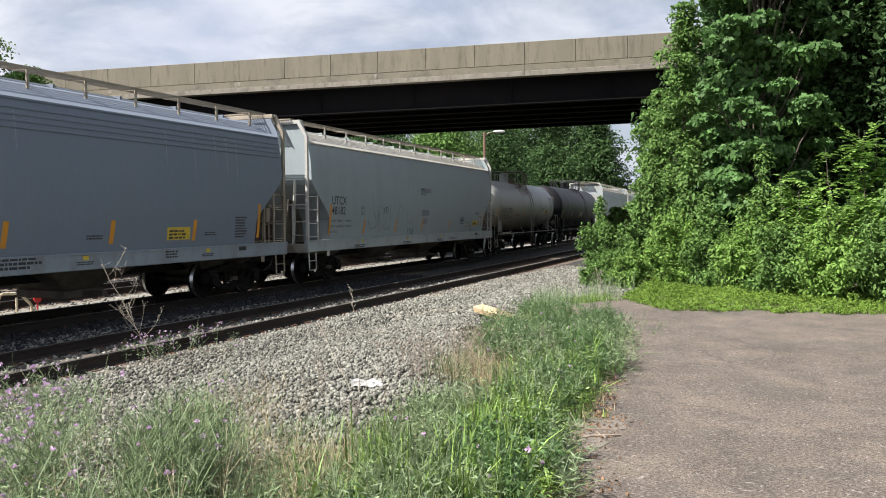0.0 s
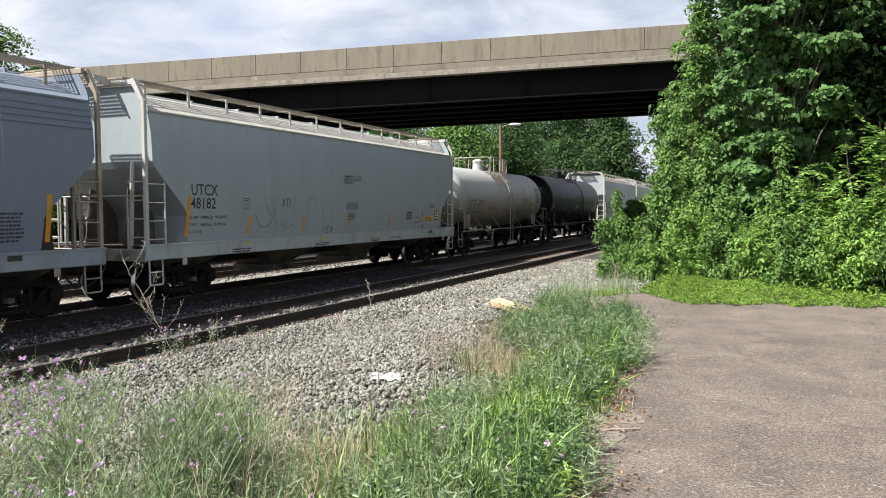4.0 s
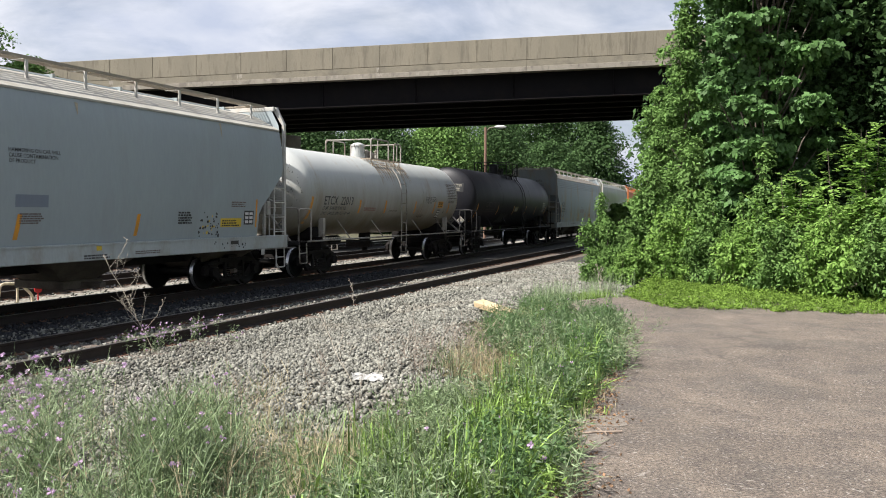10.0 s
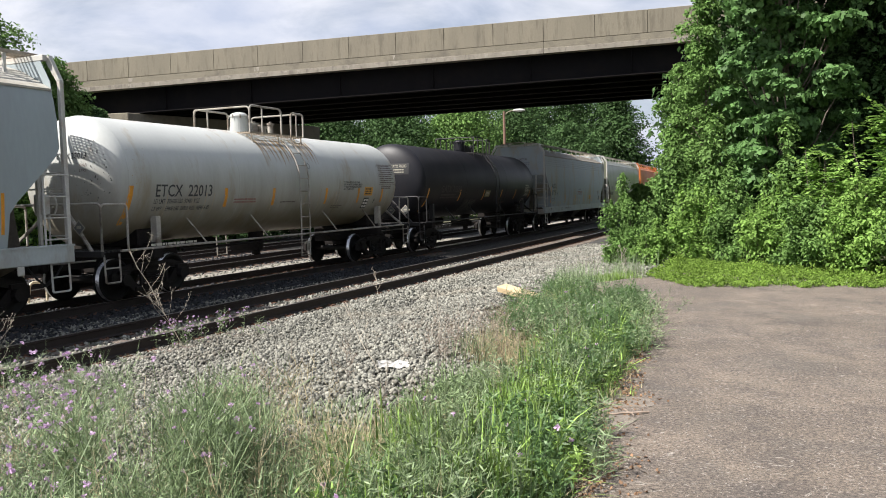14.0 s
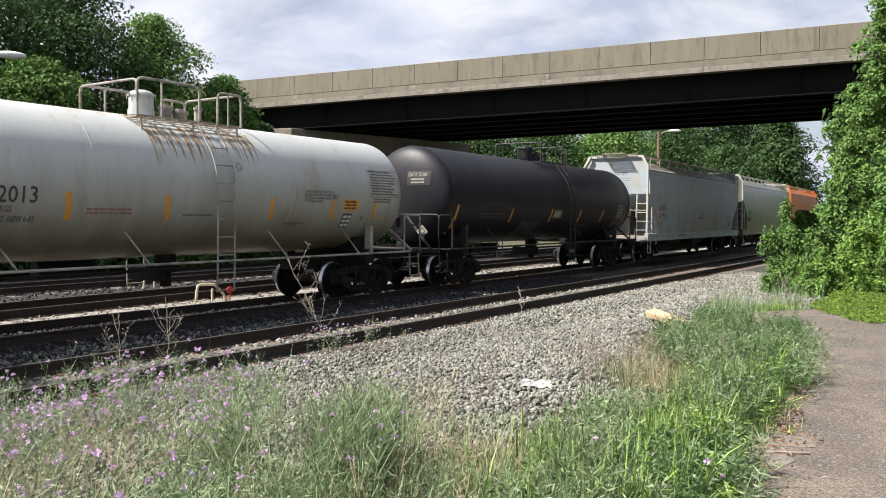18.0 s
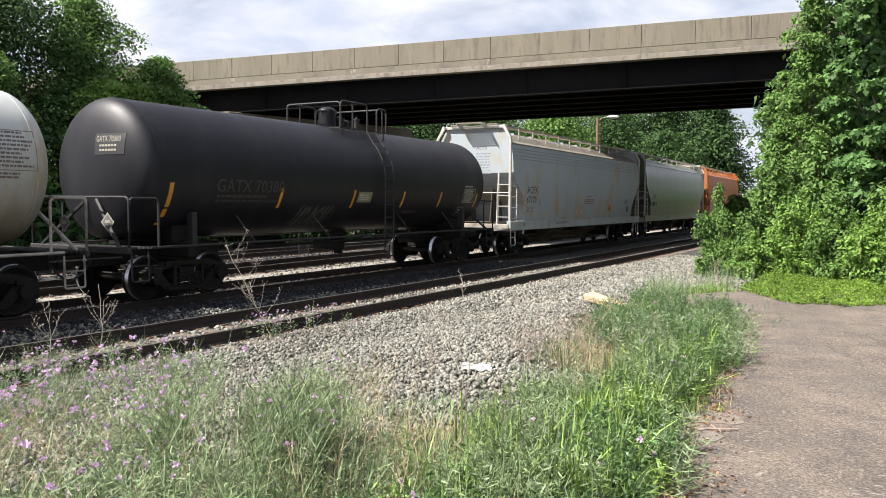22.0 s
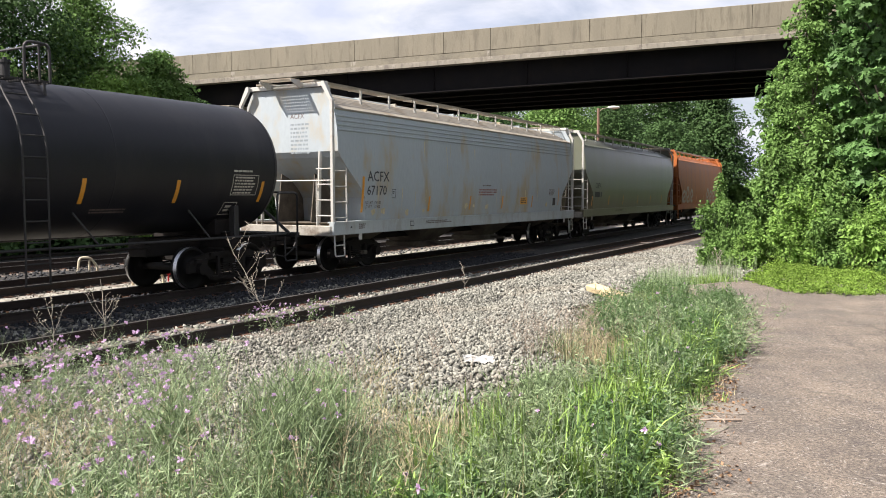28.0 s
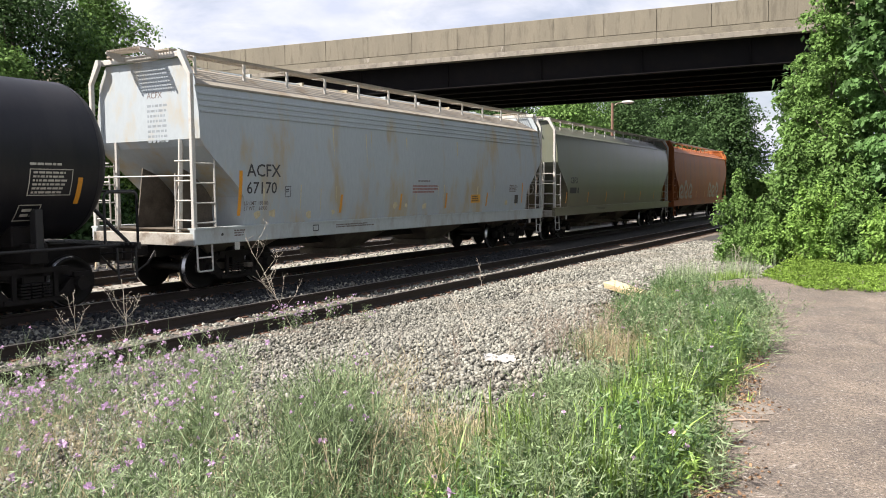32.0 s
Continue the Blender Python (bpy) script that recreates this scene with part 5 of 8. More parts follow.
# ---- lettering, stripes, decals and marks on the cars ----
def ribbon(car, name, pts, w, material, skin):
    """A painted stroke on a car's side through (y, z) points."""
    b = bm_of()
    pts = [Vector((p[0], p[1], 0)) for p in pts]
    pts = rounded(pts, 0.16, 4)
    prev = None
    for i, p in enumerate(pts):
        t = pts[min(i + 1, len(pts) - 1)] - pts[max(i - 1, 0)]
        n = Vector((-t.y, t.x, 0)).normalized() * w / 2
        pair = [b.verts.new((skin(q.y) + 0.006, q.x, q.y)) for q in (p - n, p + n)]
        if prev:
            b.faces.new((prev[0], pair[0], pair[1], prev[1]))
        prev = pair
    return part(name, b, material, car)


def frame_box(car, name, y0, y1, z0, z1, w, material, skin):
    for a in ((y0, y1, z0, z0 + w), (y0, y1, z1 - w, z1), (y0, y0 + w, z0 + w, z1 - w), (y1 - w, y1, z0 + w, z1 - w)):
        side_panel(car, name, *a, material, skin, n=2)


def streaks(car, n, y0, y1, z_top, drop, material, skin, seed, w=0.03):
    """Tapering rust runs."""
    g = random.Random(seed)
    for _ in range(n):
        y, L = g.uniform(y0, y1), drop * g.uniform(0.4, 1.0)
        zt = z_top + g.uniform(-0.08, 0.08)
        ww = w * g.uniform(0.4, 1.2)
        b = bm_of()
        prev = None
        for k in range(6):
            s = k / 5
            z = zt - L * s
            hw = ww * (1 - s) ** 0.7 / 2 + 0.002
            pair = [b.verts.new((skin(z) + 0.0045, y - hw, z)), b.verts.new((skin(z) + 0.0045, y + hw, z))]
            if prev:
                b.faces.new((prev[0], pair[0], pair[1], prev[1]))
            prev = pair
        part("rust_run", b, material, car)


def spots(car, n, y0, y1, z0, z1, material, skin, seed, r=0.04):
    g = random.Random(seed)
    for _ in range(n):
        y, z, q = g.uniform(y0, y1), g.uniform(z0, z1), r * g.uniform(0.4, 1.3)
        b = bm_of()
        k = 7
        ph = [q * g.uniform(0.5, 1.2) for _ in range(k)]
        vs = [b.verts.new((skin(z + ph[i] * math.sin(6.283 * i / k)) + 0.005, y + ph[i] * math.cos(6.283 * i / k), z + ph[i] * math.sin(6.283 * i / k))) for i in range(k)]
        b.faces.new(vs)
        part("paint_chip", b, material, car)


def shift_marks(car, bare, dy, k):
    """Slides the marks that were put on a car since it stood bare, and spaces them by k along it."""
    for o_ in car.children:
        if o_.name not in bare:
            o_.location.y += dy * k
            for v_ in o_.data.vertices:
                v_.co.y *= k


def sill_skin(z):
    return 1.60


h1, utcx, etcx, gatx, acfx, cbfx, orng = [c_ for c_, _ in cars]
tk, tkg = tank_skin(1.40, 2.605), tank_skin(1.46, 2.675)

# first hopper
bare = {o_.name for o_ in h1.children}
stripes(h1, (-6.9, -4.6, -2.45, -0.25, 2.10, 4.48), 1.50, 1.99, 0.11, hopper_skin, 0.10)
stripes(h1, (6.86,), 1.50, 2.39, 0.10, hopper_skin, 0.04)
side_panel(h1, "yellow_decal", 3.70, 4.42, 1.53, 1.82, DECAL_YELLOW, hopper_skin)
small_print(h1, 3.76, 1.71, 0.6, 3, 0.045, STENCIL, hopper_skin, 1)
small_print(h1, 6.0, 2.02, 0.45, 8, 0.035, STENCIL, hopper_skin, 2, 2.0)
small_print(h1, 1.55, 1.66, 0.5, 2, 0.03, STENCIL, hopper_skin, 3)
small_print(h1, 4.9, 1.66, 0.45, 2, 0.03, STENCIL, hopper_skin, 4)
small_print(h1, -0.75, 1.27, 1.3, 3, 0.05, STENCIL, sill_skin, 5, 1.6)
small_print(h1, 3.6, 1.25, 0.4, 3, 0.035, STENCIL, sill_skin, 6)
for y in (1.42, 4.9, -3.6):
    side_panel(h1, "yellow_decal", y, y + 0.14, 1.20, 1.29, DECAL_YELLOW, sill_skin, n=1)
    small_print(h1, y - 0.15, 1.15, 0.5, 2, 0.025, STENCIL, sill_skin, 7)
side_panel(h1, "black_plate", 6.09, 6.37, 1.19, 1.29, DECAL_BLACK, sill_skin, n=1)
streaks(h1, 10, -7, 7, 4.0, 1.5, mat("thin_grime_run", (0.27, 0.29, 0.33), 0.6, scale=5, fine=40, bump=0), hopper_skin, 4, 0.05)

shift_marks(h1, bare, -0.20, 1.0867)

# second hopper
bare = {o_.name for o_ in utcx.children}
side_text(utcx, "UTCX", -6.84, 2.43, 0.27, STENCIL, hopper_skin, 0.86)
side_text(utcx, "48182", -6.85, 2.12, 0.26, STENCIL, hopper_skin, 0.92)
side_text(utcx, "LD LMT  198400 LB   90 000 KG", -6.92, 1.88, 0.075, STENCIL, hopper_skin, 0.92)
side_text(utcx, "LT WT    64600 LB   29 300 KG", -6.92, 1.71, 0.075, STENCIL, hopper_skin, 0.92)
side_text(utcx, "UCC 1-95 LO", -6.94, 1.55, 0.065, STENCIL, hopper_skin, 0.9)
stripes(utcx, (-7.01,), 1.47, 2.43, 0.10, hopper_skin, 0.08)
stripes(utcx, (-4.87, -2.52, -0.26, 2.51), 1.47, 1.94, 0.09, hopper_skin, 0.18)
stripes(utcx, (6.56,), 1.59, 2.32, 0.06, hopper_skin, 0.0)
frame_box(utcx, "stencil_frame", -5.03, -4.81, 2.10, 2.38, 0.014, STENCIL, hopper_skin)
side_text(utcx, "C", -4.96, 2.15, 0.09, STENCIL, hopper_skin)
small_print(utcx, -4.98, 2.30, 0.12, 1, 0.03, STENCIL, hopper_skin, 8)
side_text(utcx, "HAMMERING ON CAR WILL\nCAUSE CONTAMINATION\nOF PRODUCT", -0.35, 3.07, 0.075, STENCIL, hopper_skin, 0.82)
side_panel(utcx, "grey_patch", -0.23, 0.44, 2.07, 2.30, HOPPER_BLUE, hopper_skin)
small_print(utcx, -0.14, 1.93, 0.5, 5, 0.025, STENCIL_DIM, hopper_skin, 9)
small_print(utcx, 3.79, 1.95, 0.45, 5, 0.04, STENCIL, hopper_skin, 10, 1.5)
small_print(utcx, -5.48, 1.09, 0.84, 2, 0.035, STENCIL, sill_skin, 11)
small_print(utcx, -1.94, 1.09, 0.86, 2, 0.03, STENCIL, sill_skin, 12)
small_print(utcx, 1.2, 1.09, 0.7, 2, 0.03, STENCIL, sill_skin, 13)
small_print(utcx, 2.5, 1.12, 0.9, 2, 0.025, STENCIL_DIM, sill_skin, 14)
for y in (-5.0, -1.6, 1.5):
    side_panel(utcx, "yellow_decal", y, y + 0.13, 1.20, 1.29, DECAL_YELLOW, sill_skin, n=1)
spots(utcx, 34, 4.45, 5.2, 1.40, 1.98, DECAL_BLACK, hopper_skin, 15, 0.035)
spots(utcx, 10, 4.6, 5.1, 1.42, 1.9, DECAL_YELLOW, hopper_skin, 16, 0.04)
spots(utcx, 14, 4.9, 6.2, 1.05, 1.26, DECAL_BLACK, sill_skin, 17, 0.03)
side_panel(utcx, "yellow_decal", 5.22, 6.0, 1.61, 1.83, DECAL_YELLOW, hopper_skin)
small_print(utcx, 5.28, 1.75, 0.65, 3, 0.035, STENCIL, hopper_skin, 18)
side_panel(utcx, "black_plate", 6.10, 6.48, 1.66, 2.02, DECAL_BLACK, hopper_skin)
for q in range(6):
    side_panel(utcx, "white_bar", 6.14 + (q % 2) * 0.17, 6.27 + (q % 2) * 0.17, 1.70 + (q // 2) * 0.105, 1.77 + (q // 2) * 0.105, DECAL_WHITE, hopper_skin, 0.009, n=1)
small_print(utcx, 5.6, 2.22, 0.6, 3, 0.03, STENCIL_DIM, hopper_skin, 19)
side_panel(utcx, "black_plate", 5.55, 5.85, 1.17, 1.26, DECAL_BLACK, sill_skin, n=1)
GRAF = mat("faded_green_spray", (0.175, 0.230, 0.205), 0.6, scale=5, fine=40, bump=0)
GRAF_DARK = mat("dark_green_spray", (0.05, 0.12, 0.095), 0.6, scale=5, fine=40, bump=0)
for pts, w, m_ in (
        ([(-4.55, 1.95), (-4.35, 1.62), (-4.0, 1.66), (-3.78, 1.95), (-3.85, 2.4)], 0.03, GRAF), ([(-4.2, 2.45), (-4.1, 2.1), (-3.9, 1.95)], 0.025, GRAF),
        ([(-3.7, 2.45), (-3.75, 2.0), (-3.62, 1.55)], 0.022, GRAF), ([(-3.45, 2.38), (-3.33, 2.16)], 0.03, GRAF_DARK), ([(-3.33, 2.38), (-3.45, 2.16)], 0.03, GRAF_DARK),
        ([(-3.22, 2.16), (-3.24, 2.40), (-3.10, 2.36), (-3.12, 2.15)], 0.03, GRAF_DARK), ([(-2.9, 2.5), (-2.95, 2.1), (-2.85, 1.9)], 0.02, GRAF),
        ([(-2.3, 1.5), (-2.25, 2.4), (-1.95, 2.45), (-1.9, 2.2)], 0.025, GRAF), ([(-1.6, 2.4), (-1.5, 1.85), (-1.1, 1.75)], 0.022, GRAF), ([(-1.0, 2.4), (-1.05, 1.6)], 0.022, GRAF),
        ([(-1.42, 1.57), (-1.44, 1.38)], 0.035, GRAF_DARK), ([(-1.12, 1.57), (-1.28, 1.56), (-1.30, 1.49), (-1.16, 1.46), (-1.18, 1.39), (-1.32, 1.38)], 0.03, GRAF_DARK),
        ([(-0.98, 1.57), (-1.06, 1.52), (-0.96, 1.45), (-1.04, 1.38), (-1.08, 1.44), (-0.97, 1.52), (-0.98, 1.57)], 0.03, GRAF_DARK), ([(-3.5, 1.75), (-3.2, 1.55), (-2.9, 1.72), (-2.95, 1.45)], 0.025, GRAF)):
    ribbon(utcx, "graffiti_stroke", pts, w, m_, hopper_skin)
streaks(utcx, 7, -6, 6.5, 4.15, 0.5, mat("tan_water_run", (0.36, 0.315, 0.225), 0.6, scale=5, fine=40, bump=0), hopper_skin, 20, 0.06)

shift_marks(utcx, bare, 0.10, 1.0817)

# white tank car
bare = {o_.name for o_ in etcx.children}
side_text(etcx, "ETCX  22013", -5.25, 2.225, 0.275, STENCIL, tk, 0.85)
side_text(etcx, "LD LMT  203600 LBS  92400  KGS", -5.25, 2.07, 0.105, STENCIL, tk, 0.68)
side_text(etcx, "LT WT    59400 LBS  26900  KGS  NEW 6-85", -5.25, 1.91, 0.095, STENCIL, tk, 0.72)
stripes(etcx, (-6.02,), 1.63, 2.46, 0.13, tk, 0.04)
stripes(etcx, (-2.97, -1.08, 1.44, 3.28, 4.79), 1.95, 2.41, 0.10, tk, -0.10)
small_print(etcx, -2.62, 2.11, 1.06, 2, 0.04, STENCIL_RED, tk, 21)
small_print(etcx, -0.7, 2.02, 0.7, 1, 0.035, STENCIL_DIM, tk, 22)
side_text(etcx, "CAUTION DO NOT USE STEAM\nBOILING WATER OR SHARP OBJECTS\nTO CLEAN INTERIOR. CLEAN WITH\nSOFT SOLED SHOES", 2.37, 2.57, 0.055, STENCIL, tk, 0.86)
small_print(etcx, 1.9, 1.86, 0.6, 2, 0.03, STENCIL_DIM, tk, 23)
side_panel(etcx, "orange_placard", 3.64, 4.16, 2.17, 2.44, DECAL_ORANGE, tk)
small_print(etcx, 3.69, 2.36, 0.44, 3, 0.045, STENCIL, tk, 24)
side_panel(etcx, "black_plate", 3.70, 4.02, 1.76, 2.10, DECAL_BLACK, tk)
for q in range(6):
    side_panel(etcx, "white_bar", 3.73 + (q % 2) * 0.15, 3.85 + (q % 2) * 0.15, 1.79 + (q // 2) * 0.10, 1.855 + (q // 2) * 0.10, DECAL_WHITE, tk, 0.010, n=1)
side_text(etcx, "F", 4.35, 1.92, 0.14, STENCIL, tk)
small_print(etcx, 4.61, 3.14, 1.0, 9, 0.035, STENCIL_DIM, tk, 25, 2.0)
frame_box(etcx, "table_frame", 4.56, 5.66, 2.52, 3.20, 0.012, STENCIL_DIM, tk)
small_print(etcx, 4.7, 2.45, 0.7, 2, 0.035, STENCIL_DIM, tk, 26)
ribbon(etcx, "diamond_mark", [(0.52, 3.04), (0.60, 3.15), (0.68, 3.04), (0.60, 2.93), (0.52, 3.04)], 0.014, STENCIL, tk)
small_print(etcx, -5.6, 1.16, 1.5, 1, 0.05, STENCIL_PALE, lambda z: 1.53, 27)
streaks(etcx, 34, -1.25, 1.3, 3.80, 0.75, RUST, tk, 28, 0.07)
GRIME = mat("brown_road_grime", (0.40, 0.34, 0.25), 0.75, scale=3, spread=0.2, fine=40, bump=0.05)
streaks(etcx, 16, -5.8, 5.8, 2.3, 0.9, GRIME, tk, 30, 0.022)
spots(etcx, 26, -6.0, -5.4, 2.3, 3.3, RUST, tk, 31, 0.010)

shift_marks(etcx, bare, 0.17, 1.0617)

# black tank car
bare = {o_.name for o_ in gatx.children}
side_text(gatx, "GATX 70380", -5.06, 2.24, 0.28, STENCIL_GHOST, tkg, 0.95)
small_print(gatx, -5.0, 2.11, 1.9, 2, 0.06, STENCIL_GHOST, tkg, 32)
stripes(gatx, (-6.24,), 1.54, 2.40, 0.10, tkg, 0.0)
stripes(gatx, (-3.12, -0.40, 1.90, 3.92, 6.20), 1.88, 2.34, 0.085, tkg, 0.0)
side_panel(gatx, "pale_plate", -0.19, 0.41, 2.02, 2.30, mat("dull_olive_plate", (0.22, 0.21, 0.12), 0.6, scale=6, fine=50, bump=0), tkg)
small_print(gatx, -0.13, 2.2, 0.45, 3, 0.035, STENCIL_PALE, tkg, 33)
frame_box(gatx, "table_frame", 5.36, 6.10, 2.03, 2.48, 0.015, STENCIL_PALE, tkg)
small_print(gatx, 5.42, 2.40, 0.62, 6, 0.035, STENCIL_PALE, tkg, 34, 1.9)
small_print(gatx, 5.36, 2.54, 0.6, 1, 0.04, STENCIL_PALE, tkg, 35)
frame_box(gatx, "stencil_frame", 5.28, 5.66, 1.60, 1.88, 0.015, STENCIL_PALE, tkg)
small_print(gatx, 5.36, 1.76, 0.22, 2, 0.05, STENCIL_PALE, tkg, 36)
small_print(gatx, 2.2, 1.75, 0.8, 2, 0.03, STENCIL_DIM, tkg, 37)
GHOST = mat("faded_grey_spray", (0.085, 0.085, 0.08), 0.6, scale=5, fine=40, bump=0)
g = random.Random(38)
for k in range(26):
    y = -2.3 + k * 0.05
    ribbon(gatx, "graffiti_stroke", [(y, 1.42 + g.uniform(0, 0.1)), (y + g.uniform(-0.1, 0.15), 1.65), (y + g.uniform(-0.05, 0.2), 1.95 - g.uniform(0, 0.15))], g.uniform(0.02, 0.05), GHOST, tkg)


def end_text(car, text, x, y, z, h, material, ws=0.9):
    """Lettering on a car's end that faces down the track."""
    me = letters("lettering", text, h, ws)
    for v in me.vertices:
        v.co = (x + v.co.x, y, z + v.co.y)
    me.materials.append(material)
    ob = tagged(new("lettering", me), kind="stuff")
    ob.parent = car


shift_marks(gatx, bare, -0.034, 1.0729)

# the black tank's end carries a painted stencil panel and a diamond
def on_head(car_half, head, r, tz, x, z, lift):
    """y of a tank's dished end at x, z."""
    q = min(r, math.hypot(x, z - tz))
    a = math.asin(min(1.0, (q / r) ** 1.25))
    return -car_half + head * (1 - math.cos(a)) - lift


def head_patch(car, name, x0, x1, z0, z1, material, lift=0.006, n=8):
    b = bm_of()
    rows_ = [[b.verts.new((x0 + (x1 - x0) * i / n, on_head(7.50, 0.48, 1.46, 2.675, x0 + (x1 - x0) * i / n, z0 + (z1 - z0) * k / n, lift), z0 + (z1 - z0) * k / n)) for i in range(n + 1)] for k in range(n + 1)]
    for u, w in zip(rows_, rows_[1:]):
        for i in range(n):
            b.faces.new((u[i], u[i + 1], w[i + 1], w[i]))
    return part(name, b, material, car)


head_patch(gatx, "stencil_panel", 0.16, 0.92, 2.94, 3.36, DECAL_BLACK)
me = letters("lettering", "GATX 70380", 0.115, 0.72)
for v in me.vertices:
    px_, pz_ = 0.20 + v.co.x, 3.20 + v.co.y
    v.co = (px_, on_head(7.50, 0.48, 1.46, 2.675, px_, pz_, 0.012), pz_)
me.materials.append(DECAL_WORN)
ob_ = tagged(new("lettering", me), kind="stuff")
ob_.parent = gatx
for text_, tx, tz, th, tm in (("ETCX 22013", 0.02, 3.05, 0.12, STENCIL), ("GALS", 0.62, 2.88, 0.06, STENCIL_DIM), ("LTRS", 0.62, 2.77, 0.06, STENCIL_DIM)):
    me = letters("lettering", text_, th, 0.85)
    for v in me.vertices:
        px_, pz_ = tx + v.co.x, tz + v.co.y
        v.co = (px_, on_head(6.78, 0.62, 1.40, 2.605, px_, pz_, 0.008), pz_)
    me.materials.append(tm)
    ob_ = tagged(new("lettering", me), kind="stuff")
    ob_.parent = etcx
g = random.Random(61)
for _ in range(70):
    px_, pz_, q_ = g.uniform(0.5, 1.25), g.uniform(2.1, 3.5), g.uniform(0.004, 0.013)
    if math.hypot(px_, pz_ - 2.605) > 1.25:
        continue
    b = bm_of()
    b.faces.new([b.verts.new((px_ + dx * q_, on_head(6.78, 0.62, 1.40, 2.605, px_ + dx * q_, pz_ + dz * q_ * 1.6, 0.008), pz_ + dz * q_ * 1.6)) for dx, dz in ((-1, 0), (-0.3, -1), (0.8, -0.5), (1, 0.3), (0.1, 1))])
    part("soot_spot", b, DECAL_BLACK, etcx)
for r_ in range(2):
    for q_ in range(6):
        head_patch(gatx, "small_print", 0.30 + q_ * 0.075, 0.36 + q_ * 0.075, 3.10 - r_ * 0.09, 3.14 - r_ * 0.09, DECAL_WORN, 0.012, 1)


def diamond(car, x, y, z, s):
    b = bm_of()
    for k, (q, dy, mi) in enumerate(((s, 0, 0), (s * 0.80, -0.004, 1))):
        b.faces.new([b.verts.new(p) for p in ((x - q, y + dy, z), (x, y + dy, z - q), (x + q, y + dy, z), (x, y + dy, z + q))])
    b.faces.ensure_lookup_table()
    b.faces[1].material_index = 1
    box(b, x - s * 0.35, x + s * 0.35, y - 0.008, y - 0.006, z - 0.02, z + 0.04)
    part("diamond_placard", b, [DECAL_WORN, mat("grey_decal", (0.13, 0.13, 0.125), 0.6, scale=6, fine=50, bump=0)], car)


diamond(gatx, 0.95, -7.50 - 0.34, 1.62, 0.19)
diamond(etcx, 0.75, 6.78 + 0.34, 1.62, 0.17)
diamond(etcx, 0.95, -6.78 - 0.34, 1.62, 0.17)

# rust-stained grey hopper
bare = {o_.name for o_ in acfx.children}
side_text(acfx, "ACFX", -6.21, 2.40, 0.28, STENCIL, hopper_skin, 0.98)
side_text(acfx, "67170", -6.23, 2.03, 0.26, STENCIL, hopper_skin, 0.98)
side_text(acfx, "LD LMT  196100\nLT WT    66900", -6.29, 1.78, 0.085, STENCIL_DIM, hopper_skin, 0.85)
stripes(acfx, (-6.47,), 1.56, 2.52, 0.09, hopper_skin, 0.05)
stripes(acfx, (-3.25, -0.77, 1.53, 3.99), 1.53, 1.98, 0.08, hopper_skin, 0.12)
stripes(acfx, (6.55,), 1.6, 2.3, 0.06, hopper_skin, 0.0)
frame_box(acfx, "stencil_frame", -5.10, -4.92, 1.94, 2.19, 0.014, STENCIL, hopper_skin)
small_print(acfx, -5.07, 2.1, 0.1, 2, 0.03, STENCIL, hopper_skin, 40)
side_panel(acfx, "orange_placard", 3.04, 3.62, 1.66, 1.92, DECAL_ORANGE, hopper_skin)
small_print(acfx, 3.09, 1.84, 0.46, 3, 0.04, STENCIL, hopper_skin, 41)
small_print(acfx, -0.16, 2.17, 1.4, 3, 0.05, STENCIL_RED, hopper_skin, 42)
small_print(acfx, 0.1, 2.32, 0.8, 1, 0.04, STENCIL_DIM, hopper_skin, 43)
side_panel(acfx, "black_plate", 6.02, 6.28, 1.58, 1.88, DECAL_BLACK, hopper_skin)
small_print(acfx, 5.6, 2.2, 0.6, 5, 0.03, STENCIL_DIM, hopper_skin, 44)
frame_box(acfx, "stencil_frame", -4.24, -4.04, 1.12, 1.27, 0.02, STENCIL, sill_skin)
small_print(acfx, -3.42, 1.22, 1.5, 2, 0.03, STENCIL_DIM, sill_skin, 45)
small_print(acfx, -6.6, 1.24, 0.3, 3, 0.03, STENCIL_DIM, sill_skin, 46)
spots(acfx, 1, -6.95, -6.85, 1.16, 1.22, DECAL_BLACK, sill_skin, 47, 0.06)
TAN = mat("tan_rust_bleed", (0.50, 0.44, 0.28), 0.7, scale=2, spread=0.25, fine=20, bump=0.03)
g = random.Random(48)
streaks(acfx, 9, -6.6, 6.4, 2.2, 0.8, TAN, hopper_skin, 49, 0.04)
streaks(acfx, 5, -6.3, 2.4, 3.6, 0.9, TAN, hopper_skin, 50, 0.05)
spots(acfx, 9, -6.6, 6.3, 1.42, 1.7, TAN, hopper_skin, 51, 0.12)
shift_marks(acfx, bare, -0.33, 1.0884)
ye_ = -8.62 + 0.225
end_text(acfx, "ACFX", 0.05, ye_ - 0.006, 4.02, 0.13, STENCIL_DIM, 1.0)
b = bm_of()
g = random.Random(52)
for r_ in range(8):
    xx = 0.05
    while xx < 0.6:
        wl_ = g.uniform(0.04, 0.13)
        z_ = 3.84 - r_ * 0.105
        b.faces.new([b.verts.new(p) for p in ((xx, ye_ - 0.006, z_), (xx + wl_, ye_ - 0.006, z_), (xx + wl_, ye_ - 0.006, z_ + 0.05), (xx, ye_ - 0.006, z_ + 0.05))])
        xx += wl_ + 0.03
tagged(part("small_print", b, mat("faint_blue_grey_stencil", (0.22, 0.25, 0.27), 0.6, scale=6, fine=60, bump=0.0), acfx), kind="stuff")

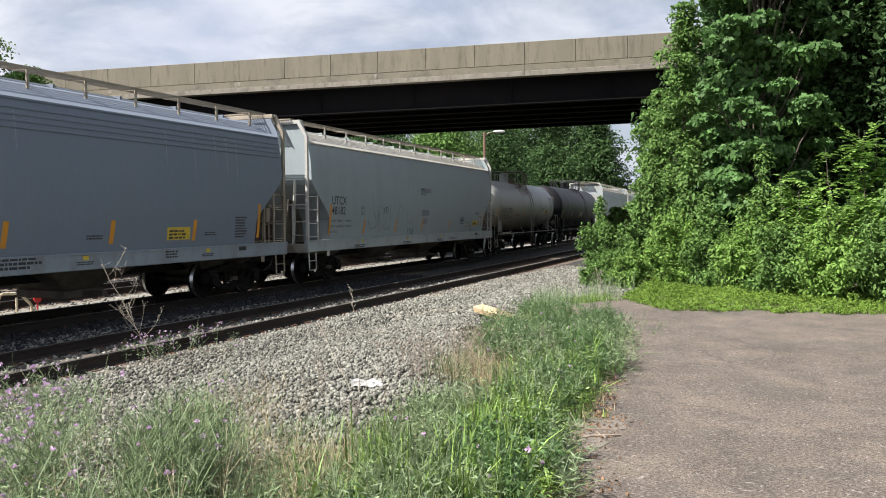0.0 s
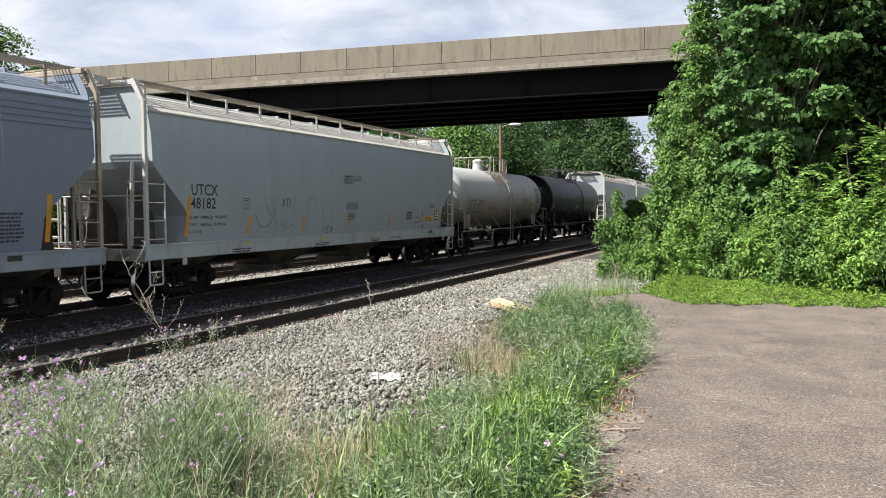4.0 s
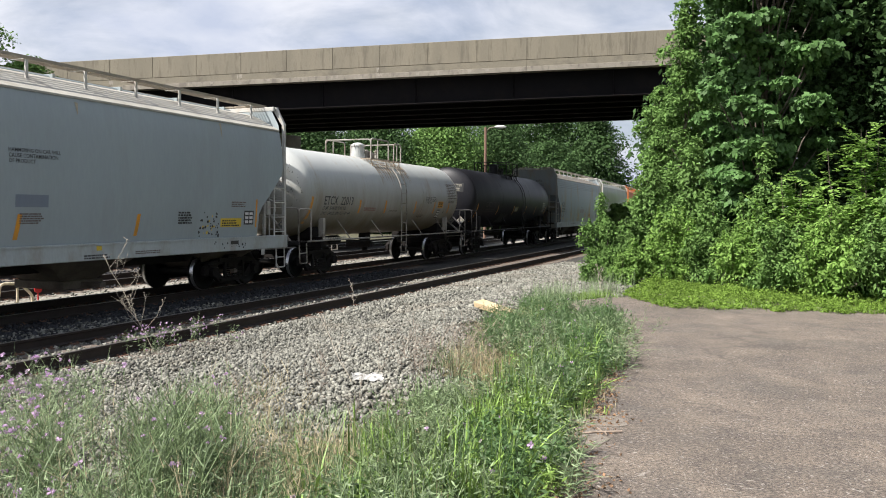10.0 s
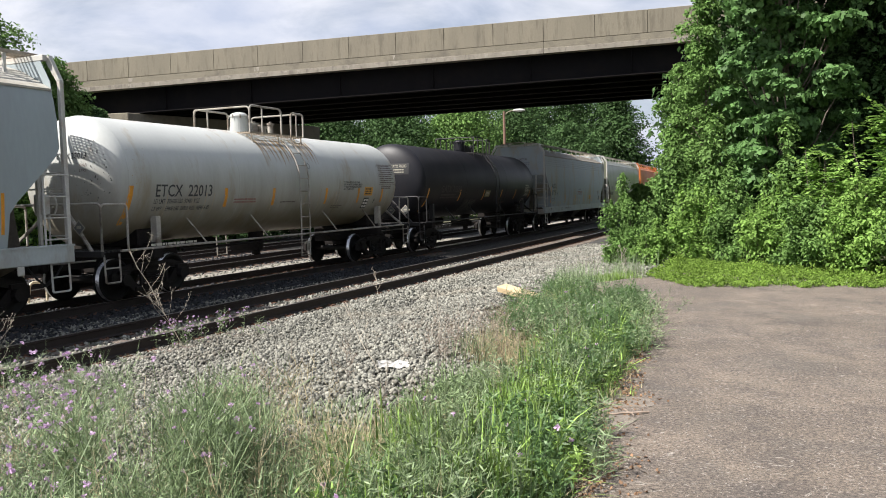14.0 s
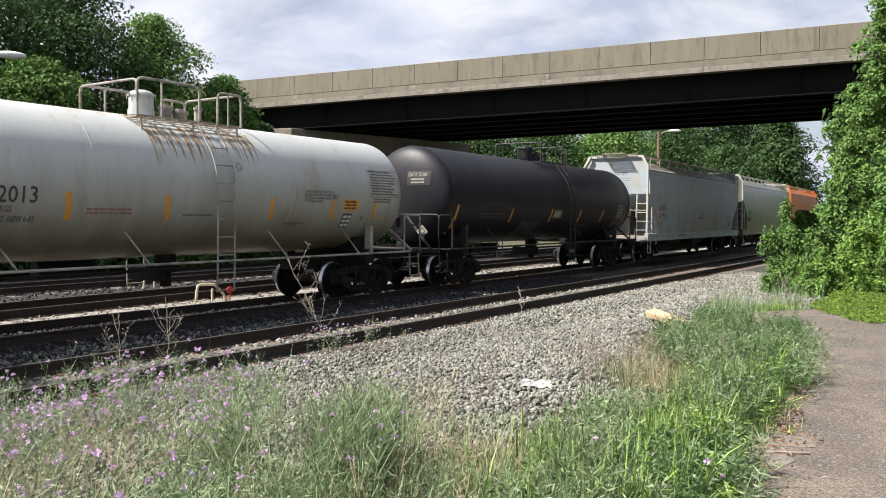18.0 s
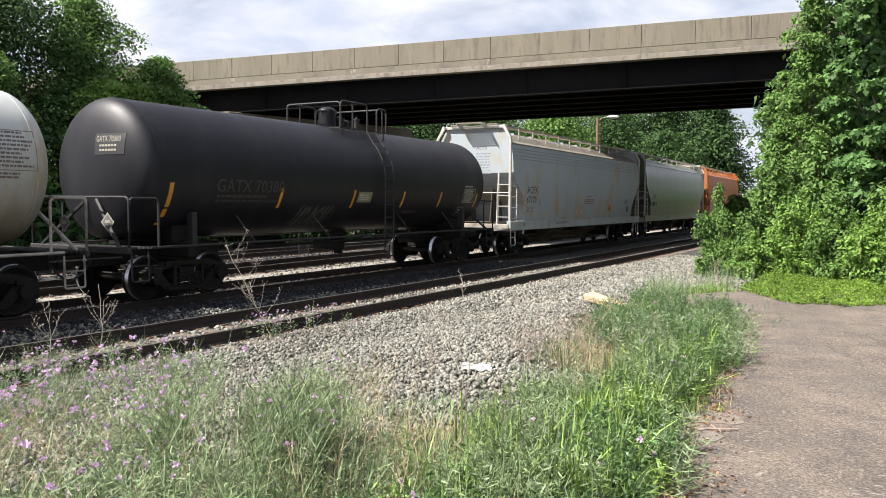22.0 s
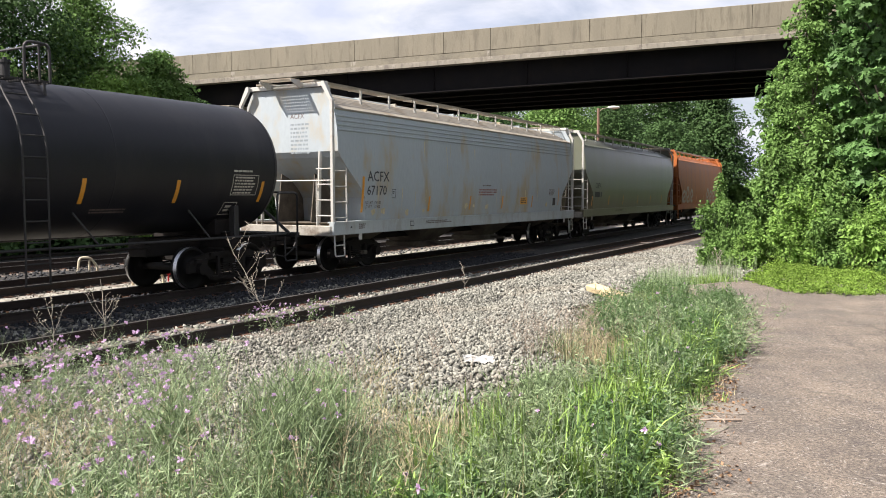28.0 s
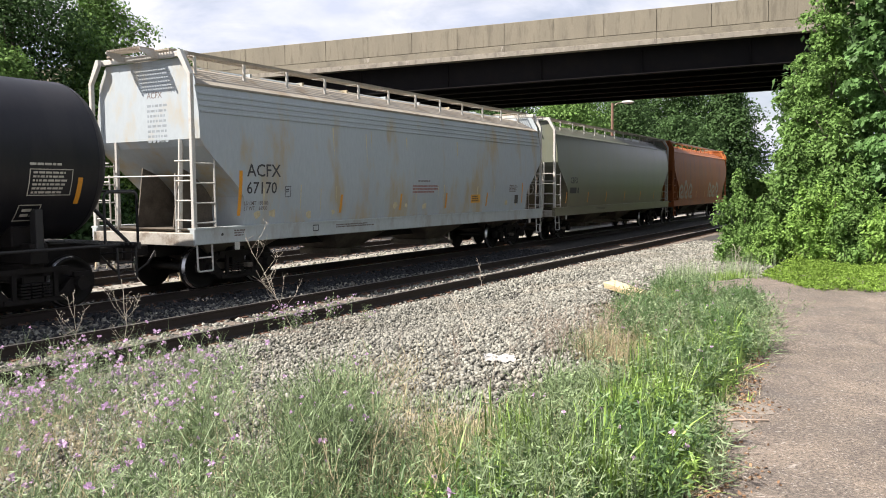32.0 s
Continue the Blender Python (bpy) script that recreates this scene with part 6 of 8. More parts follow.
# grey-green and orange hoppers
bare = {o_.name for o_ in cbfx.children}
side_text(cbfx, "CBFX", -6.56, 2.31, 0.26, STENCIL, hopper_skin, 0.9)
small_print(cbfx, -6.6, 1.9, 1.05, 1, 0.24, STENCIL, hopper_skin, 53)
stripes(cbfx, (-7.0, -4.6, -2.3, 0.3, 2.8, 5.2, 6.9), 1.5, 1.95, 0.08, hopper_skin, 0.1)
small_print(cbfx, -3.6, 1.22, 1.2, 2, 0.03, STENCIL_DIM, sill_skin, 54)
shift_marks(cbfx, bare, 0.0, 1.068)
bare = {o_.name for o_ in orng.children}
stripes(orng, (-6.8, -4.4, -2.0, 0.4, 2.8, 5.2), 1.5, 1.9, 0.08, hopper_skin, 0.0)
PALE_TAG = mat("pale_spray", (0.42, 0.33, 0.24), 0.6, scale=3, spread=0.2, fine=30, bump=0)
for y, q in ((-6.3, 0.0), (-5.2, 0.3), (-4.0, 0.1), (1.6, 0.2), (2.7, 0.0), (3.9, 0.25)):
    ribbon(orng, "graffiti_stroke", [(y, 1.50), (y - 0.12, 1.95), (y + 0.25, 2.25 + q), (y + 0.72, 2.1), (y + 0.66, 1.85), (y + 0.28, 1.80), (y + 0.30, 1.55), (y + 0.85, 1.52)], 0.20, PALE_TAG, hopper_skin)
shift_marks(orng, bare, 0.0, 1.088)

# ---- trees ----
def leaf_cloud(centres, radii, count, size, seed, squash=0.8, hang=0.35, lobed=False):
    """Leaf quads in uneven clumps: arrays of corners and faces."""
    g = np.random.default_rng(seed)
    centres, radii = np.asarray(centres, float), np.asarray(radii, float)
    w = radii ** 2
    idx = g.choice(len(centres), count, p=w / w.sum())
    d = g.normal(size=(count, 3))
    d /= np.linalg.norm(d, axis=1)[:, None]
    d[:, 2] = np.where(g.random(count) < 0.6, np.abs(d[:, 2]), d[:, 2])
    shell = g.random(count) < 0.7
    rr = radii[idx] * np.where(shell, 0.78 + 0.34 * g.random(count) ** 1.5, 0.25 + 0.6 * g.random(count))
    p = centres[idx] + d * rr[:, None] * np.array([1, 1, squash])
    nrm = d * 0.55 + g.normal(size=(count, 3)) * (0.75 if lobed else 0.5) + np.array([0, 0, 0.5])
    nrm /= np.linalg.norm(nrm, axis=1)[:, None]
    t = np.cross(nrm, g.normal(size=(count, 3)))
    t /= np.linalg.norm(t, axis=1)[:, None]
    s = np.cross(nrm, t)
    L = size * (0.6 + 0.8 * g.random(count))[:, None]
    Wd = L * 0.62
    droop = np.array([0, 0, -1]) * L * hang * g.random((count, 1))
    if lobed:
        up, Wd = nrm * L * 0.08, L * 0.95
        half = ((-0.12, 0.50), (0.02, 0.22), (0.28, 0.36))
        ring = [p - t * L * 0.45] + [p + t * L * a + s * Wd * b + up for a, b in half] + [p + t * L * 0.58 + droop] + [p + t * L * a - s * Wd * b + up for a, b in half[::-1]]
        return np.stack(ring, 1).reshape(-1, 3), np.arange(count * 8).reshape(-1, 8)
    v = np.stack([p - t * L * 0.5, p + s * Wd * 0.5 + nrm * L * 0.06, p + t * L * 0.5 + droop, p - s * Wd * 0.5 + nrm * L * 0.06], 1)
    f = np.arange(count * 4).reshape(-1, 4)
    return v.reshape(-1, 3), f


def limb(b, a, c, r0, r1, wob, g, n=6, sides=7):
    a, c = Vector(a), Vector(c)
    pts = []
    for k in range(n + 1):
        s = k / n
        p = a.lerp(c, s) + Vector((g.uniform(-1, 1), g.uniform(-1, 1), g.uniform(-0.4, 0.4))) * wob * math.sin(math.pi * s)
        pts.append((p, r0 + (r1 - r0) * s))
    rings = []
    for p, r in pts:
        rings.append([b.verts.new(p + Vector((r * math.cos(2 * math.pi * k / sides), r * math.sin(2 * math.pi * k / sides), 0))) for k in range(sides)])
    for u, w in zip(rings, rings[1:]):
        for k in range(sides):
            b.faces.new((u[k], u[(k + 1) % sides], w[(k + 1) % sides], w[k]))
    b.faces.new(rings[-1])
    return [p for p, _ in pts]


def tree(name, label, x, y, height, spread, leaf, leaves, size, seed, base=0.25, trunk_r=0.2, clumps=26, z0=None, category="tree", group="", squash=0.8, lean=(0, 0), lobed=False, fill=1.0):
    g = random.Random(seed)
    z = float(ground_z(x, y)) if z0 is None else z0
    t = thing(name, label, category, group, at=pose(x, y, z))
    b = bm_of()
    top = (lean[0], lean[1], height * 0.9)
    limb(b, (0, 0, -0.1), top, trunk_r, trunk_r * 0.2, 0.15, g, 8, 9)
    cs, rs = [], []
    for k in range(clumps):
        s = base + (1 - base) * (k + g.random()) / clumps
        prof = math.sin(math.pi * min(1, 0.18 + 0.80 * (s - base) / (1 - base))) ** 0.7
        a = g.uniform(0, 2 * math.pi)
        rad = spread * prof * g.uniform(0.15, 0.72)
        c_ = Vector((lean[0] * s + rad * math.cos(a), lean[1] * s + rad * math.sin(a), height * s))
        cs.append(c_)
        rs.append(spread * g.uniform(0.22, 0.38) * (0.6 + 0.5 * prof) * fill)
        if k % 2 == 0:
            st = Vector((lean[0] * s * 0.8, lean[1] * s * 0.8, height * max(0.1, s - 0.18)))
            limb(b, st, c_, trunk_r * 0.35 * (1.1 - s), 0.015, 0.12, g, 4, 5)
    part("trunk", b, BARK, t)
    v, f = leaf_cloud(cs, rs, leaves, size, seed, squash, 0.35, lobed)
    me = mesh_np("crown", v, f, leaf)
    o = new("crown", me)
    o.parent = t
    return t


def shoot_leaves(stems, count, size, seed, scatter, narrow=0.5):
    """Leaves along leaning shoots, thinner towards the tips, so that the outline stays ragged."""
    g = np.random.default_rng(seed)
    A, B = np.array([q[0] for q in stems], float), np.array([q[1] for q in stems], float)
    ln = np.linalg.norm(B - A, axis=1)
    k = g.choice(len(stems), count, p=ln / ln.sum())
    f = 0.12 + 0.90 * g.random(count) ** 0.85
    d = g.normal(size=(count, 3))
    d /= np.linalg.norm(d, axis=1)[:, None]
    rad = scatter * (1.05 - 0.62 * f) * (0.30 + 0.85 * g.random(count))
    c = A[k] + (B[k] - A[k]) * f[:, None]
    p = c + d * (rad * (0.7 + 0.6 * np.sin(k * 5.3 + f * 17)))[:, None]
    nrm = d * 0.45 + g.normal(size=(count, 3)) * 0.45 + np.array([0, 0, 0.6])
    nrm /= np.linalg.norm(nrm, axis=1)[:, None]
    t = d * 0.8 + g.normal(size=(count, 3)) * 0.5 + np.array([0, 0, 0.15])
    t = t - nrm * (t * nrm).sum(1)[:, None]
    t /= np.linalg.norm(t, axis=1)[:, None]
    w = np.cross(nrm, t)
    L = size * (0.55 + 0.9 * g.random(count))[:, None]
    v = np.stack([p - t * L * 0.5, p + w * L * narrow * 0.5 + nrm * L * 0.07, p + t * L * 0.5 - np.array([0, 0, 1]) * L * 0.2, p - w * L * narrow * 0.5 + nrm * L * 0.07], 1)
    return v.reshape(-1, 3), np.arange(count * 4).reshape(-1, 4)


def frond_leaves(stems, count, length, seed, pairs=8):
    """Feathered leaves: pairs of narrow leaflets along arching stalks at the shoots' ends."""
    g = np.random.default_rng(seed)
    A, B = np.array([q[0] for q in stems], float), np.array([q[1] for q in stems], float)
    k = g.integers(0, len(stems), count)
    f = 0.35 + 0.65 * g.random(count) ** 0.7
    base = A[k] + (B[k] - A[k]) * f[:, None]
    a = g.uniform(0, 2 * np.pi, count)
    out = np.stack([np.cos(a), np.sin(a), g.normal(0.25, 0.45, count)], 1)
    L = length * (0.6 + 0.6 * g.random(count))
    vs = []
    for q in range(pairs):
        u = 0.18 + 0.82 * q / (pairs - 1)
        c = base + out * (L * u)[:, None] + np.array([0, 0, 1]) * (L * (0.55 * u - 0.75 * u * u))[:, None]
        ll = L * 0.30 * (1.05 - 0.65 * abs(u - 0.4))
        for sgn in (-1, 1):
            sd = np.stack([-np.sin(a), np.cos(a), np.zeros(count)], 1) * sgn
            e = sd * 0.85 + out * 0.45 + np.array([0, 0, -0.22]) + g.normal(size=(count, 3)) * 0.10
            w = np.cross(e, np.array([0, 0, 1.0]) + g.normal(size=(count, 3)) * 0.3)
            w /= np.linalg.norm(w, axis=1)[:, None]
            e, w = e * ll[:, None], w * (ll * 0.24)[:, None]
            vs.append(np.stack([c, c + e * 0.45 + w, c + e, c + e * 0.45 - w], 1))
    v = np.concatenate(vs, 0)
    return v.reshape(-1, 3), np.arange(len(v) * 4).reshape(-1, 4)


def bush(label, x, y, height, width, leaf, leaves, size, seed, shoots=9, fronds=0, upright=0.5, narrow=0.5):
    g = random.Random(seed)
    t = thing("bush", label, "bush", "bushes round the lot", at=pose(x, y, float(ground_z(x, y))))
    stems = []
    for k in range(shoots):
        b = bm_of()
        a = 2 * math.pi * (k + g.random()) / shoots
        r = width * (k % 4 + 0.7 * g.random()) / 3.0
        h = height * (1.05 - upright * (r / width) ** 1.5) * g.uniform(0.62, 1.0)
        foot, tip = Vector((r * 0.35 * math.cos(a), r * 0.35 * math.sin(a), -0.02)), Vector((r * math.cos(a), r * math.sin(a), h))
        limb(b, foot, tip, 0.018, 0.005, 0.06, g, 4, 5)
        stems.append((foot, tip))
        for q in range(4):
            f = g.uniform(0.15, 0.85)
            p0 = foot.lerp(tip, f)
            e = p0 + Vector((g.uniform(-1, 1), g.uniform(-1, 1), g.uniform(0.2, 1.0))) * width * 0.62 * (1.2 - f)
            limb(b, p0, e, 0.007, 0.003, 0.02, g, 2, 4)
            stems.append((p0, e))
        part("stem", b, BARK, t)
    v, f = (frond_leaves(stems, fronds, size, seed) if fronds else shoot_leaves(stems, int(leaves * 1.35), size, seed, width * 0.40, narrow))
    o = new("foliage", mesh_np("foliage", v, f, leaf))
    o.parent = t
    return t

# at the lot: one tall large-leaved tree, a dark one behind, bushes in front
tree("sycamore", "tall large-leaved green tree at the end of the lot", -1.80, 22.1, 12.6, 2.25, LEAF_BROAD, 50000, 0.165, 11, 0.10, 0.13, 230, squash=0.5, fill=0.54, lobed=True)
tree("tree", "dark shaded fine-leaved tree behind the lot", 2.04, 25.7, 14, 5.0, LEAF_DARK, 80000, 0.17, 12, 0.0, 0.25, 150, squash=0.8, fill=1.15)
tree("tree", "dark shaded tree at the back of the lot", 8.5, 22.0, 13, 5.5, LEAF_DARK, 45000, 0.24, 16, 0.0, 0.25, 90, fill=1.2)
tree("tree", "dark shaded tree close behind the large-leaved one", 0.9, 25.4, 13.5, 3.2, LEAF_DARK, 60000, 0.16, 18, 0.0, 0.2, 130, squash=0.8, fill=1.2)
tree("young_tree", "slender fine-leaved tree beside the bridge pier", -5.68, 27.3, 5.95, 1.0, LEAF_MID, 8500, 0.115, 17, 0.38, 0.06, 60, squash=0.8, lean=(0.35, 0))
tree("young_tree", "fine-leaved tree before the bridge pier", -4.35, 26.0, 8.2, 1.2, LEAF_MID, 14000, 0.12, 19, 0.05, 0.08, 80, squash=0.8)
for k, (x, y, h, w, lf, n, sz, up) in enumerate((
        (-5.75, 21.58, 2.35, 0.80, LEAF_MID, 13000, 0.075, 0.75), (-5.09, 21.31, 1.6, 0.7, LEAF_MID, 7600, 0.075, 0.5), (-4.45, 21.62, 2.86, 0.9, LEAF_MID, 8000, 0.10, 0.6),
        (-4.53, 19.88, 1.26, 0.63, LEAF_BRIGHT, 4200, 0.08, 0.5), (-3.54, 19.79, 2.07, 0.85, LEAF_YELLOW, 7000, 0.085, 0.4), (-2.67, 19.24, 2.12, 0.74, LEAF_MID, 7000, 0.085, 0.6),
        (-1.86, 18.87, 2.13, 0.8, LEAF_YELLOW, 6500, 0.085, 0.4), (-1.06, 18.07, 1.81, 0.85, LEAF_MID, 6500, 0.085, 0.5), (-0.16, 17.41, 2.03, 0.85, LEAF_YELLOW, 6500, 0.09, 0.4),
        (0.85, 17.31, 2.25, 1.02, LEAF_MID, 9500, 0.085, 0.4), (1.92, 17.12, 2.33, 1.06, LEAF_MID, 9500, 0.09, 0.4), (3.1, 16.7, 2.6, 1.25, LEAF_MID, 10000, 0.10, 0.4), (4.8, 17.2, 2.91, 1.56, LEAF_MID, 9000, 0.12, 0.4),
        (-3.37, 21.1, 3.51, 1.07, LEAF_MID, 7500, 0.12, 0.6), (-1.64, 20.43, 3.12, 1.07, LEAF_MID, 7500, 0.12, 0.6), (1.44, 19.29, 3.23, 1.4, LEAF_MID, 7500, 0.14, 0.5))):
    bush(("upright green bush beside the tracks" if k < 4 else "leafy green bush at the end of the lot"), x, y, h, w, lf, n, sz, 70 + k, 10, 0, up)
# Unseen trees behind the sycamore, added to hold back sky light.
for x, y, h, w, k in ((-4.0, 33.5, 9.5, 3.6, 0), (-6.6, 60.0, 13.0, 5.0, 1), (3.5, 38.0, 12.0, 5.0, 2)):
    tree("tree", "unseen dark tree added beside the bridge to block sky light", x, y, h, w, LEAF_DARK, 14000, 0.26, 120 + k, 0.0, 0.2, 60, fill=1.25)
# sumac with long feathered leaves, against the dark trees
for k, (x, y, h, w, n) in enumerate(((-0.79, 19.17, 2.78, 0.96, 190), (0.39, 18.8, 3.75, 1.28, 300), (1.78, 18.37, 3.86, 1.29, 300), (3.1, 17.9, 3.72, 1.24, 240))):
    bush("bright yellow-green sumac with feathered drooping leaves", x, y, h, w, LEAF_YELLOW, 0, 0.50, 90 + k, 11, int(n * 1.9), 0.5)
# woods beyond the bridge
far = [(-35.8, 129.6, 17.5, 7.2), (-43.8, 131.7, 20.4, 9.2), (-53.9, 133.8, 21.3, 9.1), (-64.9, 131.9, 20.2, 9.6), (-75.8, 128, 20.1, 9.5), (-40.5, 121.3, 12.4, 6.7), (-87.7, 122.2, 20, 10), (-49.6, 123.4, 12.3, 7.2), (-59.6, 123.5, 13.2, 7.1)]
near_woods = [(-41.5, 85.8, 14.6, 6.6), (-48.4, 81.8, 15, 7), (-56.3, 78, 15, 7), (-64.3, 72.1, 14.9, 7.4), (-38.2, 94.1, 13.2, 5.6), (-44.2, 75.5, 8.1, 5.1), (-52.1, 69.6, 8, 5)]
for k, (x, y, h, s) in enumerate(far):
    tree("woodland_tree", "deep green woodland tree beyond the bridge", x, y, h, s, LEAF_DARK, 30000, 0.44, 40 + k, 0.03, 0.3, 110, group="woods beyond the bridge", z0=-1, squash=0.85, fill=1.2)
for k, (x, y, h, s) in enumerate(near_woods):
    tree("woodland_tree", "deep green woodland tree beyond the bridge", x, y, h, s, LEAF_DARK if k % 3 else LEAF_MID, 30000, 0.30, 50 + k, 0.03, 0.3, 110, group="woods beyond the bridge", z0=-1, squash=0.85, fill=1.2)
for k, (x, y, h, s) in enumerate(((-13.4, 64.8, 5.3, 2.8), (-10.2, 58.6, 4.3, 2.6), (-15.9, 83.7, 6.4, 3.4), (-11.3, 46.0, 2.8, 1.5), (-19.0, 104.6, 7.5, 4.3))):
    tree("trackside_bush", "green trackside bush beyond the bridge", x, y, h, s, LEAF_MID, 4500, 0.30, 56 + k, 0.03, 0.06, 24, category="bush", group="bushes beyond the bridge", z0=-0.8)
# trees behind the tracks, left of the bridge
for k, (x, y, h, s, lf) in enumerate(((-35.6, 23, 12, 3.6, LEAF_MID), (-35.2, 18.6, 13.4, 5, LEAF_DARK), (-37.4, 12.8, 14.9, 6, LEAF_DARK), (-40.4, 19.1, 13.9, 5.4, LEAF_DARK), (-35.5, 7.6, 12.9, 5.5, LEAF_MID), (-42.8, 6.9, 15.8, 6.9, LEAF_DARK), (-34.2, 26.0, 9.4, 2.6, LEAF_MID), (-32.5, 21.8, 7.5, 2.9, LEAF_YELLOW), (-32.6, 15.7, 8.4, 3.4, LEAF_MID), (-34.0, 28.0, 7.2, 2, LEAF_DARK), (-41.6, 14, 15.9, 6, LEAF_DARK), (-33.9, 24.1, 7.7, 2.6, LEAF_YELLOW))):
    tree("trackside_tree", "feathery green tree behind the tracks", x, y, h, s, lf, 44000, 0.165, 60 + k, 0.04, 0.2, 120, group="trees behind the tracks", z0=-0.9, squash=0.65, fill=1.12)

for k, (y, h) in enumerate(((9.0, 2.6), (14.0, 3.0), (19.5, 2.4), (25.0, 3.2), (31.0, 2.8), (37.0, 3.4), (44.0, 3.0))):
    tree("trackside_bush", "dark green undergrowth behind the yard tracks", -30.5 + float(bend_x(y)), y, h, 3.4, LEAF_DARK, 7000, 0.26, 160 + k, 0.0, 0.05, 40, category="bush", group="bushes behind the yard", z0=-0.8, fill=1.2)

# ---- weeds and grass ----
def blades(n, xy, length, width, seed, lean=0.45, curl=0.5, turn=None, tall=None):
    """Curved grass blades, three quads each."""
    g = np.random.default_rng(seed)
    x, y = xy
    z = ground_z(x, y) - 0.01
    base = np.stack([x, y, z], 1)
    a = g.uniform(0, 2 * np.pi, n) if turn is None else turn + g.normal(0, 0.6, n)
    L = length * (0.45 + 0.75 * g.random(n)) * (1 if tall is None else tall)
    out = np.stack([np.cos(a), np.sin(a), np.zeros(n)], 1)
    side = np.stack([-np.sin(a), np.cos(a), np.zeros(n)], 1)
    ln = lean * g.random(n) ** 1.2
    vs = []
    for s, wd in ((0, 1.0), (0.4, 0.85), (0.75, 0.55), (1.0, 0.12)):
        c = base + np.array([0, 0, 1]) * (L * s * (1 - 0.35 * ln * s * curl * 2))[:, None] + out * (L * ln * (s * 0.5 + curl * s * s))[:, None]
        w = (width * (0.7 + 0.6 * g.random(n)) if s == 0 else w0)
        w0 = w
        vs.append(c - side * (w * wd)[:, None] / 2)
        vs.append(c + side * (w * wd)[:, None] / 2)
    v = np.stack(vs, 1)
    q = np.array([[0, 1, 3, 2], [2, 3, 5, 4], [4, 5, 7, 6]])
    f = q[None] + (np.arange(n) * 8)[:, None, None]
    return v.reshape(-1, 3), f.reshape(-1, 4)


def verge(n, y0, y1, seed, left=0.0, right=0.0, power=1.0):
    """Places on the strip between ballast and asphalt."""
    g = np.random.default_rng(seed)
    y = g.uniform(y0, y1, n)
    a, b = bed_edge(y) + bend_x(y) - left, lot_edge(y) + right
    x = a + (b - a) * g.random(n) ** power + g.normal(0, 0.10, n)
    return x, y


def clumped(xy, seed, scale=0.9, keep=0.5):
    """Thins places into patches."""
    x, y = xy
    v = rough_np(x / scale, y / scale, seed) + 0.5 * rough_np(x * 2.3 / scale, y * 2.3 / scale, seed + 5)
    ok = v > np.quantile(v, 1 - keep)
    return x[ok], y[ok]


def in_sight(xy, spots=((-4.53, 7.46, 0.32, 1.6), (-5.82, 14.18, 0.55, 2.2))):
    """Keeps the ground clear before the sheet and the plank."""
    x, y = xy
    ok = np.ones(len(x), bool)
    for sx, sy, half, depth in spots:
        d = math.hypot(sx, sy)
        along, across = (x * sx + y * sy) / d - d, (x * sy - y * sx) / d
        ok &= ~((np.abs(across) < half) & (along > -depth) & (along < 0.35))
    return x[ok], y[ok]


def grass(name, label, xy, length, width, material, seed, **kw):
    xy = in_sight(xy)
    v, f = blades(len(xy[0]), xy, length, width, seed, **kw)
    return tagged(new(name, mesh_np(name, v, f, material)), label, "grass", kind="stuff")


def tufts(name, label, xy, per, reach, length, width, material, seed, lean=0.7, curl=0.7):
    """Grass in bunches: blades that fan out of common roots."""
    g = np.random.default_rng(seed)
    x, y = in_sight(xy)
    n = len(x)
    k = np.repeat(np.arange(n), per)
    own = 0.55 + 0.75 * g.random(n)
    a = g.uniform(0, 2 * np.pi, n * per)
    r = reach * g.random(n * per) ** 0.7 * own[k]
    at = (x[k] + r * np.cos(a), y[k] + r * np.sin(a))
    v, f = blades(n * per, at, length, width, seed + 1, lean, curl, a, own[k])
    return tagged(new(name, mesh_np(name, v, f, material)), label, "grass", kind="stuff")


# thatch first: bleached flattened litter that shows between the bunches
grass("dead_thatch", "bleached flattened dead grass under the weeds", verge(14000, 3.6, 14.1, 6, -0.5, -0.02), 0.17, 0.005, GRASS_DRY, 5, lean=2.6, curl=0.3)
grass("verge_grass", "short green grass on the verge", clumped(verge(26000, 2.1, 13.9, 2, -0.9, -0.10, 0.7), 6, 0.9, 0.40), 0.14, 0.008, GRASS_GREEN, 2, lean=0.9)
tufts("deep_tufts", "bunches of darker green grass on the verge", clumped(verge(1080, 2.5, 13.8, 61, -0.9, -0.2, 0.8), 31, 1.0, 0.36), 22, 0.12, 0.30, 0.013, GRASS_DEEP, 62, 0.9, 0.8)
tufts("grass_tufts", "bunches of fresh green grass on the verge", clumped(verge(970, 2.5, 13.8, 1, -1.0, -0.2, 0.8), 3, 0.9, 0.34), 22, 0.10, 0.31, 0.012, GRASS_GREEN, 1, 0.9, 0.8)
tufts("broad_tufts", "broad-bladed bright grass bunches near the asphalt", clumped(verge(360, 3.2, 10.4, 4, -1.3, -0.35), 9, 0.6, 0.30), 24, 0.10, 0.34, 0.016, GRASS_GREEN, 3, 1.1, 0.9)
tufts("weedy_tufts", "grey-green weedy grass bunches", clumped(verge(970, 2.4, 14.1, 5, -0.3, -0.3), 12, 1.1, 0.30), 20, 0.12, 0.32, 0.008, GRASS_PALE, 4, 0.8, 0.6)
tufts("dry_tufts", "straw-coloured dry grass bunches", clumped(verge(860, 2.4, 14.2, 16, -0.3, -0.45), 21, 0.9, 0.32), 20, 0.10, 0.30, 0.006, GRASS_DRY, 15, 0.9, 0.6)
g_ = np.random.default_rng(8)
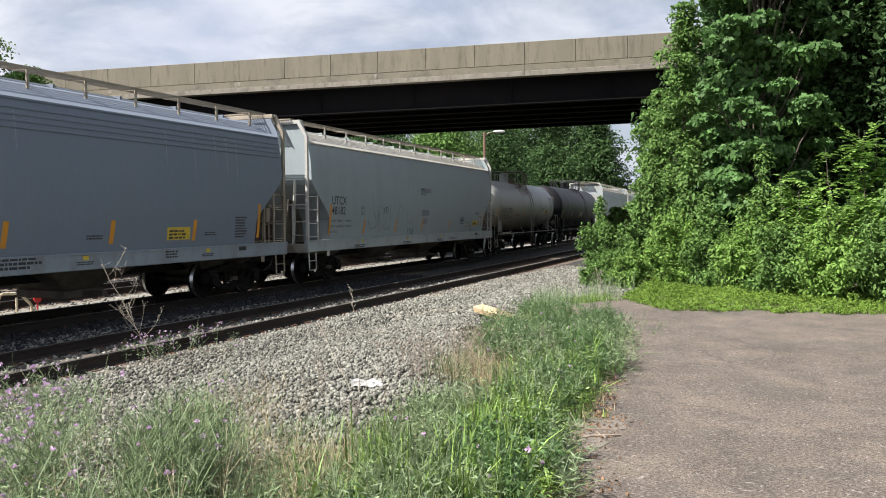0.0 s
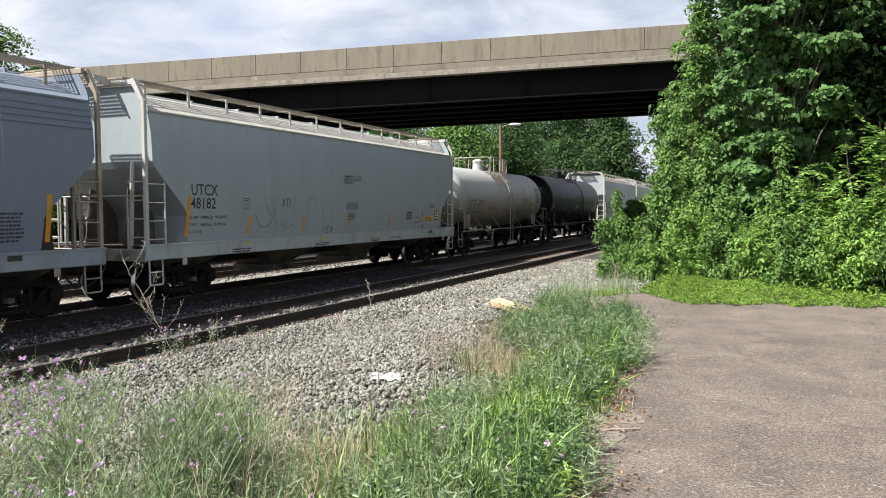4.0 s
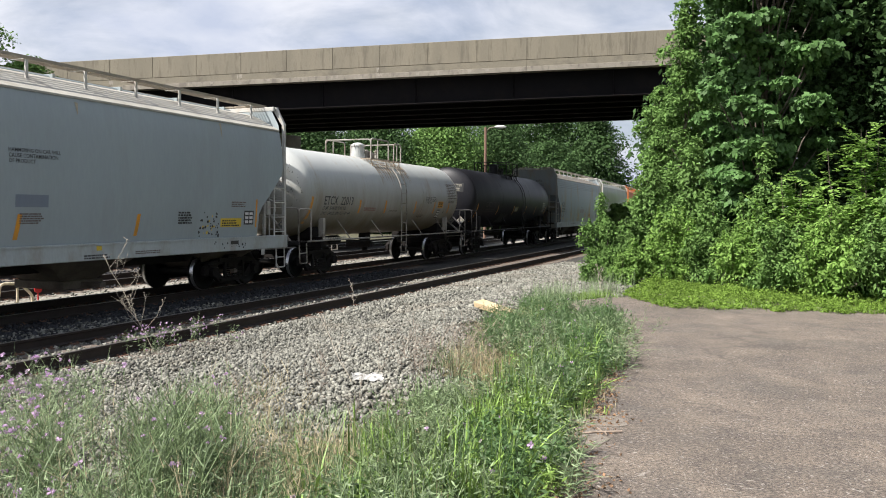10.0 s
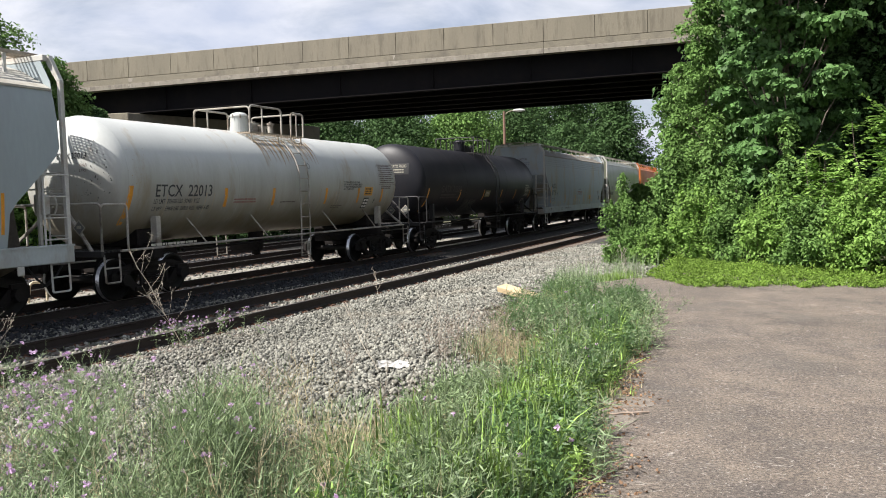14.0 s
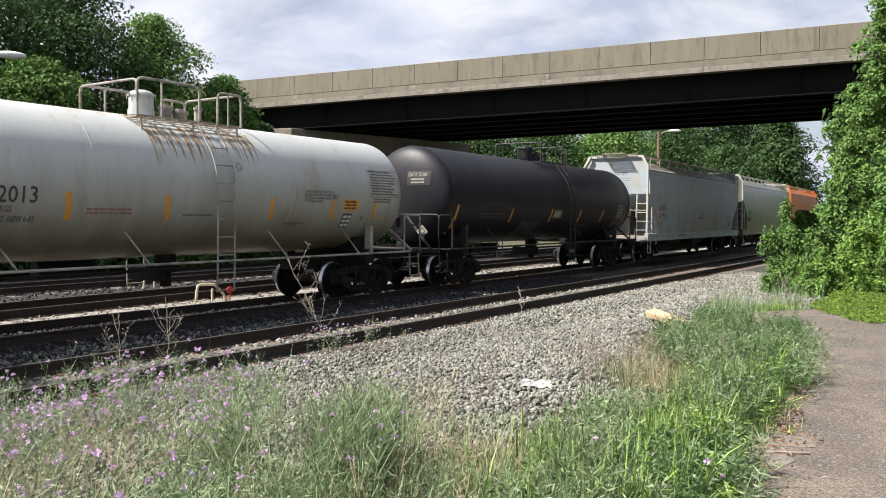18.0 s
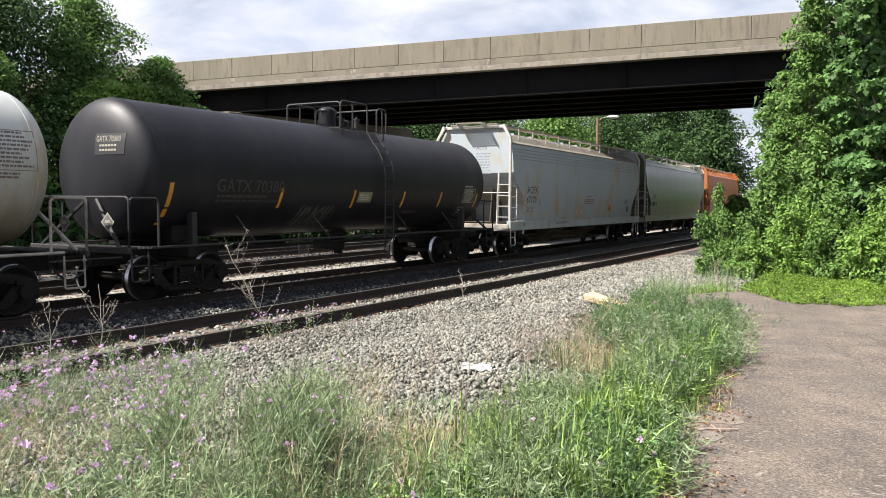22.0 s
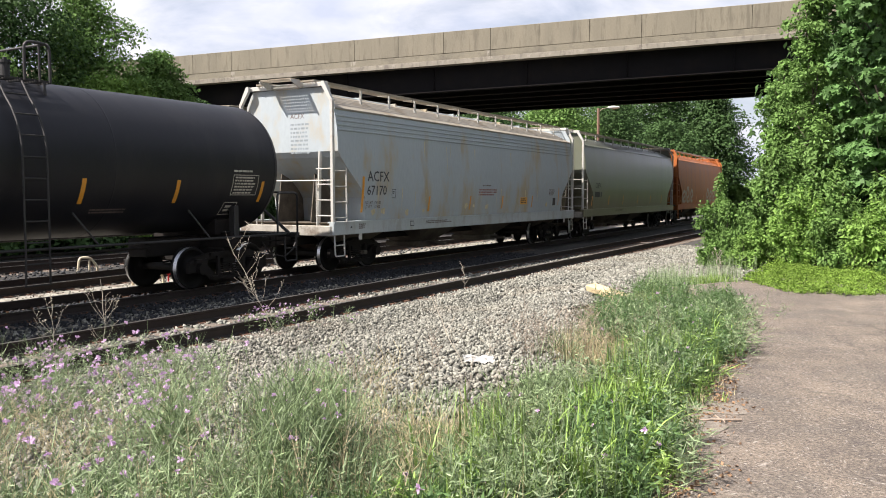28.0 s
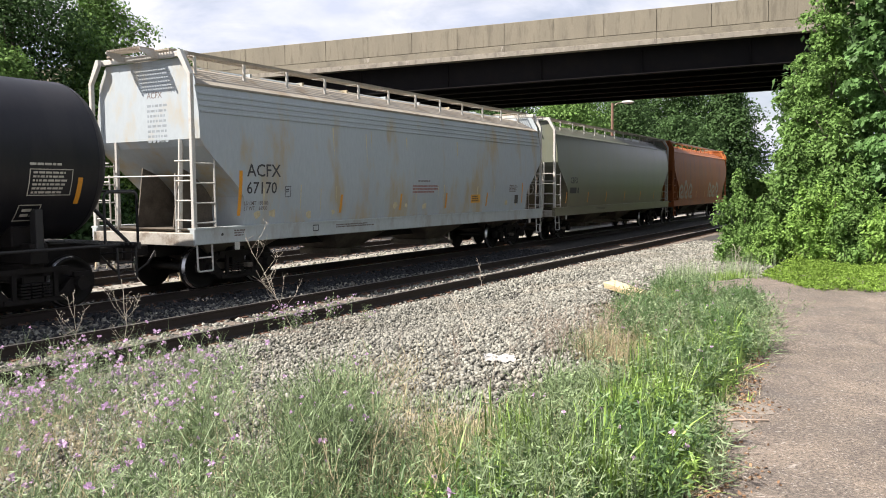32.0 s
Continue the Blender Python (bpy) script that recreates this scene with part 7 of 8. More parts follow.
grass("gravel_tuft", "sparse grass tufts growing through the ballast", (np.concatenate([g_.normal(-5.14, 0.22, 500), g_.normal(-4.76, 0.25, 500), g_.normal(-4.59, 0.3, 400)]), np.concatenate([g_.normal(15.21, 0.25, 500), g_.normal(14.57, 0.25, 500), g_.normal(17.16, 0.25, 400)])), 0.55, 0.006, GRASS_PALE, 6)
grass("gravel_tuft", "bright grass tuft beside the timber", (g_.normal(-4.66, 0.35, 1300), g_.normal(16.14, 0.2, 1300)), 0.24, 0.010, GRASS_GREEN, 7)


def wiry(n, xy, height, seed, branch=5, leaf=0.035, stem=0.0032, fat=0.085):
    """Thin branching weed stems with small narrow leaves; returns stems, leaves and the tips."""
    g = np.random.default_rng(seed)
    x, y = xy
    sv, sf, lv, lf, tips = [], [], [], [], []
    k = 0

    def strip(p, q, w):
        nonlocal k
        d = q - p
        s = np.cross(d, g.normal(size=3))
        s = s / (np.linalg.norm(s) + 1e-9) * w
        sv.extend((p - s, p + s, q + s * 0.6, q - s * 0.6))
        sf.append((k, k + 1, k + 2, k + 3))
        k += 4

    for i in range(n):
        p = np.array([x[i], y[i], float(ground_z(x[i], y[i]))])
        H = height * g.uniform(0.55, 1.15)
        d = np.array([g.normal(0, 0.22), g.normal(0, 0.22), 1.0])
        pts = [p]
        for s in range(4):
            d = d + np.array([g.normal(0, 0.12), g.normal(0, 0.12), 0])
            pts.append(pts[-1] + d / np.linalg.norm(d) * H / 4)
            strip(pts[-2], pts[-1], stem * (1 - 0.15 * s))
        tips.append(pts[-1])
        for b_ in range(branch):
            s = g.uniform(1.0, 3.8)
            a = pts[int(s)] + (pts[int(s) + 1] - pts[int(s)]) * (s % 1)
            bd = np.array([g.normal(0, 0.6), g.normal(0, 0.6), g.uniform(0.5, 1.2)])
            e = a + bd / np.linalg.norm(bd) * H * g.uniform(0.14, 0.34)
            strip(a, e, stem * 0.7)
            tips.append(e)
        for l_ in range(branch * 3):
            s = g.uniform(0.0, 3.9)
            a = pts[int(s)] + (pts[int(s) + 1] - pts[int(s)]) * (s % 1) + g.normal(0, 0.03, 3)
            ld = np.array([g.normal(), g.normal(), g.uniform(-0.2, 0.9)])
            ld = ld / np.linalg.norm(ld) * leaf * g.uniform(0.8, 2.2)
            sd = np.cross(ld, g.normal(size=3))
            sd = sd / (np.linalg.norm(sd) + 1e-9) * leaf * fat
            m = len(lv)
            lv.extend((a, a + ld * 0.5 + sd, a + ld, a + ld * 0.5 - sd))
            lf.append((m, m + 1, m + 2, m + 3))
    return (np.array(sv), np.array(sf)), (np.array(lv), np.array(lf)), np.array(tips)


def weed_patch(name, label, xy, height, seed, material, **kw):
    st, lv, tips = wiry(len(xy[0]), xy, height, seed, **kw)
    v = np.concatenate([st[0], lv[0]])
    f = np.concatenate([st[1], lv[1] + len(st[0])])
    tagged(new(name, mesh_np(name, v, f, material)), label, "weeds", kind="stuff")
    return tips


def flower_heads(name, label, at, seed, size=0.014):
    """Small ragged purple heads, ten petals each."""
    g = np.random.default_rng(seed)
    n, k = len(at), 10
    d = g.normal(size=(n, k, 3)) + np.array([0, 0, 0.6])
    d /= np.linalg.norm(d, axis=2)[:, :, None]
    s = np.cross(d, g.normal(size=(n, k, 3)))
    s /= np.linalg.norm(s, axis=2)[:, :, None]
    L = size * (0.7 + 0.7 * g.random((n, 1, 1)))
    c = at[:, None, :]
    v = np.stack([c + 0 * d, c + d * L * 0.6 + s * L * 0.32, c + d * L, c + d * L * 0.6 - s * L * 0.32], 2)
    f = np.arange(n * k * 4).reshape(-1, 4)
    return tagged(new(name, mesh_np(name, v.reshape(-1, 3), f, PURPLE)), label, "flowers", kind="stuff")


g_ = np.random.default_rng(31)


def field(n, seed, x0, x1, y0, y1):
    q = np.random.default_rng(seed)
    return q.uniform(x0, x1, n), q.uniform(y0, y1, n)


def fan(n, seed, a0, a1, r0, r1):
    """Places between two bearings west of north, in degrees, at r0 to r1 metres."""
    q = np.random.default_rng(seed)
    a, r = np.radians(q.uniform(a0, a1, n)), np.sqrt(q.uniform(r0 * r0, r1 * r1, n))
    return -r * np.sin(a), r * np.cos(a)


def bearing(p):
    return np.degrees(np.arctan2(-p[:, 0], p[:, 1]))


# knapweed in front of the ballast: in flower at the near end, green bushy clumps before the bare ballast
kn = clumped(fan(2300, 32, 49, 80, 3.6, 9.4), 4, 0.75, 0.36)
tips = weed_patch("knapweed", "grey-green spotted knapweed in flower", kn, 0.56, 33, GRASS_PALE, branch=9, leaf=0.036, stem=0.0034, fat=0.10)
flower_heads("knapweed_flowers", "small pink-purple knapweed flower heads", tips[g_.random(len(tips)) < np.interp(bearing(tips), [49, 53, 60, 80], [0.1, 0.8, 1.0, 1.0]) * np.interp(np.hypot(tips[:, 0], tips[:, 1]), [4, 6.5, 9], [0.03, 0.07, 0.15])], 34, 0.026)
kn = in_sight(clumped(fan(1250, 81, 41, 54, 3.8, 5.9), 5, 0.62, 0.34))
tips = weed_patch("knapweed", "tall bushy green knapweed before the ballast", kn, 0.66, 82, WEED_GREEN, branch=13, leaf=0.029, stem=0.0029, fat=0.085)
flower_heads("knapweed_flowers", "few pink knapweed flower heads among green stems", tips[g_.random(len(tips)) < 0.012], 83, 0.017)
kn = in_sight(clumped(fan(560, 84, 24, 39, 4.2, 5.8), 8, 0.6, 0.3))
weed_patch("knapweed", "wiry green weeds standing in the grass", kn, 0.42, 85, WEED_GREEN, branch=12, leaf=0.029, stem=0.0029, fat=0.085)
tufts("shade_tufts", "dark green undergrowth below the knapweed", clumped(fan(800, 86, 34, 62, 3.6, 5.8), 5, 0.62, 0.42), 18, 0.13, 0.24, 0.006, GRASS_DEEP, 87, 0.9, 0.7)
for k, (a, r) in enumerate(((20.5, 7.0), (18.8, 7.9), (22.5, 6.3), (29.0, 5.0), (27.2, 4.7), (33.5, 5.2), (15.5, 9.3), (24.0, 4.9))):
    q_ = np.random.default_rng(200 + k)
    x_, y_ = -r * math.sin(radians(a)), r * math.cos(radians(a))
    tufts("broad_clump", "tall clump of broad bright grass blades", (q_.normal(x_, 0.22, 9), q_.normal(y_, 0.24, 9)), 22, 0.10, 0.40, 0.018, GRASS_GREEN, 210 + k, 1.0, 0.9)
tufts("dry_clump", "matted straw-coloured grass among the green", clumped(fan(150, 88, 26, 40, 4.3, 5.9), 11, 0.5, 0.6), 24, 0.12, 0.30, 0.006, GRASS_DRY, 89, 1.3, 0.7)
tufts("low_tufts", "low grass thinning out onto the ballast", clumped(fan(420, 91, 30, 43, 4.4, 7.2), 19, 0.5, 0.45), 16, 0.10, 0.19, 0.008, GRASS_PALE, 92, 0.9, 0.7)
ds = clumped(fan(1100, 63, 36, 78, 3.8, 7.6), 17, 0.8, 0.6)
weed_patch("dry_stems", "bleached dry stems among the knapweed", ds, 0.55, 64, GRASS_DRY, branch=5, leaf=0.02, stem=0.0022)
kn2 = clumped(field(420, 35, -9.7, -7.0, 3.0, 6.6), 7, 0.8, 0.6)
tips = weed_patch("knapweed", "sparse knapweed at the ballast's edge", kn2, 0.62, 36, GRASS_PALE, branch=7)
flower_heads("knapweed_flowers", "pink-purple knapweed flower heads by the rail", tips[g_.random(len(tips)) < 0.075], 37, 0.032)
wd = in_sight(clumped(verge(1500, 3.6, 14.0, 38, -0.6, -0.2), 14, 0.9, 0.34))
tips = weed_patch("verge_weeds", "tangled green weeds on the verge", wd, 0.40, 39, WEED_GREEN, branch=9, leaf=0.040, fat=0.13)
flower_heads("verge_flowers", "scattered lilac flower heads on the verge", tips[g_.random(len(tips)) < 0.008], 40, 0.016)
fw = in_sight(clumped(verge(1150, 8.9, 14.0, 65, -0.6, -0.1), 24, 0.7, 0.6))
weed_patch("verge_weeds", "bushy green weeds at the far end of the verge", fw, 0.42, 66, GRASS_DEEP, branch=8, leaf=0.06)
rd = in_sight((g_.normal(-4.0, 0.5, 80), g_.normal(7.9, 1.1, 80)))
weed_patch("dry_weeds", "reddish dry weeds beside the ballast", rd, 0.55, 41, mat("reddish_dry_stem", (0.33, 0.27, 0.215), 0.8, scale=3, fine=30, bump=0, island=0.25, trans=0.2), branch=9, leaf=0.03)
wr = (np.concatenate([g_.normal(-9.85, 0.16, 22), g_.normal(-9.66, 0.25, 12), g_.normal(-9.5, 0.2, 26)]), np.concatenate([g_.normal(9.47, 0.22, 22), g_.normal(10.65, 0.2, 12), g_.normal(5.66, 0.4, 26)]))
tips = weed_patch("rail_weeds", "green weeds in flower against the rail", wr, 0.45, 42, GRASS_PALE, branch=6, leaf=0.05)
flower_heads("rail_flowers", "purple flower heads against the rail", tips[g_.random(len(tips)) < 0.35], 43, 0.022)

# small-leaved weeds between the grass bunches and along the asphalt
lw = in_sight(clumped(verge(1100, 2.8, 9.2, 71, -1.2, -0.12, 0.8), 37, 0.6, 0.40))
weed_patch("leafy_weeds", "low bright-leaved weeds among the grass", lw, 0.27, 72, GRASS_GREEN, branch=10, leaf=0.032, fat=0.22)
lw = in_sight(clumped(verge(2000, 2.6, 12.5, 73, -1.1, -0.08, 0.6), 41, 0.6, 0.36))
tips = weed_patch("leafy_weeds", "bushy deep green small-leaved weeds along the asphalt", lw, 0.33, 74, GRASS_DEEP, branch=10, leaf=0.034, fat=0.26)
flower_heads("verge_flowers", "few lilac flower heads along the asphalt", tips[g_.random(len(tips)) < 0.009], 75, 0.022)
lw = in_sight(clumped(verge(1100, 3.2, 11.4, 76, -0.7, -0.35), 43, 0.9, 0.32))
weed_patch("feathery_weeds", "feathery grey-green weeds on the verge", lw, 0.40, 77, GRASS_PALE, branch=11, leaf=0.042, stem=0.0032, fat=0.12)

# weeds that lean out over the asphalt
ov = (np.concatenate([g_.normal(-2.17, 0.10, 26), g_.normal(-1.67, 0.06, 9), g_.normal(-2.64, 0.14, 26), g_.normal(-1.41, 0.05, 8)]), np.concatenate([g_.normal(8.98, 0.35, 26), g_.normal(5.37, 0.10, 9), g_.normal(10.76, 0.5, 26), g_.normal(4.72, 0.08, 8)]))
weed_patch("edge_weeds", "dark green weeds leaning out over the asphalt", ov, 0.42, 46, GRASS_PALE, branch=9, leaf=0.05)

# bright low cover at the end of the lot
cg = np.random.default_rng(44)
n = 26000
cx = cg.uniform(-3.95, 6.5, n)
front = 0.35 * rough_np(cx * 1.3, cx * 0.7, 4) + 0.2 * rough_np(cx * 4.1, cx, 8) + np.interp(cx, [-3.95, -3.5, -2.74, -1.37, 0.06, 7], [16.56, 15.76, 15.04, 15.13, 15.48, 16.1])
cy = front + cg.random(n) ** 1.15 * 3.6
top = 0.01 + 0.13 * np.clip((cy - front) / 1.6, 0, 1) ** 0.7 + 0.10 * np.abs(rough_np(cx * 2.1, cy * 2.1, 3)) + 0.14 * (rough_np(cx * 4.3, cy * 3.7, 9) > 0.55)
cz = cg.random(n) ** 0.4 * top
cc = np.stack([cx, cy, cz], 1)
v, f = leaf_cloud(cc, np.full(n, 0.035), 88000, 0.040, 45, 0.7, 0.2)
tagged(new("ground_cover", mesh_np("ground_cover", v, f, COVER)), "bright yellow-green creeping ground cover", "ground cover", kind="stuff")


xy_ = (cx[::4] + cg.normal(0, 0.08, len(cx[::4])), cy[::4] + cg.normal(-0.08, 0.1, len(cx[::4])))
grass("cover_grass", "fine bright grass among the creeping cover", xy_, 0.17, 0.010, GRASS_GREEN, 47, lean=0.9)


# tall bleached dead stalks
def dead_weed(label, x, y, height, lean, seed, twigs=11, r=0.011):
    g = random.Random(seed)
    t = thing("dead_weed", label, "weed", "dead weeds", at=pose(x, y, float(ground_z(x, y)) + 0.02))
    b = bm_of()
    pts = [Vector((0, 0, 0))]
    for k in range(6):
        pts.append(Vector((lean[0] * (k + 1) / 6 + g.uniform(-0.02, 0.02), lean[1] * (k + 1) / 6 + g.uniform(-0.02, 0.02), height * (k + 1) / 6)))
    pipe(b, pts, r * 0.7, 5)
    part("stem", b, DEAD_STEM, t)
    for k in range(twigs):
        s = g.uniform(1.2, 5.6)
        a = pts[int(s)].lerp(pts[int(s) + 1], s % 1)
        ang = g.uniform(0, 2 * math.pi)
        L = height * g.uniform(0.18, 0.42)
        e = a + Vector((math.cos(ang) * L * 0.55, math.sin(ang) * L * 0.55, L * 0.8))
        b = bm_of()
        m = a.lerp(e, 0.5) + Vector((math.cos(ang), math.sin(ang), 0)) * L * 0.08
        pipe(b, [a, m, e], r * 0.36, 4)
        for q in range(3):
            p0 = m.lerp(e, g.uniform(0.1, 1.0))
            e2 = p0 + Vector((g.uniform(-1, 1), g.uniform(-1, 1), g.uniform(0.3, 1))) * L * 0.22
            pipe(b, [p0, e2], r * 0.26, 4)
            bmesh.ops.create_icosphere(b, subdivisions=1, radius=0.007, matrix=Matrix.Translation(e2))
        part("twig", b, DEAD_STEM, t)
    return t


dead_weed("tall bleached dead weed standing by the rail", -9.65, 9.47, 1.56, (-0.70, -0.35), 1, 16, 0.0065)
dead_weed("bleached dead weed leaning by the rail", -9.39, 6.23, 1.18, (-0.15, 0.05), 2, 9, 0.006)
dead_weed("small bleached dead weed by the rail", -9.24, 5.45, 0.98, (0.05, -0.05), 3, 9, 0.0055)
dead_weed("small dry weed stem in the ballast", -9.88, 15.75, 0.63, (-0.15, 0.05), 4, 7, 0.006)
dead_weed("brown dry sprig at the ballast's edge", -4.38, 16.5, 0.6, (-0.12, 0.05), 5, 10, 0.008)
dead_weed("dry weed stalk between gravel and grass", -4.56, 7.22, 0.74, (-0.5, 0.1), 6, 6, 0.006)

# ---- small things on the ground ----
def street_lamp(label, x, y, head_z, arm, ground):
    t = thing("street_lamp", label, "street lamp", "lamps", at=pose(x, y, 0))
    b = bm_of()
    rod(b, (0, 0, ground), (0, 0, head_z - 0.05), 0.13, 12, 0.10)
    part("pole", b, LAMP_POST, t)
    b = bm_of()
    pipe(b, [(0, 0, head_z - 0.35), (arm[0] * 0.4, arm[1] * 0.4, head_z - 0.08), (arm[0], arm[1], head_z)], 0.035, 8)
    part("arm", b, GALV, t)
    b = bm_of()
    bmesh.ops.create_uvsphere(b, u_segments=16, v_segments=8, radius=1.0, matrix=Matrix.LocRotScale((arm[0] * 1.35, arm[1] * 1.35, head_z), Euler((0, 0, math.atan2(arm[1], arm[0]))), (0.50, 0.20, 0.13)))
    part("lamp_head", b, LAMP_HEAD, t, smooth=True)


street_lamp("timber lamp post with a pale lamp head beyond the bridge", -26.0, 61.2, 8.55, (0.80, 0.37), -0.8)
street_lamp("timber lamp post with a pale lamp head behind the tracks", -28.62, 11.66, 6.95, (0.45, 0.75), -0.8)

# timber offcut on the ballast
b = bm_of()
box(b, -0.55, 0.55, -0.11, 0.11, -0.02, 0.09, 0.006)
tim = tagged(part("timber_plank", b, WOOD_PALE), "pale new timber plank lying at the ballast's edge", "plank")
tim.matrix_basis = pose(-5.82, 14.18, float(ground_z(-5.82, 14.18)) + 0.10, 10, 5, -34)

# crumpled white sheet
b = bm_of()
bmesh.ops.create_grid(b, x_segments=9, y_segments=6, size=0.5)
g = random.Random(3)
for v in b.verts:
    v.co.x *= 0.34
    v.co.y *= 0.20
    v.co.z = 0.02 + g.uniform(-0.012, 0.02)
sheet = tagged(part("paper_sheet", b, PAPER), "crumpled white paper lying on the ballast", "litter")
sheet.matrix_basis = pose(-4.53, 7.46, float(ground_z(-4.53, 7.46)) + 0.075, 9, 4, 38)

# forked stick on the asphalt
b = bm_of()
pipe(b, [(-0.15, -0.03, 0.010), (-0.05, 0.0, 0.016), (0.04, 0.0, 0.018), (0.16, 0.05, 0.012)], 0.008, 6)
pipe(b, [(0.0, 0.0, 0.02), (-0.03, 0.05, 0.035)], 0.005, 5)
pipe(b, [(0.02, 0.01, 0.02), (0.03, -0.06, 0.012)], 0.004, 5)
stick = tagged(part("stick", b, mat("bleached_twig_bark", (0.34, 0.27, 0.21), 0.9, scale=20, fine=80, bump=0.3)), "short forked brown stick on the asphalt", "stick")
stick.matrix_basis = pose(-1.61, 6.11, 0.0, 0, 0, 22)

b = bm_of()
rod(b, (0, 0, 0), (0, 0, 0.012), 0.016, 14)
cap = tagged(part("bottle_cap", b, mat("blue_plastic", (0.05, 0.12, 0.42), 0.4, scale=8, fine=50, bump=0)), "small blue plastic bottle cap on the asphalt", "litter")
cap.matrix_basis = pose(-1.62, 5.26, 0.004, 12, 0, 0)
# brown leaf litter along the crumbling edge
lg = np.random.default_rng(50)
n = 1500
ly = lg.uniform(4.1, 9.2, n)
lx = lot_edge(ly) + np.abs(lg.normal(0, 0.14, n)) * np.interp(ly, [4.3, 5.9, 8.6], [1.3, 1.2, 0.6])
v, f = leaf_cloud(np.stack([lx, ly, np.full(n, 0.006)], 1), np.full(n, 0.004), n, 0.030, 51, 0.1, 0.0)
tagged(new("leaf_litter", mesh_np("leaf_litter", v, f, mat("brown_leaf_litter", (0.25, 0.150, 0.085), 0.85, scale=3, fine=30, bump=0, island=0.4))), "brown leaf litter along the asphalt's edge", "leaf litter", kind="stuff")


# loose chips on the asphalt
cg2 = np.random.default_rng(52)
n = 2600
cy2 = 3.6 + 9.5 * cg2.random(n) ** 1.4
cx2 = lot_edge(cy2) + 0.05 + cg2.random(n) ** 1.7 * 7.5
tagged(new("loose_chips", scatter_mesh("loose_chips", OCT_V, OCT_F, np.stack([cx2, cy2, np.full(n, 0.003)], 1), cg2.uniform(0.002, 0.006, n), cg2, SLAB)), "loose pale stone chips scattered over the asphalt", "gravel", kind="stuff")

# bent guard frames and a red target beside the diverging track
def guard_frame(label, x, y, w, h, turn, red):
    t = thing("switch_guard", label, "track signal", "switch guards", at=pose(x, y, float(ground_z(x, y)) + 0.02, 0, 0, turn))
    b = bm_of()
    pipe(b, rounded([(-w / 2, 0, 0), (-w / 2 + 0.06, 0, h), (w * 0.15, 0, h * 0.96), (w / 2, 0, h * 0.35), (w / 2, 0, 0)], 0.12), 0.035, 8)
    part("frame", b, CREAM, t)
    b = bm_of()
    rod(b, (0.05, 0, 0), (0.05, 0, h * 0.75), 0.03, 8)
    part("lever", b, CREAM, t)
    if red:
        b = bm_of()
        rod(b, (w / 2 + 0.14, -0.02, h * 0.62), (w / 2 + 0.14, 0.02, h * 0.62), 0.09, 14)
        rod(b, (w / 2 + 0.14, 0, 0), (w / 2 + 0.14, 0, h * 0.6), 0.02, 8)
        part("target", b, RED, t, "round red target")


guard_frame("bent cream guard frame with a red switch target", -17.60, 12.90, 0.8, 0.50, 78, True)
guard_frame("bent cream guard frame by the yard track", -22.01, 14.06, 0.55, 0.45, 70, False)

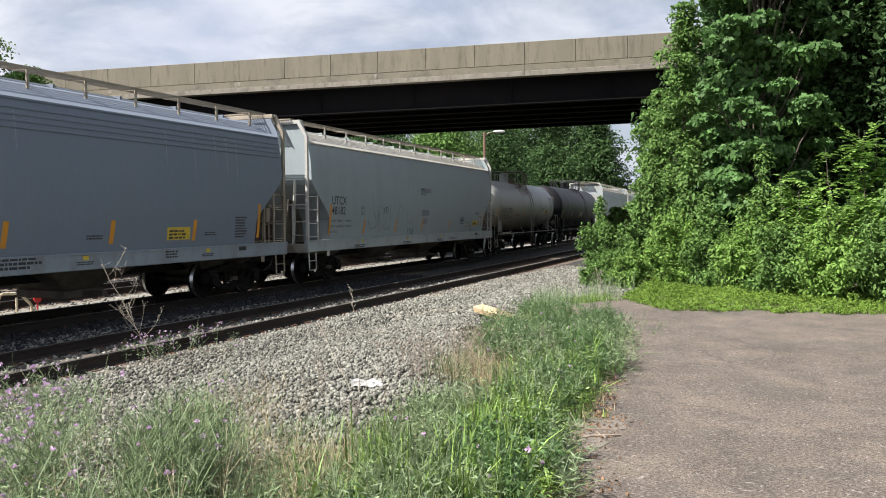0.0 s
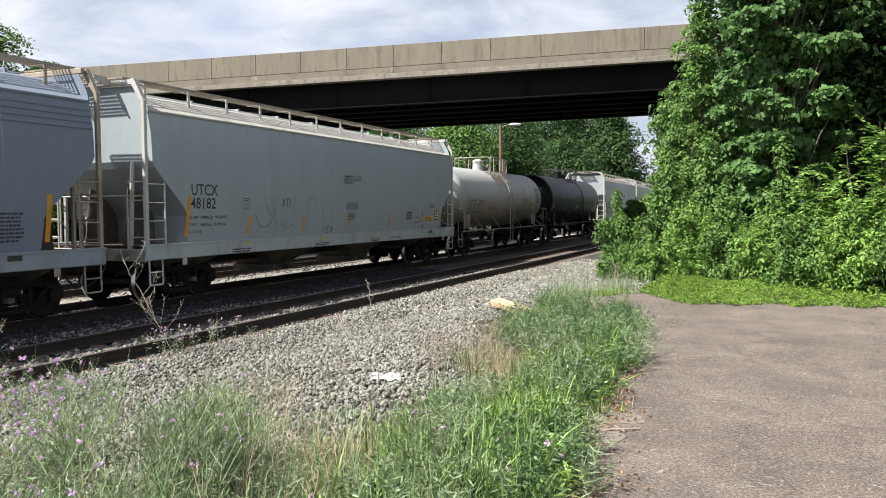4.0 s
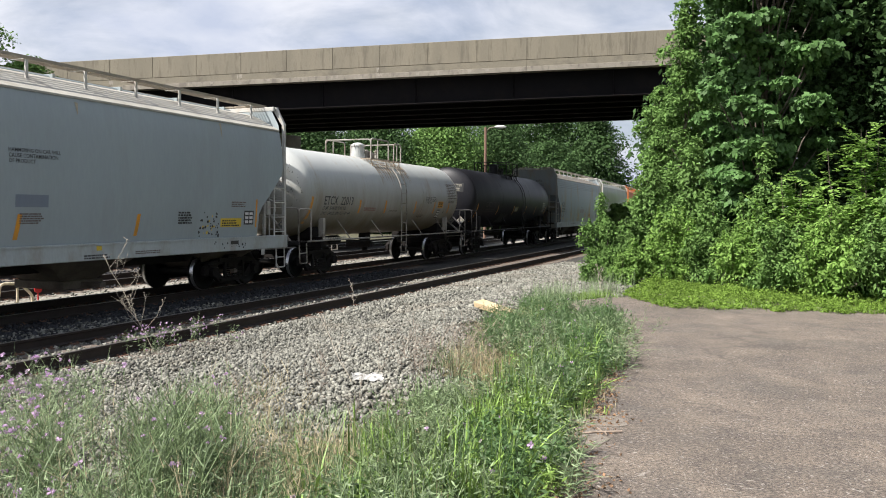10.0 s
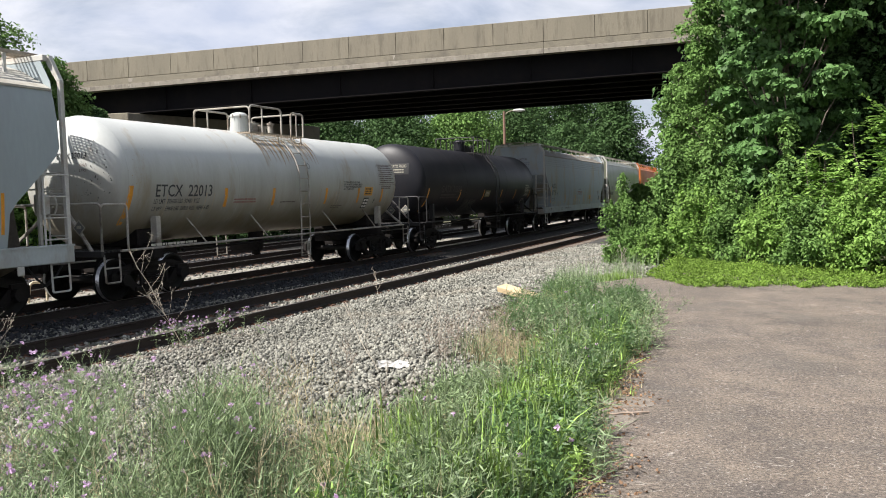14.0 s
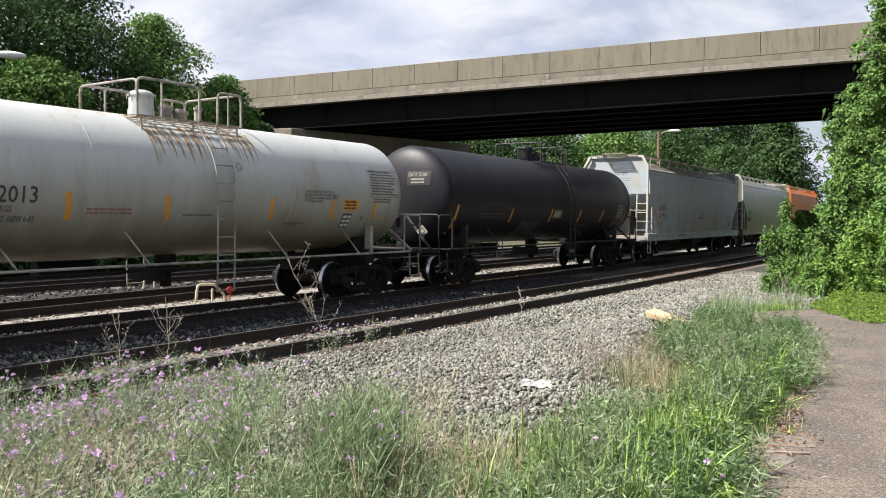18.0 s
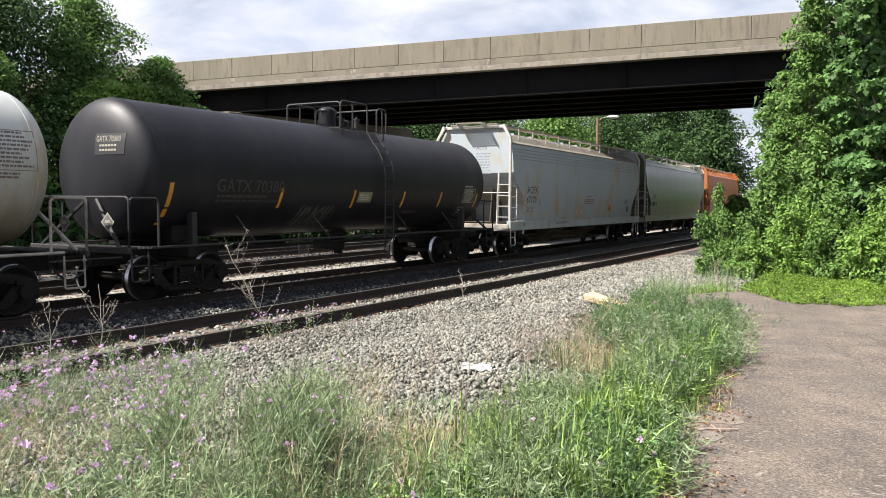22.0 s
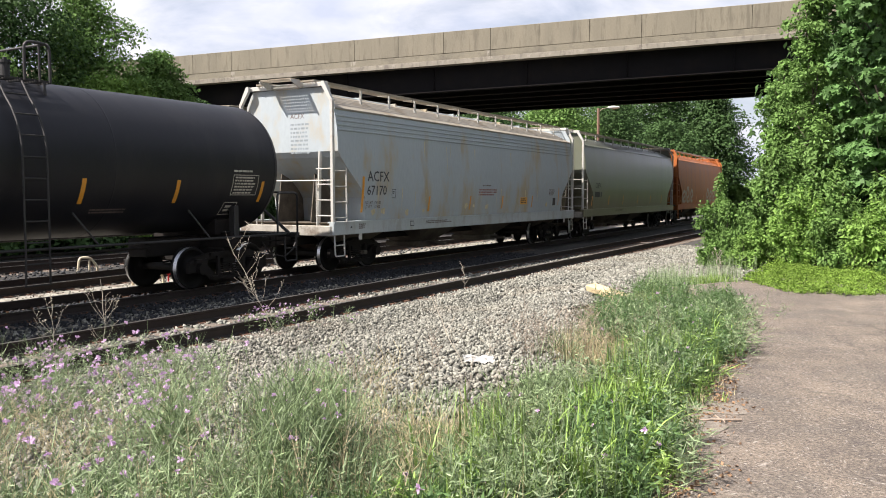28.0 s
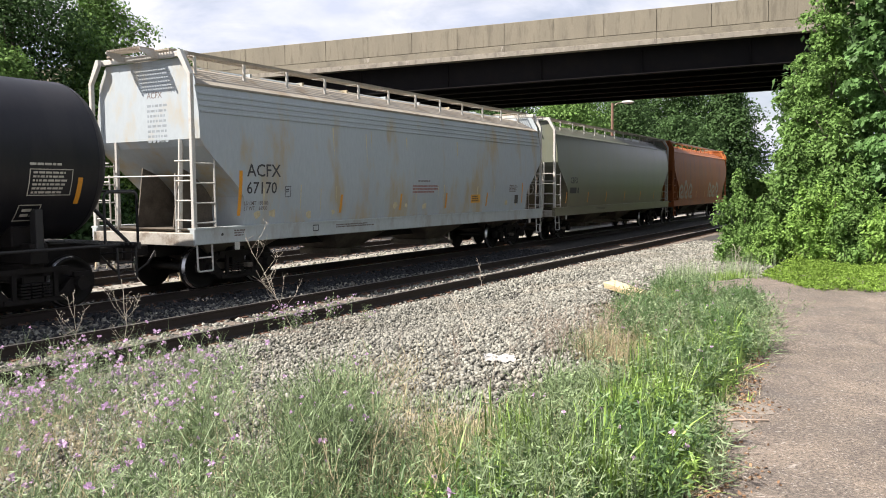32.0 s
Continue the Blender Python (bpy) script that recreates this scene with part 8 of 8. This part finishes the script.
# ---- what moves: the train rolls slowly towards the near end ----
RUN_T = [0.0, 0.5, 1.0, 1.5, 2.0, 2.5, 3.0, 3.5, 5.5, 6.0, 6.5, 7.0, 7.5, 8.0, 8.5, 9.0, 9.5, 10.0, 10.5, 11.0, 11.5, 12.0, 12.5, 13.0, 13.5, 15.5, 16.0, 16.5, 17.0, 17.5, 18.0, 18.5, 19.0, 19.5, 20.0, 20.5, 21.0, 21.5, 22.0, 22.5, 23.0, 23.5, 24.0, 24.5, 25.0, 25.5, 27.5, 28.0, 28.5, 29.0, 29.5, 30.0, 30.5, 31.0, 31.5, 32.0]
RUN_S = [28.5, 27.62, 26.74, 25.87, 25.0, 24.07, 23.12, 22.19, 18.43, 17.45, 16.46, 15.48, 14.52, 13.57, 12.65, 11.74, 10.85, 9.95, 8.98, 7.97, 6.94, 5.92, 4.88, 3.84, 2.81, -1.31, -2.34, -3.4, -4.48, -5.55, -6.6, -7.64, -8.66, -9.69, -10.74, -11.79, -12.85, -13.93, -15.0, -16.06, -17.12, -18.17, -19.17, -20.12, -21.01, -21.85, -24.96, -25.71, -26.42, -27.11, -27.77, -28.42, -29.05, -29.66, -30.23, -30.79]


def run_at(t):
    """Metres along the track of the second hopper's middle, smooth in time."""
    k = max(0, min(len(RUN_T) - 2, int(np.searchsorted(RUN_T, t, "right")) - 1))
    def slope(i):
        if i == 0 or i == len(RUN_T) - 1:
            j = min(max(i, 1), len(RUN_T) - 1)
            return (RUN_S[j] - RUN_S[j - 1]) / (RUN_T[j] - RUN_T[j - 1])
        return (RUN_S[i + 1] - RUN_S[i - 1]) / (RUN_T[i + 1] - RUN_T[i - 1])
    h = RUN_T[k + 1] - RUN_T[k]
    u = (t - RUN_T[k]) / h
    return ((2 * u ** 3 - 3 * u * u + 1) * RUN_S[k] + (u ** 3 - 2 * u * u + u) * h * slope(k) + (3 * u * u - 2 * u ** 3) * RUN_S[k + 1] + (u ** 3 - u * u) * h * slope(k + 1))


def car_pose(t, offset):
    s = run_at(t) + offset
    xa, ya, _ = line_at(C2, s - 6.0)
    xb, yb, _ = line_at(C2, s + 6.0)
    return pose((xa + xb) / 2, (ya + yb) / 2, RAIL_Z, 0, 0, math.degrees(math.atan2(-(xb - xa), yb - ya)))


def motions():
    for car, offset in cars:
        walk(car, [(float(t), car_pose(float(t), offset)) for t in np.linspace(0, 32, 65)])
    for wheel, wy in WHEELS:
        walk(wheel, [(float(t), pose(0, wy, 0.457, math.degrees((run_at(0) - run_at(float(t))) / 0.457))) for t in np.linspace(0, 32, 129)])


motions()
